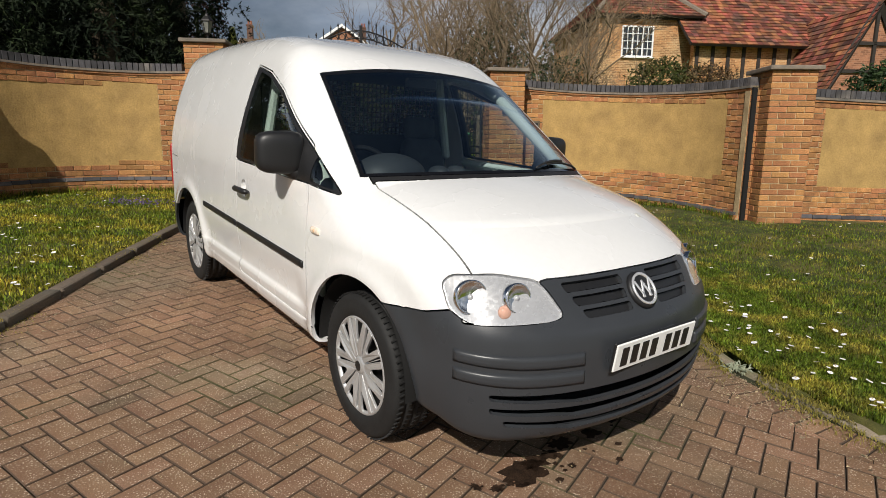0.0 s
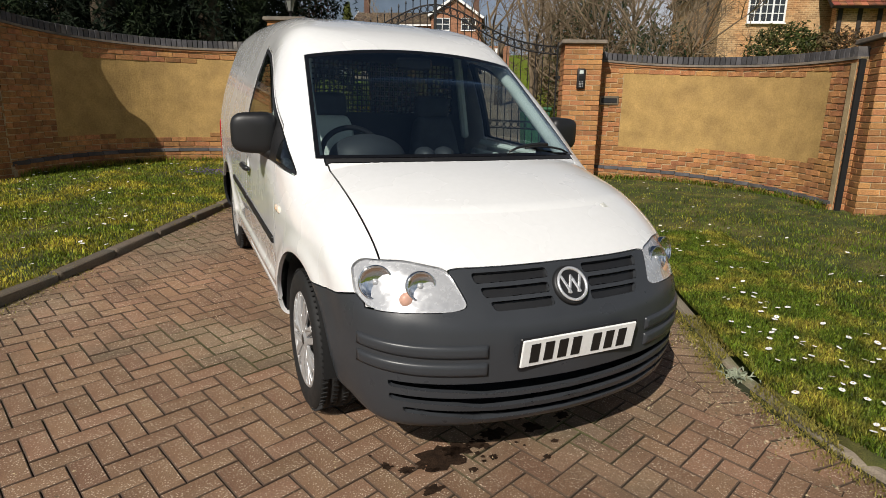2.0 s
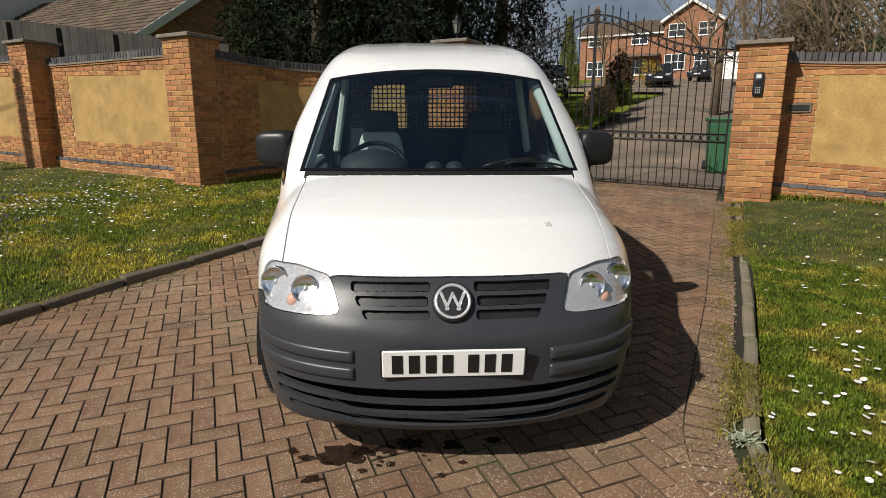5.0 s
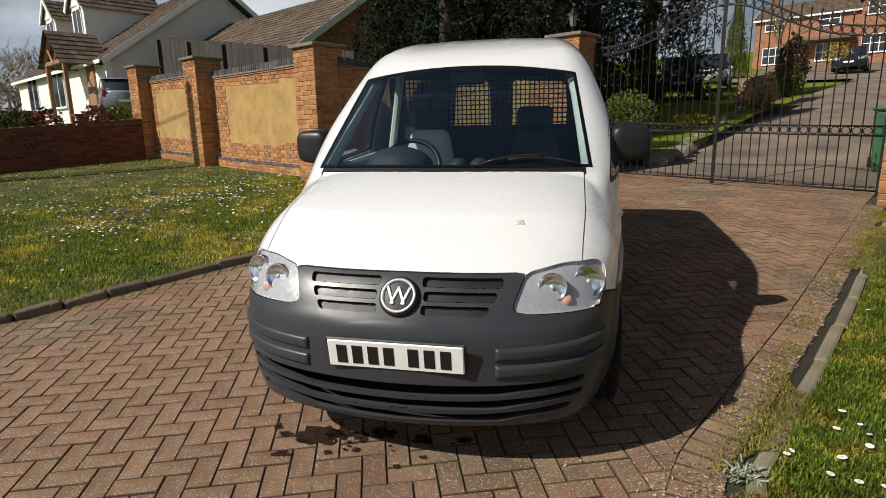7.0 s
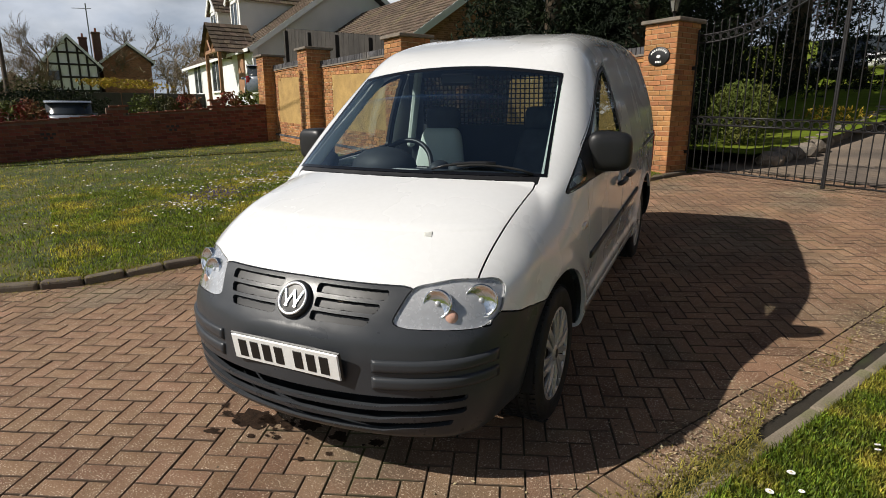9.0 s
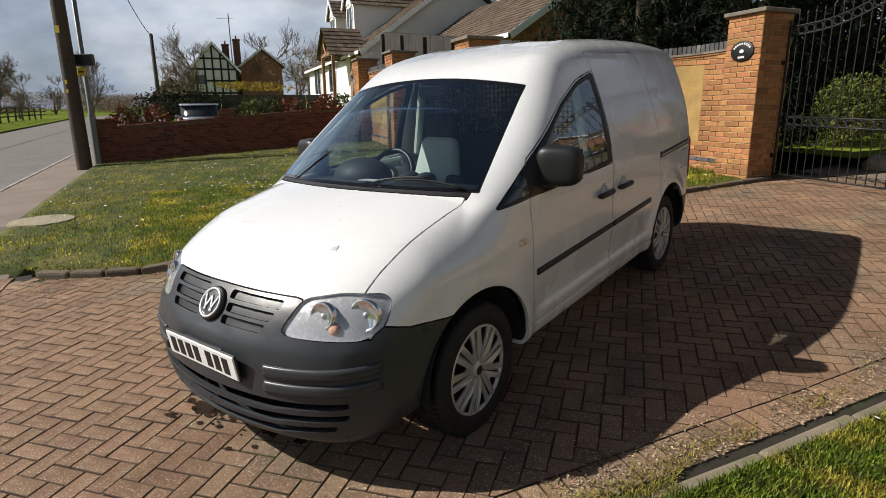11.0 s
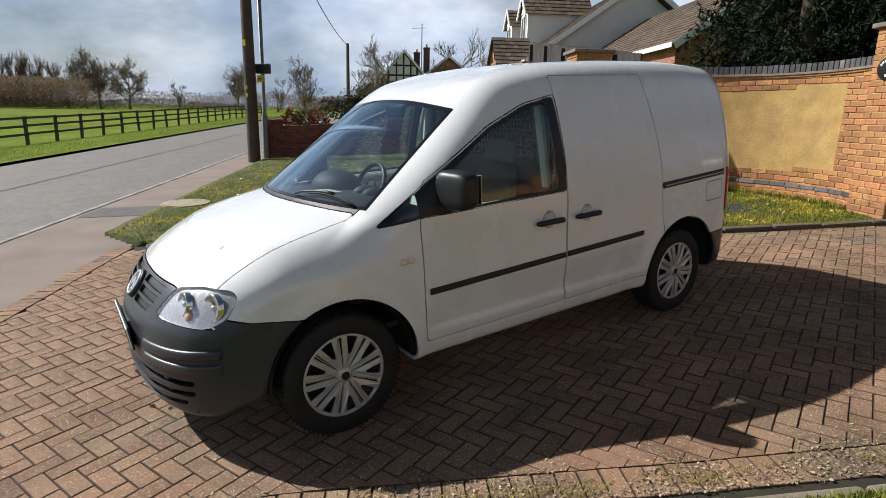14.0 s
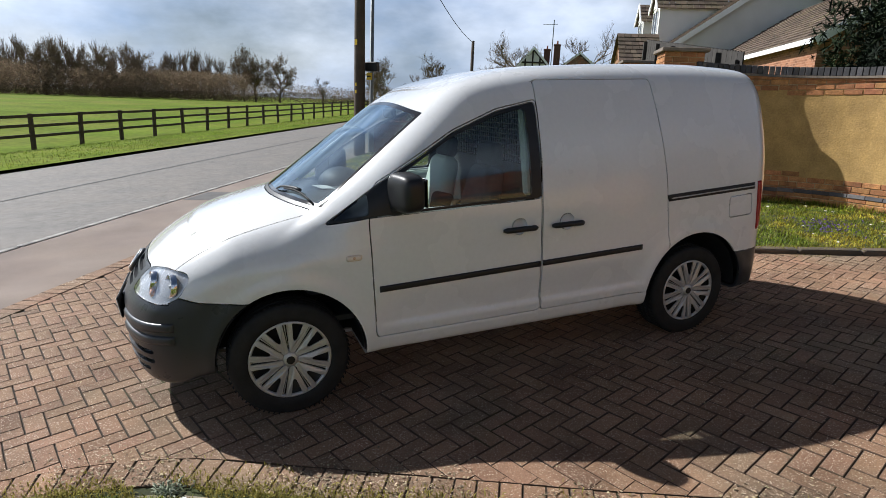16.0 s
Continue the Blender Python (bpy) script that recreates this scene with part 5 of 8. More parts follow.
def patch(view, low, high, lift, s=1, nu=40, nv=6, edge=0.004, sink=0.006):
    """A raised strip on the skin between two lines of a view, with rounded rims."""
    low, high = np.array(low, float), np.array(high, float)

    def along(line, t):
        d = np.r_[0, np.cumsum(np.linalg.norm(np.diff(line, axis=0), axis=1))]
        return np.stack([np.interp(t * d[-1], d, line[:, 0]), np.interp(t * d[-1], d, line[:, 1])], 1)

    ts = np.concatenate([[0.0], np.linspace(0.0, 1.0, nu), [1.0]])
    vs = np.concatenate([[0.0], np.linspace(0.0, 1.0, nv), [1.0]])
    A, B = along(low, ts), along(high, ts)
    o, d = [], []
    for i in range(len(ts)):
        for j in range(len(vs)):
            q = A[i] * (1 - vs[j]) + B[i] * vs[j]
            oo, dd = VIEW[view](q[0], q[1], s)
            o.append(oo), d.append(dd)
    p = on_skin(np.array(o, float), np.array(d, float))
    n = skin_normal(p)
    up = np.full((len(ts), len(vs)), lift)
    up[[1, -2], :] = lift - edge
    up[:, [1, -2]] = lift - edge
    up[[0, -1], :] = -sink
    up[:, [0, -1]] = -sink
    p = p + n * up.reshape(-1, 1)
    k = len(vs)
    faces = [(i * k + j, (i + 1) * k + j, (i + 1) * k + j + 1, i * k + j + 1) for i in range(len(ts) - 1) for j in range(k - 1)]
    b = bmesh.new()
    b.from_mesh(mesh_from("tmp", p, faces))
    bmesh.ops.recalc_face_normals(b, faces=b.faces)
    return b


def facing(p, n, up=Vector((0, 0, 1))):
    """A frame at p with z along n and y near up."""
    x = up.cross(n).normalized()
    y = n.cross(x)
    return Matrix(((x.x, y.x, n.x, p.x), (x.y, y.y, n.y, p.y), (x.z, y.z, n.z, p.z), (0, 0, 0, 1)))


# dark cavities behind the openings
for side in (1, -1):
    skin_part("grille_recess", "slot", (side,), M["black"], bumper, "black recessed grille slats", gap=-0.001, rim=0.001, lift=-0.016)
part("intake_backing", box(1.36, 0.03, 0.22, pose(0, -0.47, 0.235)), M["void"], bumper, "black intake backing")

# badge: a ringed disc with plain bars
p, n = skin_at("front", 0, 0.729)
fm = facing(p + n * 0.004, n)
badge = part("badge", lathe([(0, -0.02), (0.074, -0.02), (0.078, 0.0), (0.074, 0.010), (0.066, 0.012), (0, 0.012)], 40, fm), M["black"], van, "round badge in a dark surround", True)
part("badge_ring", lathe([(0.066, 0.010), (0.068, 0.017), (0.062, 0.019), (0.057, 0.017), (0.056, 0.010)], 40, fm), M["bright"], badge, "bright ring", True)
for bar in [box(0.011, 0.075, 0.006, fm @ pose(dx, 0, 0.012, 0, 0, r), 0.002) for dx, r in ((-0.030, 22), (-0.012, -22), (0.012, 22), (0.030, -22))]:
    part("badge_bar", bar, M["bright"], badge)

# number plate with plain bars for characters
p, n = skin_at("front", 0, 0.53)
pm = Matrix.Translation((0, -0.843, 0.531)) @ Matrix.Rotation(radians(6), 4, "X")
plate = part("number_plate", box(0.52, 0.012, 0.112, pm @ Matrix.Translation((0, 0, -0.056)), 0.004), M["plate"], van, "white number plate with black bars")
part("plate_border", box(0.535, 0.010, 0.126, pm @ Matrix.Translation((0, 0.004, -0.063)), 0.005), M["black"], plate)
x = -0.205
for k in range(7):
    part("plate_bar", box(0.040, 0.003, 0.076, pm @ Matrix.Translation((x, -0.0068, -0.038)), 0.001), M["ink"], plate)
    x += 0.061 if k != 3 else 0.093
part("plate_mount", box(0.30, 0.03, 0.10, pm @ Matrix.Translation((0, 0.02, -0.05)), 0.01), M["plastic"], plate)

# headlamps
for s in (1, -1):
    lamp = skin_part("headlamp", "headlamp", (s,), M["lens"], van, "clear headlamp with twin reflectors", gap=0.0015, rim=0.003)
    lamp.visible_shadow = False
    q, tri, owner, names = skin[s]
    back = skin_part("reflector_housing", "headlamp", (s,), M["reflector"], lamp, "silver lamp housing", gap=0.0, rim=-0.009, lift=-0.012)
    for a, c, r, depth in ((0.698, 0.748, 0.057, 0.045), (0.562, 0.750, 0.049, 0.045)):
        p, n = skin_at("front", a, c, s)
        n = (n + Vector((0, -1.4, 0))).normalized()
        fm = facing(p - n * 0.0165, n)
        part("reflector", lathe([(r + 0.005, -0.012), (r + 0.005, 0.010), (r + 0.001, 0.013), (r * 0.92, 0.008), (r * 0.66, 0.004), (r * 0.36, 0.0025), (0.012, 0.002), (0.0, 0.002)], 28, fm), M["chrome"], lamp, "round bright reflector", True)
        part("reflector_ring", lathe([(r + 0.004, 0.008), (r + 0.0055, 0.014), (r + 0.001, 0.0155), (r - 0.003, 0.010)], 28, fm), M["chrome"], lamp, "", True)
        part("bulb", lathe([(0.0, 0.012), (0.008, 0.010), (0.013, 0.0), (0.013, -0.03), (0.0, -0.03)], 14, fm), M["reflector"], lamp, smooth=True)
    p, n = skin_at("front", 0.615, 0.705, s)
    n = (n + Vector((0, -1.0, 0))).normalized()
    part("indicator_bulb", lathe([(0.0, 0.006), (0.015, 0.004), (0.025, -0.004), (0.027, -0.014), (0.020, -0.02)], 20, facing(p - n * 0.008, n)), M["amber_pale"], lamp, "amber indicator bulb", True)

# trim on the flanks
for s in (1, -1):
    d = doors[s]
    for z0, z1 in ((0.515, 0.562), (0.448, 0.495)):
        part("bumper_rib", patch("front", [(0.365, z0), (0.60, z0 + 0.002), (0.765, z0 + 0.012)], [(0.365, z1), (0.60, z1 + 0.002), (0.765, z1 + 0.008)], 0.012, s, 40, 6, edge=0.006), M["plastic"], bumper, "raised bumper rib", True)
    part("rubbing_strip", patch("side", [(0.49, 0.628), (1.475, 0.650)], [(0.49, 0.660), (1.475, 0.682)], 0.013, s), M["black"], d, "black rubbing strip", True)
    part("rubbing_strip", patch("side", [(1.495, 0.651), (2.222, 0.668)], [(1.495, 0.683), (2.222, 0.700)], 0.013, s), M["black"], slide_door if s > 0 else van, "black rubbing strip", True)
    part("side_repeater", patch("side", [(0.322, 0.820), (0.332, 0.815), (0.393, 0.817), (0.404, 0.824)], [(0.322, 0.840), (0.332, 0.846), (0.393, 0.848), (0.404, 0.841)], 0.009, s, 12, 5), M["repeater"], van, "orange side repeater lamp", True)
    p, n = skin_at("side", 0.362, 0.832, s)
    part("repeater_bulb", lathe([(0.0, 0.013), (0.007, 0.011), (0.010, 0.004)], 14, facing(p, n)), M["amber"], van, "amber bulb", True)
    for y0, y1, owner_ob in ((1.235, 1.43, d),) + (((1.555, 1.75, slide_door),) if s > 0 else ()):
        p, n = skin_at("side", (y0 + y1) / 2, 0.892, s)
        hm = facing(p, n)
        bowl = hm @ Matrix.Translation((0, 0.013, 0))
        part("handle_recess", lathe([(0.048, 0.0015), (0.0465, -0.001), (0.043, -0.010), (0.034, -0.019), (0.020, -0.024), (0.0, -0.025)], 32, bowl), M["paint"], owner_ob, "round hollow behind the handle", True)
        ends = [hm @ Vector((k, 0.004 * (1 - (k / 0.1) ** 2), 0.010 + 0.024 * (1 - (k / 0.112) ** 4))) for k in np.linspace(-0.11, 0.11, 13)]
        part("door_handle", tube(ends, [0.009] + [0.0165] * 11 + [0.009], 10), M["black"], owner_ob, "black pull handle", True)
    skin_part("fuel_flap" if s > 0 else "vent_flap", "flap", (s,), M["paint"], van)
    if s > 0:
        rail = part("slide_rail", patch("side", [(2.41, 0.960), (3.155, 0.990)], [(2.40, 1.004), (3.150, 1.034)], 0.004, s), M["black"], van, "black sliding door rail", True)
        part("rail_groove", patch("side", [(2.43, 0.976), (3.150, 1.006)], [(2.43, 0.984), (3.150, 1.014)], 0.009, s), M["cap"], rail, "", True)
    part("tail_lamp", patch("side", [(3.215, 0.70), (3.27, 0.70)], [(3.175, 1.04), (3.215, 1.04)], 0.010, s, 8, 12), M["redlens"], van, "red tail lamp cluster", True)
    # arch liner and wheel well
    for cy, cz, r in ((0.018, 0.315, 0.380), (2.69, 0.322, 0.402)):
        b = bmesh.new()
        rows = []
        for k in range(33):
            a = radians(-3 + 186 * k / 32)
            ring = [(0.845, r), (0.50, r), (0.50, 0.0)]
            rows.append([b.verts.new((s * xx, cy + rr * math.cos(a), cz + rr * math.sin(a))) for xx, rr in ring])
        for u, v in zip(rows, rows[1:]):
            for j in range(2):
                b.faces.new((u[j], v[j], v[j + 1], u[j + 1]))
        bmesh.ops.remove_doubles(b, verts=b.verts, dist=1e-5)
        part("wheel_arch_liner", b, M["void"], van, "black wheel arch liner", True)


def wheel(name):
    """Tyre, silver cover with nine pairs of spokes, dark backing; outer face towards +z."""
    root = thing(name)
    grooves = []
    for z0 in (-0.045, 0.0, 0.045):
        grooves += [(0.3145, z0 - 0.006), (0.306, z0 - 0.004), (0.306, z0 + 0.004), (0.3145, z0 + 0.006)]
    prof = [(0.195, -0.08), (0.245, -0.097), (0.292, -0.095), (0.309, -0.078)] + grooves + [(0.309, 0.078), (0.300, 0.090), (0.288, 0.0965), (0.27, 0.096), (0.262, 0.099), (0.24, 0.0985), (0.222, 0.094), (0.212, 0.085), (0.205, 0.07)]
    tyre = part("tyre", lathe(prof, 72), M["rubber"], root, "black road tyre", True)
    lugs = []
    for k in range(72):
        a = 2 * math.pi * k / 72
        for z0, tw in ((0.072, 0.2), (0.024, -0.15), (-0.024, 0.15), (-0.07, -0.2)):
            lugs.append(box(0.0055, 0.006, 0.026, pose(0, 0, 0, 0, 0, math.degrees(a)) @ Matrix.Translation((0.3145, 0, z0 - 0.013)) @ Matrix.Rotation(tw, 4, "X")))
    tagged(part("tread_pattern", join(*lugs), M["rubber"], tyre), kind="stuff")
    part("rim_backing", lathe([(0.214, 0.060), (0.19, 0.045), (0.0, 0.045)], 40), M["black"], root, "black wheel dish", True)
    cover = part("wheel_trim", lathe([(0.218, 0.07), (0.2165, 0.086), (0.210, 0.092), (0.203, 0.091), (0.198, 0.078)], 72), M["cap"], root, "silver multi-spoke wheel trim", True)
    # nine forked spokes, each a broad fork with a pocket in its mouth and a slim rib in the gap beside it
    fork = rounded([(0.040, -0.0125), (0.199, -0.0610), (0.203, -0.0300), (0.118, -0.0095), (0.108, 0.0), (0.118, 0.0095), (0.203, 0.0300), (0.199, 0.0610), (0.040, 0.0125)], 0.006, 2)
    for k in range(18):
        if k % 2:
            b = prism([(0.07, -0.0012), (0.199, -0.0026), (0.199, 0.0026), (0.07, 0.0012)], 0.008)
        else:
            b = prism(fork, 0.012, None, 0.002)
        for v in b.verts:
            v.co.z += (0.056 if k % 2 else 0.064) + 0.022 * math.sin(math.pi * min(1, v.co.x / 0.2) * 0.72)
        bmesh.ops.transform(b, matrix=Matrix.Rotation(math.pi * k / 9, 4, "Z"), verts=b.verts)
        part("spoke" if k % 2 == 0 else "rib", b, M["cap"], cover)
    part("centre_cap", lathe([(0.0, 0.094), (0.026, 0.093), (0.030, 0.089), (0.034, 0.090), (0.037, 0.084), (0.052, 0.080), (0.056, 0.066)], 32), M["cap"], cover, "round centre cap", True)
    part("cap_disc", lathe([(0.0, 0.0955), (0.022, 0.0945), (0.023, 0.090)], 24), M["black"], cover)
    return root


first = wheel("wheel")
first.parent = van
for k, (s, yy) in enumerate(((1, 0.0), (1, 2.682), (-1, 0.0), (-1, 2.682))):
    m2 = Matrix.Translation((s * 0.757, yy, 0.31)) @ Matrix.Rotation(s * radians(90), 4, "Y") @ Matrix.Rotation(radians(17 * k + 5), 4, "Z")
    if k == 0:
        first.matrix_local = m2
    else:
        copy_thing(first, m2)

# mirrors
for s in (1, -1):
    def shell(grow):
        b = bmesh.new()
        bmesh.ops.create_uvsphere(b, u_segments=36, v_segments=22, radius=1)
        for v in b.verts:
            c = v.co
            q = [math.copysign(abs(t) ** 0.5, t) for t in c]
            v.co = Vector((q[0] * (0.112 + grow), q[1] * (0.072 + grow) * (1 - 0.15 * q[0] * s), q[2] * (0.100 + grow) * (1 - 0.06 * q[0] * s)))
        return b
    mir = shell(0)
    bmesh.ops.transform(mir, matrix=pose(s * 0.930, 0.648, 1.160, 0, 0, s * 8), verts=mir.verts)
    mo = part("wing_mirror", mir, M["black"], doors[s], "black wing mirror", True)
    part("mirror_glass", box(0.17, 0.004, 0.15, pose(s * 0.930, 0.719, 1.085, 0, 0, s * 8), 0.015), M["chrome"], mo, "mirror glass")
    arm = tube([(s * 0.755, 0.585, 1.075), (s * 0.80, 0.59, 1.068), (s * 0.86, 0.61, 1.070), (s * 0.91, 0.64, 1.10)], [0.048, 0.046, 0.042, 0.040], 12)
    part("mirror_arm", arm, M["black"], mo, "", True)

# wipers, aerial and the gloss of a blemish on the bonnet
for x0, x1 in ((0.66, 0.20),):
    pts = []
    for k in range(9):
        xx = x0 + (x1 - x0) * k / 8
        p, n = skin_at("top", abs(xx), 0.03 + 0.36 * xx * xx + 0.028 + 0.035 * math.sin(math.pi * k / 8), 1 if xx > 0 else -1)
        pts.append(p + n * (0.020 if 0 < k < 8 else 0.010))
    wp = part("wiper_arm", tube(pts[3:], [0.010, 0.009, 0.008, 0.007, 0.006, 0.005], 8), M["black"], van, "black wiper", True)
    part("wiper_blade", tube([p - Vector((0, 0.006, 0.010)) for p in pts[:7]], 0.006, 6), M["rubber"], wp, "", True)

# ---- cab ----
part("bulkhead", box(1.36, 0.03, 0.62, pose(0, 1.52, 0.35)), M["dash"], van, "dark load-space bulkhead")
part("bulkhead_top", box(1.30, 0.03, 0.16, pose(0, 1.52, 1.55)), M["dash"], van)
part("bulkhead_panel", box(1.36, 0.03, 0.27, pose(0, 1.52, 0.95)), M["dash"], van)
for x0, x1 in ((-0.70, -0.585), (0.585, 0.70)):
    part("bulkhead_panel", box(x1 - x0, 0.03, 0.62, pose((x0 + x1) / 2, 1.52, 0.95)), M["dash"], van)
wires = [box(0.008, 0.006, 0.34, pose(-0.585 + 0.0325 * k, 1.52, 1.215)) for k in range(37)] + [box(1.17, 0.006, 0.008, pose(0, 1.512, 1.23 + 0.0325 * k)) for k in range(10)]
part("mesh_guard", join(*wires), M["black"], van, "black wire mesh guard")
part("cab_floor", box(1.5, 1.35, 0.03, pose(0, 0.85, 0.45)), M["dash"], van)
part("headlining", box(1.10, 0.46, 0.02, pose(0, 1.27, 1.615)), M["dash"], van, "grey headlining")
dash = prism(rounded([(0.12, 0.60), (0.10, 0.99), (0.24, 1.045), (0.50, 1.055), (0.66, 1.03), (0.74, 0.95), (0.70, 0.80), (0.60, 0.60)], 0.05), 1.40)
bmesh.ops.transform(dash, matrix=Matrix(((0, 0, 1, -0.70), (1, 0, 0, 0), (0, 1, 0, 0), (0, 0, 0, 1))), verts=dash.verts)
dash_ob = part("dashboard", dash, M["dash"], van, "dark grey moulded dashboard", True)
hood = bmesh.new()
bmesh.ops.create_uvsphere(hood, u_segments=28, v_segments=16, radius=1)
bmesh.ops.transform(hood, matrix=pose(-0.37, 0.56, 1.045) @ Matrix.Diagonal((0.205, 0.16, 0.118, 1)), verts=hood.verts)
part("instrument_hood", hood, M["dash"], dash_ob, "rounded instrument cowl", True)
for xx in (-0.02, 0.10):
    v = bmesh.new()
    bmesh.ops.create_uvsphere(v, u_segments=18, v_segments=10, radius=1)
    bmesh.ops.transform(v, matrix=pose(xx, 0.60, 1.045) @ Matrix.Diagonal((0.055, 0.08, 0.045, 1)), verts=v.verts)
    part("air_vent", v, M["dash"], dash_ob, "", True)
wm = pose(-0.37, 0.80, 1.00, 62, 0, 0)
wheel_ob = part("steering_wheel", tube([wm @ Vector((0.19 * math.cos(2 * math.pi * k / 40), 0.19 * math.sin(2 * math.pi * k / 40), 0)) for k in range(40)], 0.016, 10, True), M["black"], van, "black steering wheel", True)
part("wheel_hub", join(lathe([(0, 0.02), (0.05, 0.018), (0.075, 0.0), (0.06, -0.03), (0, -0.03)], 24, wm), box(0.34, 0.045, 0.02, wm @ Matrix.Translation((0, 0, -0.02)), 0.008), box(0.045, 0.17, 0.02, wm @ Matrix.Translation((0, -0.09, -0.02)), 0.008)), M["black"], wheel_ob)
for xx in (-0.37, 0.37):
    seat = part("seat_base", box(0.50, 0.50, 0.20, pose(xx, 1.02, 0.52, 6, 0, 0), 0.07, 4), M["seat"], van, "dark cloth seat", True)
    back = box(0.47, 0.14, 0.58, None, 0.06, 4)
    for v in back.verts:
        v.co.x *= 1.0 - 0.45 * max(0.0, v.co.z - 0.18) / 0.40
    bmesh.ops.transform(back, matrix=pose(xx, 1.24, 0.64, -14, 0, 0), verts=back.verts)
    # driver's seat back is paler: sunlight on the cloth put into its colour
    part("seat_back", back, M["pale_trim_lit_seat"] if xx < 0 else M["seat"], seat, "", True)
    for e in (-0.2, 0.2):
        part("seat_bolster", box(0.085, 0.17, 0.30, pose(xx + e, 1.215, 0.66, -14, -20 * e, 0), 0.04, 4), M["seat"], seat, "grey side bolster", True)
    part("headrest", box(0.25, 0.10, 0.16, pose(xx, 1.38, 1.19, -8, 0, 0), 0.045, 4), M["seat"], seat, "", True)
for s in (1, -1):
    part("door_card", box(0.03, 0.95, 0.52, pose(s * 0.775, 0.97, 0.46), 0.012), M["pale_trim_lit_seat"], doors[s], "pale grey door card")
    part("pillar_trim", box(0.05, 0.06, 0.60, pose(s * 0.70, 1.49, 1.05, 0, -s * 10, 0), 0.015), M["pale_trim_lit_seat"], van, "pale pillar trim")
for s in (1, -1):
    part("screen_pillar_trim", tube([(s * 0.705, 0.30, 1.07), (s * 0.672, 0.57, 1.27), (s * 0.640, 0.80, 1.44), (s * 0.600, 0.95, 1.545)], [0.034, 0.036, 0.036, 0.030], 10), M["pale_trim_lit_seat"], van, "pale moulded windscreen pillar trim", True)
    part("door_capping", box(0.05, 0.90, 0.04, pose(s * 0.80, 0.97, 1.005), 0.015), M["pale_trim_lit_seat"], doors[s], "pale grey door top")
part("rear_view_mirror", box(0.22, 0.03, 0.07, pose(0, 0.84, 1.50), 0.015), M["black"], van, "black rear-view mirror")
part("paper", prism([(-0.07, -0.05), (0.06, -0.045), (0.075, 0.05), (-0.06, 0.055)], 0.004, pose(-0.13, 0.40, 1.06, -6, 4, 20)), M["plate"], van, "folded papers on the dashboard")

mark = patch("top", [(0.405, -0.425), (0.44, -0.418)], [(0.40, -0.405), (0.432, -0.392)], 0.0025, 1, 10, 6, edge=0.002, sink=0.002)
part("bonnet_mark", mark, mat("grey_smear", (0.58, 0.58, 0.54), 0.8, vary=0.2, scale=60), van, "grey smear on the bonnet", True)

# ---------------- gate and fixtures ----------------
def at_site(s, n, z, yaw=0.0):
    """A frame at s, n and height z whose x runs along the road and y away from it."""
    p = site(s, n)
    return pose(p.x, p.y, z, 0, 0, SITE_YAW + yaw)


def gate_leaf(s0, s1, hinge_left):
    root = thing("gate_leaf", "black wrought iron gate leaf with ring bands and an arched top", "gate", "double gates", m=at_site(0, 6.82, 0))
    top = lambda s: 2.45 - 0.03 * (s + 0.84) + 0.57 * math.exp(-((s + 0.84) / 0.95) ** 2)
    low = lambda s: 0.47 - 0.031 * (s + 0.84)
    stile = s0 if hinge_left else s1
    for s in (s0, s1):
        part("stile", box(0.024, 0.026, top(s) - low(s) + 0.12, Matrix.Translation((s, 0, low(s) - 0.04)), 0.004), M["iron"], root)
    curve_s = [s0 + (s1 - s0) * k / 20 for k in range(21)]
    for dz in (0.0, -0.115):
        part("arched_rail", tube([(s, 0, top(s) + dz) for s in curve_s], 0.012, 6), M["iron"], root, "", True)
    for z in (0.02, 0.70, 0.815):
        part("rail", tube([(s, 0, low(s) + z) for s in (s0, s1)], 0.012, 6), M["iron"], root, "", True)
    k = round((s1 - s0) / 0.118)
    for i in range(1, k):
        s = s0 + (s1 - s0) * i / k
        bar = join(tube([(s, 0, low(s) + 0.02), (s, 0, top(s) + 0.11)], 0.0075, 6), lathe([(0.0075, 0), (0.014, 0.02), (0.0, 0.075)], 6, Matrix.Translation((s, 0, top(s) + 0.11))))
        part("bar", bar, M["iron"], root)
    for i in range(k):
        s = s0 + (s1 - s0) * (i + 0.5) / k
        for z in (top(s) - 0.0575, low(s) + 0.7575):
            ring = tube([(s + 0.046 * math.cos(a), 0, z + 0.046 * math.sin(a)) for a in [2 * math.pi * q / 16 for q in range(16)]], 0.007, 5, True)
            part("ring", ring, M["iron"], root, "", True)
    for z in (0.25, 1.5):
        part("hinge", box(0.10, 0.05, 0.05, Matrix.Translation((stile + (-0.05 if hinge_left else 0.05), 0, low(stile) + z)), 0.006), M["iron"], root)
    return root


gate_leaf(-2.80, -0.852, True)
gate_leaf(-0.828, 1.12, False)

M["lampglass"] = mat("old_lantern_glass", (0.45, 0.45, 0.40), 0.15, vary=0.1, trans=0.6)
lantern = thing("pier_lantern", "black iron lantern with clear panes on the gate pier", "lantern", m=at_site(-3.14, 6.66, 2.78))
lantern.location.z = at(-3.14, 6.66).z + 2.24 + 0.055
part("post", lathe([(0.0, 0.0), (0.07, 0.0), (0.07, 0.015), (0.03, 0.03), (0.018, 0.05), (0.018, 0.10), (0.035, 0.12), (0.05, 0.13)], 16), M["iron"], lantern, "", True)
part("glazing", lathe([(0.045, 0.13), (0.085, 0.30)], 6), M["lampglass"], lantern, "clear lantern panes")
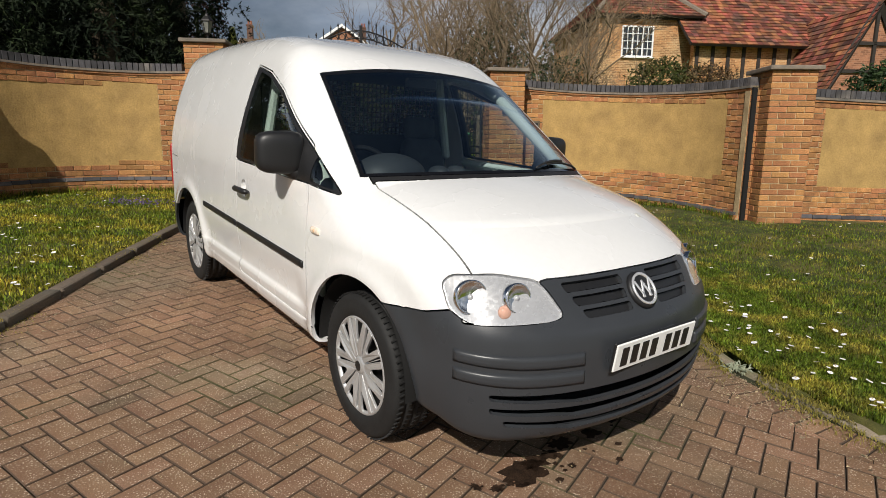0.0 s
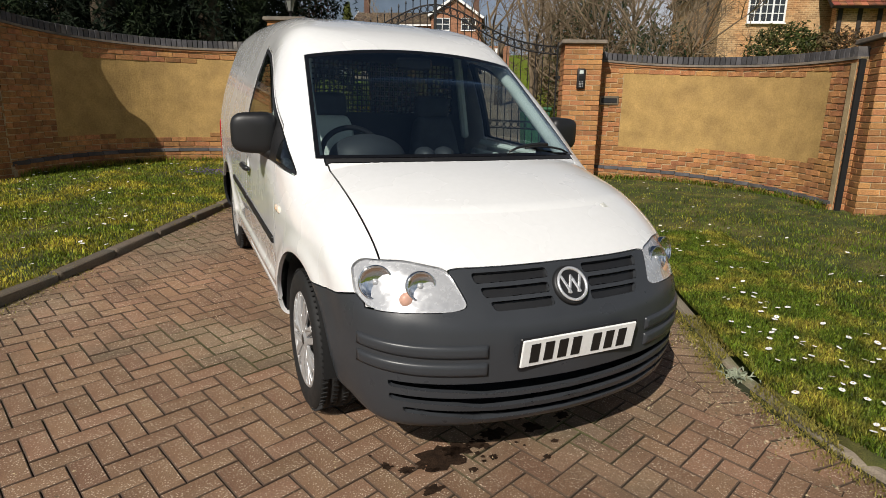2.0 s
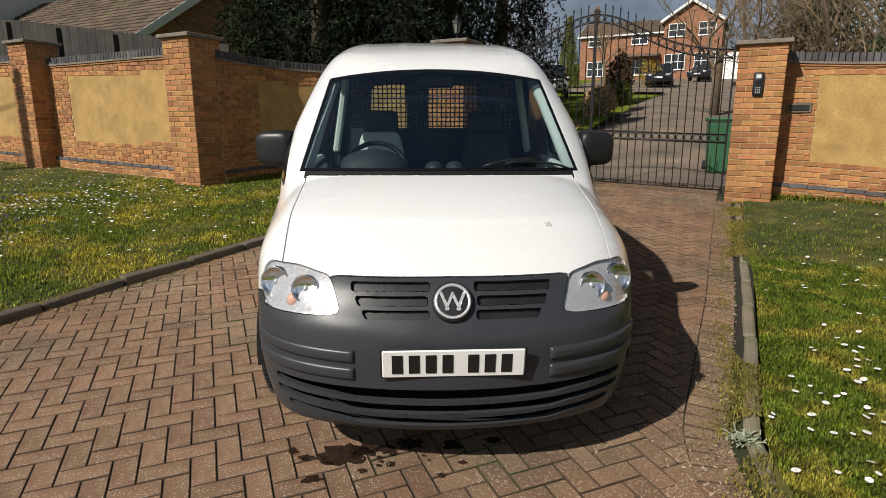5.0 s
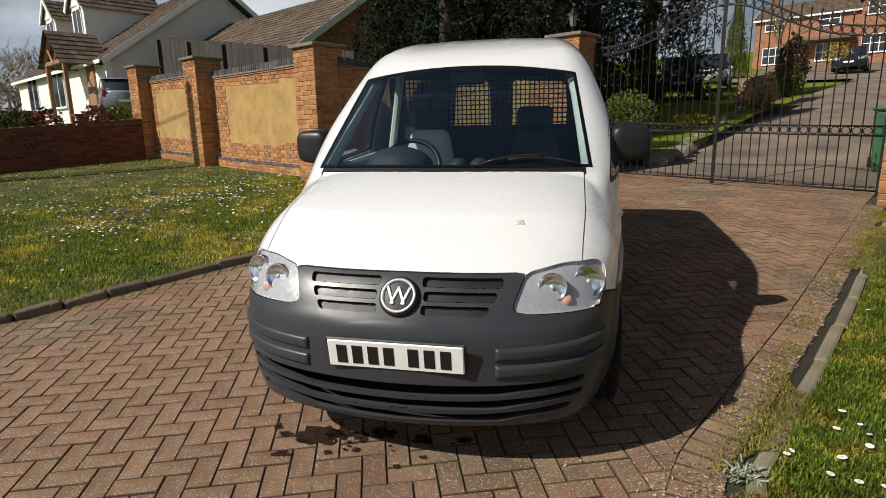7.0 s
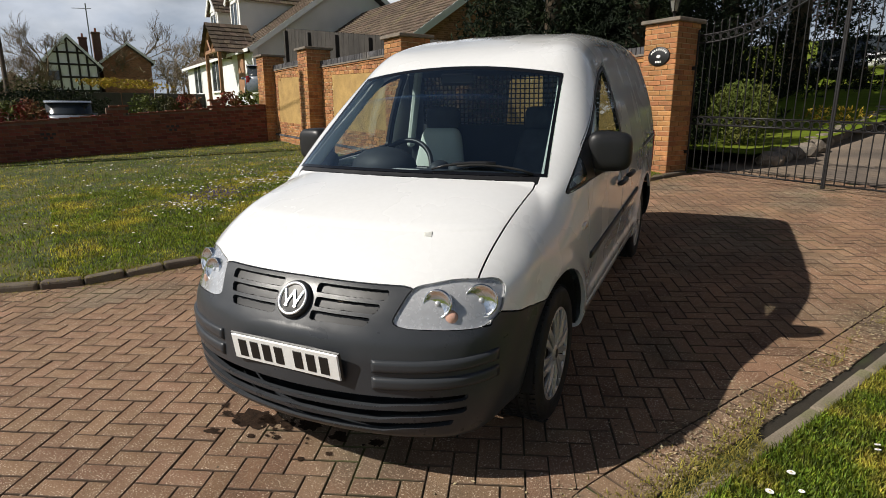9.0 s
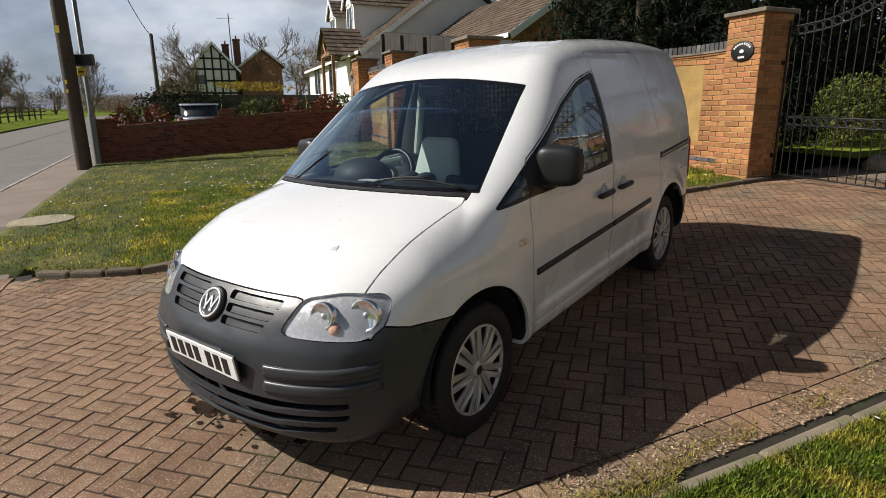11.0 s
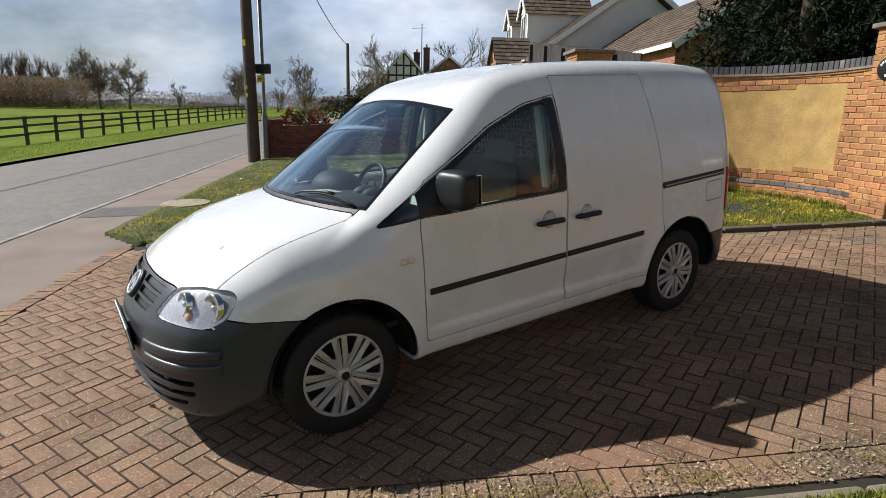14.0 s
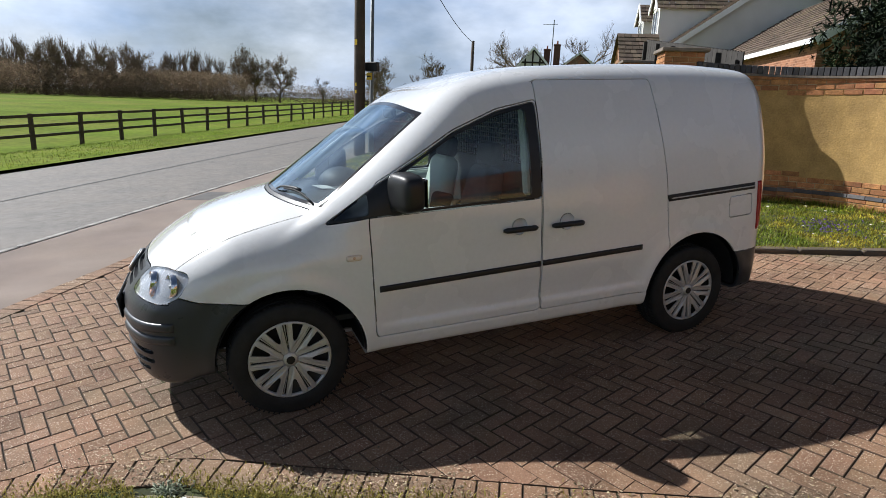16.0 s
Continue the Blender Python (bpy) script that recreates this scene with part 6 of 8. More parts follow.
part("roof", lathe([(0.105, 0.295), (0.10, 0.31), (0.045, 0.37), (0.03, 0.375), (0.025, 0.40), (0.008, 0.42), (0.012, 0.435), (0.0, 0.46)], 6), M["iron"], lantern)
for k in range(6):
    a = 2 * math.pi * k / 6
    part("glazing_bar", tube([(0.047 * math.cos(a), 0.047 * math.sin(a), 0.13), (0.088 * math.cos(a), 0.088 * math.sin(a), 0.30)], 0.006, 5), M["iron"], lantern)

face_n = 6.66 - PIER / 2 - 0.004
plaque = thing("name_plaque", "black oval plaque with pale lettering bars on the gate pier", "plaque", m=at_site(-3.14, face_n - 0.006, 2.225) @ Matrix.Scale(1.24, 4))
part("disc", lathe([(0.0, 0.010), (0.122, 0.010), (0.130, 0.006), (0.130, -0.01), (0.0, -0.01)], 40, Matrix.Rotation(radians(90), 4, "X") @ Matrix.Diagonal((1.15, 0.86, 1, 1))), M["ink"], plaque, "", True)
part("emblem", lathe([(0.0, 0.003), (0.022, 0.003), (0.022, 0.0)], 12, Matrix.Translation((0, -0.011, 0)) @ Matrix.Rotation(radians(90), 4, "X") @ Matrix.Diagonal((1.3, 0.9, 1, 1))), M["plate"], plaque)
for k in range(9):
    a = radians(150 - 15 * k)
    part("lettering_bar", box(0.016, 0.003, 0.022, Matrix.Translation((0.105 * math.cos(a), -0.011, 0.074 * math.sin(a) - 0.005)) @ Matrix.Rotation(-(a - math.pi / 2), 4, "Y")), M["plate"], plaque)
for k in range(4):
    part("lettering_bar", box(0.016, 0.003, 0.022, Matrix.Translation((-0.033 + 0.022 * k, -0.011, -0.075))), M["plate"], plaque)

intercom = thing("intercom", "black entry intercom with keypad on the gate pier", "intercom", m=at_site(1.44, face_n - 0.012, 1.74))
part("housing", box(0.125, 0.05, 0.30, Matrix.Translation((0, -0.01, 0)), 0.02, 3), M["black"], intercom, "", True)
part("camera_window", box(0.06, 0.006, 0.05, Matrix.Translation((0, -0.037, 0.22)), 0.004), M["pale_trim_lit_seat"], intercom, "pale camera window")
part("speaker", box(0.07, 0.006, 0.06, Matrix.Translation((0, -0.037, 0.135)), 0.004), M["void"], intercom)
for r in range(4):
    for c in range(3):
        part("key", box(0.015, 0.008, 0.014, Matrix.Translation((-0.022 + 0.022 * c, -0.037, 0.03 + 0.022 * r)), 0.003), M["cap"], intercom)
M["brass"] = mat("dull_metal_plate", (0.16, 0.13, 0.09), 0.5, metal=0.5, vary=0.2)
slot = thing("letter_box", "dull metal letter slot set in the brick wall", "letter box", m=at_site(1.97, 6.79, 1.52, -4))
part("surround", box(0.30, 0.03, 0.14, Matrix.Translation((0, -0.012, 0)), 0.01), M["brass"], slot)
part("flap", box(0.24, 0.012, 0.075, Matrix.Translation((0, -0.030, 0.032)), 0.006), M["black"], slot)

# ---------------- low brick wall of the next garden ----------------
M["redbrick"] = mat("dark_red_brick", (0.135, 0.042, 0.026), 0.9, vary=0.2, scale=6, fine=120, bump=0.5, rand=0.35, island=True)
M["redmortar"] = mat("sooty_mortar", (0.13, 0.085, 0.06), 0.95, vary=0.2, bump=0.4)
LOW_S = -13.45
low_wall = thing("garden_wall", "low dark red brick garden wall with stepped piers", "wall", kind="structure")
step_top = lambda n: 0.93 + (0.20 if n < -2.5 or -0.2 < n < 0.2 or 2.1 < n < 2.5 else 0.0) + 0.02 * n
core, rb = bmesh.new(), Bricks()
for k in range(33):
    n0, n1 = -3.0 + 0.2 * k, -2.8 + 0.2 * k
    g = at(LOW_S, (n0 + n1) / 2).z
    core = join(core, box(0.21, 0.205, step_top((n0 + n1) / 2) + 0.3, at_site(LOW_S, (n0 + n1) / 2, g - 0.3)))
part("core", core, M["redmortar"], low_wall)
for row in range(16):
    n = -3.0 - (row % 2) * 0.11
    while n < 3.6:
        n0, n1 = max(n, -3.0), min(n + BRICK_L, 3.6)
        if n1 - n0 > 0.05:
            z = 0.02 + COURSE * (row + 0.5)
            if z + 0.04 < step_top((n0 + n1) / 2):
                p, q = site(LOW_S + 0.108, n0), site(LOW_S + 0.108, n1)
                rb.add(Matrix.Translation((0, 0, at(LOW_S, (n0 + n1) / 2).z + z)) @ face_frame(p, q) @ Matrix.Translation(((q - p).length / 2, 0, 0)), (q - p).length, BRICK_H)
        n += BRICK_L + JOINT
for row in range(14):
    rb.add(Matrix.Translation((0, 0, at(LOW_S, -3).z + 0.02 + COURSE * (row + 0.5))) @ face_frame(site(LOW_S - 0.11, -3.004), site(LOW_S + 0.11, -3.004)) @ Matrix.Translation((0.11, 0, 0)), 0.21, BRICK_H)
rb.place("brickwork", M["redbrick"], low_wall)
n = -3.0
while n < 3.5:
    t0 = step_top(n + 0.1)
    g = at(LOW_S, n + 0.1).z
    part("capping", box(0.25, 0.20, 0.045, at_site(LOW_S, n + 0.1, g + t0), 0.006), M["redbrick"], low_wall, "dark brick capping")
    n += 0.205
M["vent"] = mat("cast_vent", (0.03, 0.03, 0.03), 0.8)
for n in (-1.4, 1.2):
    g = at(LOW_S, n).z
    for dz in (0, 0.085):
        for dn in ((-0.11, 0.0, 0.11) if dz else (-0.055, 0.055)):
            part("air_gap", box(0.02, 0.07, 0.055, at_site(LOW_S + 0.105, n + dn, g + 0.5 + dz)), M["vent"], low_wall)

# ---------------- poles and wires ----------------
M["pole"] = mat("creosoted_pole", (0.075, 0.055, 0.040), 0.9, vary=0.3, scale=3, fine=80, bump=0.5)
M["grey_metal"] = mat("galvanised_steel", (0.22, 0.23, 0.23), 0.55, metal=0.5, vary=0.15)
M["yellow"] = mat("yellow_sign", (0.75, 0.50, 0.03), 0.5, vary=0.08)
p0 = at(-12.95, -3.3)
pole = thing("telegraph_pole", "dark wooden telegraph pole with small yellow plates beside the footpath", "pole", m=Matrix.Translation(p0) @ Matrix.Rotation(radians(-0.8), 4, "Y"))
part("shaft", lathe([(0.17, -0.3), (0.165, 0.5), (0.15, 3), (0.125, 8.2), (0.0, 8.25)], 18), M["pole"], pole, "", True)
for z, w in ((3.05, 0.09), (1.95, 0.05), (1.75, 0.05)):
    part("pole_plate", box(w, 0.008, w * 1.7, pose(0.09, -0.13, z, 0, 0, 35)), M["yellow"], pole, "small yellow plate")
p1 = at(-13.3, -3.05)
post = thing("sign_post", "slim grey steel post with a dark box and a yellow sign", "post", m=Matrix.Translation(p1))
part("shaft", lathe([(0.085, -0.3), (0.085, 1.2), (0.055, 1.3), (0.05, 6.5), (0.0, 6.5)], 14), M["grey_metal"], post, "", True)
part("sign_box", box(0.42, 0.16, 0.26, pose(0.12, -0.02, 2.35, 0, 0, 40), 0.02), M["black"], post, "dark box")
part("yellow_sign", box(0.20, 0.02, 0.20, pose(0.04, -0.08, 2.12, 0, 0, 40), 0.01), M["yellow"], post, "yellow hydrant sign")
part("sign_mark", box(0.13, 0.01, 0.03, pose(0.035, -0.095, 2.20, 0, 0, 40)), M["ink"], post)
p2 = at(-42, -3.1)
pole2 = thing("telegraph_pole", "distant wooden telegraph pole", "pole", m=Matrix.Translation(p2))
part("shaft", lathe([(0.15, -0.3), (0.11, 5.6), (0.0, 5.65)], 12), M["pole"], pole2, "", True)


def wire(a, c, sag, r=0.012):
    pts = [Vector(a).lerp(Vector(c), k / 24) - Vector((0, 0, sag * 4 * (k / 24) * (1 - k / 24))) for k in range(25)]
    me = bpy.data.meshes.new("overhead_wire")
    b = tube(pts, r, 5)
    b.to_mesh(me)
    b.free()
    me.materials.append(M["void"])
    return tagged(new("overhead_wire", me), "thin black overhead wire between the poles", "wire")


wire(p2 + Vector((0, 0, 5.5)), p0 + Vector((0, 0, 8.1)), 0.7, 0.02)

# ---------------- houses ----------------
M["whitewall"] = mat("white_render", (0.78, 0.77, 0.74), 0.85, vary=0.05, scale=1.5, fine=60, bump=0.2)
M["greywall"] = mat("pale_grey_render", (0.62, 0.61, 0.58), 0.9, vary=0.07, scale=1.2, fine=50, bump=0.2)
M["tile_brown"] = mat("brown_concrete_tile", (0.115, 0.082, 0.058), 0.85, vary=0.25, scale=3, fine=40, bump=0.3, rand=0.35, island=True, second=(0.13, 0.10, 0.06), second_at=(0.5, 0.65), second_scale=0.8)
M["tile_red"] = mat("old_clay_tile", (0.25, 0.085, 0.045), 0.85, vary=0.25, scale=3, fine=40, bump=0.3, rand=0.6, island=True, second=(0.12, 0.058, 0.042), second_at=(0.45, 0.62), second_scale=1.6)
M["wood"] = mat("oak_porch_timber", (0.30, 0.16, 0.085), 0.75, vary=0.2, scale=4, fine=60, bump=0.2)
M["beam"] = mat("blackened_oak", (0.03, 0.024, 0.02), 0.8, vary=0.2)
M["upvc"] = mat("white_window_frame", (0.80, 0.80, 0.79), 0.5, vary=0.03)
M["pane"] = mat("dark_window_pane", (0.025, 0.03, 0.035), 0.06, vary=0.05, coat=0.3)
M["housebrick"] = mat("weathered_house_brick", (0.37, 0.185, 0.080), 0.9, courses=(1.3, 1.5, 1.6), vary=0.2, scale=1.2, fine=14, bump=0.4, bump_scale=30, second=(0.40, 0.25, 0.13), second_at=(0.45, 0.62), second_scale=0.7)
M["estatebrick"] = mat("red_house_brick", (0.27, 0.125, 0.072), 0.9, courses=(1.3, 1.5, 1.6), vary=0.12, scale=1.2, fine=14, bump=0.3, bump_scale=30)
# chimney brick darkened: the stacks' dark silhouette is put into its colour
M["chimney"] = mat("shaded_chimney_brick", (0.13, 0.07, 0.05), 0.9, vary=0.2, scale=1.2, fine=14, bump=0.3)
M["fence_dark"] = mat("dark_fence_board", (0.040, 0.035, 0.030), 0.9, vary=0.25, scale=3, fine=60, bump=0.3, rand=0.2)


def slab(a, c, d, e, thick=0.06):
    """A sheet with four corners, thickened downwards."""
    b = bmesh.new()
    hi = [b.verts.new(Vector(v)) for v in (a, c, d, e)]
    nrm = (hi[1].co - hi[0].co).cross(hi[3].co - hi[0].co).normalized()
    lo = [b.verts.new(v.co - nrm * thick) for v in hi]
    b.faces.new(hi), b.faces.new(lo[::-1])
    for k in range(4):
        l = (k + 1) % 4
        b.faces.new((hi[k], lo[k], lo[l], hi[l]))
    bmesh.ops.recalc_face_normals(b, faces=b.faces)
    return b


def tiled(a, c, d, e, row=0.30, width=0.30):
    """Overlapping tiles on the plane with eaves a-c and ridge e-d, each its own little slab, as one mesh."""
    a, c, d, e = (Vector(v) for v in (a, c, d, e))
    up = ((e - a) + (d - c)) / 2
    rows = max(2, int(up.length / row))
    nrm = (c - a).cross(e - a).normalized()
    if nrm.z < 0:
        nrm = -nrm
    v, f = [], []
    for r in range(rows):
        t0, t1 = r / rows, min(1.0, (r + 1.12) / rows)
        l0, r0, l1, r1 = a.lerp(e, t0), c.lerp(d, t0), a.lerp(e, t1), c.lerp(d, t1)
        k = max(1, int((r0 - l0).length / width))
        for q in range(k):
            x0, x1 = (q + 0.02) / k, (q + 0.98) / k
            h = 0.035 + random.uniform(0, 0.012)
            p = [l0.lerp(r0, x0) + nrm * h, l0.lerp(r0, x1) + nrm * h, l1.lerp(r1, x1) + nrm * 0.005, l1.lerp(r1, x0) + nrm * 0.005, l0.lerp(r0, x0), l0.lerp(r0, x1)]
            n0 = len(v)
            v += p
            f += [(n0, n0 + 1, n0 + 2, n0 + 3), (n0 + 4, n0 + 5, n0 + 1, n0)]
    return mesh_from("roof_tiles", v, f)


def window(parent, m, w, h, cols=2, rows=1, sill=True, georgian=False):
    """A white framed window in a wall: m has x along the wall, -y outwards, origin at the middle of its foot."""
    win = part("window", box(w, 0.05, h, Matrix.Translation((0, 0.01, 0))), M["pane"], parent, "white framed window", m=m)
    for x in [-w / 2 + w * k / cols for k in range(cols + 1)]:
        part("frame", box(0.07, 0.07, h + 0.07, Matrix.Translation((x, -0.01, -0.035)), 0.006), M["upvc"], win)
    for z in [h * k / rows for k in range(rows + 1)]:
        part("frame", box(w, 0.07, 0.07, Matrix.Translation((0, -0.012, z - 0.035)), 0.006), M["upvc"], win)
    if georgian:
        for x in [-w / 2 + w * (k + 0.5) / cols for k in range(cols)]:
            part("glazing_bar", box(0.03, 0.05, h, Matrix.Translation((x, -0.015, 0))), M["upvc"], win)
        for z in [h * k / 4 for k in (1, 2, 3)]:
            part("glazing_bar", box(w, 0.05, 0.03, Matrix.Translation((0, -0.017, z))), M["upvc"], win)
    if sill:
        part("sill", box(w + 0.12, 0.14, 0.05, Matrix.Translation((0, -0.05, -0.085)), 0.006), M["upvc"], win)
    return win


def gabled(root, s0, s1, n0, n1, z0, eaves, ridge, wall, tile, along="s", over=0.3, wall_end=None):
    """Four walls and a pitched roof whose ridge runs along s or n. The root sits at the site's origin."""
    wall_end = wall_end or wall
    mid_n, mid_s = (n0 + n1) / 2, (s0 + s1) / 2
    part("wall", box(s1 - s0, 0.25, eaves - z0, Matrix.Translation((mid_s, n0 + 0.125, z0))), wall if along == "s" else wall_end, root)
    part("wall", box(s1 - s0, 0.25, eaves - z0, Matrix.Translation((mid_s, n1 - 0.125, z0))), wall if along == "s" else wall_end, root)
    for s in (s0 + 0.125, s1 - 0.125):
        part("wall", box(0.25, n1 - n0 - 0.5, eaves - z0, Matrix.Translation((s, mid_n, z0))), wall_end if along == "s" else wall, root)
    if along == "s":
        for s, sg in ((s0, 1), (s1, -1)):
            g = prism([(n0, eaves), (n1, eaves), (mid_n, ridge)], 0.25, Matrix(((0, 0, sg, s), (1, 0, 0, 0), (0, 1, 0, 0), (0, 0, 0, 1))))
            bmesh.ops.recalc_face_normals(g, faces=g.faces)
            part("gable", g, wall_end, root)
        k = (ridge - eaves) / (mid_n - n0)
        for n, sg in ((n0, -1), (n1, 1)):
            a, c = (s0 - over, n + sg * over, eaves - k * over), (s1 + over, n + sg * over, eaves - k * over)
            d, e = (s1 + over, mid_n, ridge), (s0 - over, mid_n, ridge)
            rf = part("roof", slab(*( (a, c, d, e) if sg < 0 else (c, a, e, d)), 0.12), M["beam"], root)
            me = tiled(a, c, d, e)
            me.materials.append(tile)
            tagged(part("tiles", me, None, rf), kind="stuff")
            for s in (s0 - over, s1 + over):
                part("bargeboard", slab((s - 0.02, n + sg * over, eaves - k * over + 0.02), (s + 0.02, n + sg * over, eaves - k * over + 0.02), (s + 0.02, mid_n, ridge + 0.02), (s - 0.02, mid_n, ridge + 0.02), 0.24), M["upvc"], rf, "white bargeboard")
            part("fascia", box(s1 - s0 + 2 * over, 0.03, 0.16, Matrix.Translation((mid_s, n + sg * (over + 0.02), eaves - k * over - 0.14))), M["upvc"], rf, "white fascia")
    else:
        for n, sg in ((n0, 1), (n1, -1)):
            g = prism([(s0, eaves), (s1, eaves), (mid_s, ridge)], 0.25, Matrix(((1, 0, 0, 0), (0, 0, sg, n), (0, 1, 0, 0), (0, 0, 0, 1))))
            bmesh.ops.recalc_face_normals(g, faces=g.faces)
            part("gable", g, wall_end, root)
        k = (ridge - eaves) / (mid_s - s0)
        for s, sg in ((s0, -1), (s1, 1)):
            a, c = (s + sg * over, n0 - over, eaves - k * over), (s + sg * over, n1 + over, eaves - k * over)
            d, e = (mid_s, n1 + over, ridge), (mid_s, n0 - over, ridge)
            rf = part("roof", slab(*((a, c, d, e) if sg > 0 else (c, a, e, d)), 0.12), M["beam"], root)
            me = tiled(a, c, d, e)
            me.materials.append(tile)
            tagged(part("tiles", me, None, rf), kind="stuff")
            for n in (n0 - over,):
                part("bargeboard", slab((s + sg * over, n - 0.02, eaves - k * over + 0.02), (s + sg * over, n + 0.02, eaves - k * over + 0.02), (mid_s, n + 0.02, ridge + 0.02), (mid_s, n - 0.02, ridge + 0.02), 0.24), M["upvc"], rf, "white bargeboard")


def chimney(root, s, n, z, h, w=0.6):
    c = part("chimney", box(w, w, h, Matrix.Translation((s, n, z)), 0.02), M["chimney"], root, "brick chimney stack")
    part("chimney_head", box(w + 0.12, w + 0.12, 0.16, Matrix.Translation((s, n, z + h - 0.2)), 0.02), M["chimney"], c)
    for dx in (-0.14, 0.14):
        part("chimney_pot", lathe([(0.09, 0), (0.11, 0.05), (0.085, 0.35), (0.10, 0.4), (0.0, 0.4)], 12, Matrix.Translation((s + dx, n, z + h))), M["tile_red"], c, "", True)


SITE = pose(0, 0, 0, 0, 0, SITE_YAW)
# white chalet house with two dormers and an oak porch
white = thing("chalet_house", "white rendered chalet house with brown tiled roof and oak porch", "house", m=SITE)
gabled(white, -43.2, -27.3, 7.5, 18.4, 0.9, 4.75, 8.6, M["whitewall"], M["tile_brown"], wall_end=M["greywall"])
for s, w in ((-39.9, 2.1), (-34.8, 2.1)):
    window(white, Matrix.Translation((s, 7.5, 2.75)), w, 1.8, 2, 1)
part("front_door", box(1.0, 0.1, 2.1, Matrix.Translation((-29.3, 7.46, 2.35)), 0.02), M["wood"], white, "brown panelled front door")
for s in (-32.8, -37.6):
    dm = part("dormer", box(1.9, 3.6, 2.5, Matrix.Translation((s, 10.1, 5.3))), M["whitewall"], white, "white dormer with a tiled roof")
    window(dm, Matrix.Translation((s, 8.29, 6.0)), 1.25, 1.55, 2, 1)
    for sg in (-1, 1):
        me = tiled((s + sg * 1.2, 8.1, 7.55), (s + sg * 1.2, 12.2, 7.55), (s, 12.2, 8.75), (s, 8.1, 8.75))
        me.materials.append(M["tile_brown"])
        tagged(part("dormer_tiles", me, None, dm), kind="stuff")
        part("bargeboard", slab((s + sg * 1.23, 8.06, 7.5), (s + sg * 1.23, 8.12, 7.5), (s, 8.12, 8.75), (s, 8.06, 8.75), 0.2), M["upvc"], dm)
    part("dormer_gable", prism([(s - 0.95, 7.75), (s + 0.95, 7.75), (s, 8.68)], 0.1, Matrix(((1, 0, 0, 0), (0, 0, 1, 8.25), (0, 1, 0, 0), (0, 0, 0, 1)))), M["whitewall"], dm)
porch = part("porch", box(2.9, 0.16, 0.16, Matrix.Translation((-29.4, 6.1, 4.45))), M["wood"], white, "open oak porch with a tiled roof")
for s in (-30.7, -28.1):
    part("porch_post", box(0.16, 0.16, 2.9, Matrix.Translation((s, 6.1, 1.6)), 0.01), M["wood"], porch)
for sg in (-1, 1):
    part("porch_rafter", tube([(-29.4 + sg * 1.5, 6.05, 4.45), (-29.4, 6.05, 5.75)], 0.09, 4), M["wood"], porch)
    part("porch_brace", tube([(-29.4 + sg * 0.1, 6.05, 4.5), (-29.4 + sg * 0.65, 6.05, 5.1)], 0.06, 4), M["wood"], porch)
    me = tiled((-29.4 + sg * 1.75, 5.8, 4.35), (-29.4 + sg * 1.75, 7.9, 4.35), (-29.4, 7.9, 5.9), (-29.4, 5.8, 5.9))
    me.materials.append(M["tile_brown"])
    tagged(part("porch_tiles", me, None, porch), kind="stuff")
garage = thing("garage", "brick garage with a low brown tiled roof", "garage", m=SITE)
gabled(garage, -27.2, -15.85, 9.85, 17.55, 0.9, 4.265, 6.8, M["estatebrick"], M["tile_brown"], over=0.25)

# boarded fence above the frontage wall
fence_g = thing("board_fence", "dark stained close-boarded fence behind the wall", "fence", m=SITE)
s = -14.6
k = 0
while s < -6.5:
    hh = 2.68 + 0.165 * (-6.5 - s) * 0.85
    part("board", box(0.134, 0.02, hh - 0.6, Matrix.Translation((s, 4.75 + (0.003 if k % 2 else 0), 0.6)), 0.002), M["fence_dark"], fence_g)
    if k % 13 == 0:
        part("fence_post", box(0.10, 0.10, hh - 0.66, Matrix.Translation((s, 4.70, 0.6)), 0.005), M["fence_dark"], fence_g)
    s += 0.135
    k += 1
part("fence_rail", box(8.1, 0.05, 0.07, Matrix.Translation((-10.6, 4.70, 2.5))), M["fence_dark"], fence_g)

# old farmhouse behind the right wall
farm = thing("farmhouse", "old brick farmhouse with a hipped clay tile roof", "house", m=SITE)
fz, fe = 0.8, 7.0
for bx in ((4.6, 0.3, 11.8, 23.45), (4.6, 0.3, 11.8, 29.75)):
    part("wall", box(bx[0], bx[1], fe - fz, Matrix.Translation((bx[2], bx[3], fz))), M["housebrick"], farm)
for s in (9.65, 13.95):
    part("wall", box(0.3, 6.0, fe - fz, Matrix.Translation((s, 26.6, fz))), M["housebrick"], farm)
window(farm, Matrix.Translation((11.35, 23.3, 5.35)), 1.45, 1.30, 3, 1, True, True)
part("eaves_band", box(5.0, 6.9, 0.16, Matrix.Translation((11.8, 26.6, fe - 0.02))), M["beam"], farm)
hips = [((9.2, 22.9, fe + 0.1), (14.4, 22.9, fe + 0.1), (11.8, 25.6, 9.6), (11.8, 25.6, 9.6)), ((9.2, 30.2, fe + 0.1), (9.2, 22.9, fe + 0.1), (11.8, 25.6, 9.6), (11.8, 27.6, 9.6)), ((14.4, 22.9, fe + 0.1), (14.4, 30.2, fe + 0.1), (11.8, 27.6, 9.6), (11.8, 25.6, 9.6))]
for q in hips:
    rf = part("roof", slab(*q, 0.1), M["beam"], farm)
    me = tiled(*q, 0.2, 0.2)
    me.materials.append(M["tile_red"])
    tagged(part("tiles", me, None, rf), kind="stuff")
for a, c in (((9.2, 22.9, fe + 0.15), (11.8, 25.6, 9.68)), ((14.4, 22.9, fe + 0.15), (11.8, 25.6, 9.68))):
    part("hip_ridge", tube([a, c], 0.11, 6), M["stone"], farm, "pale hip tiles")
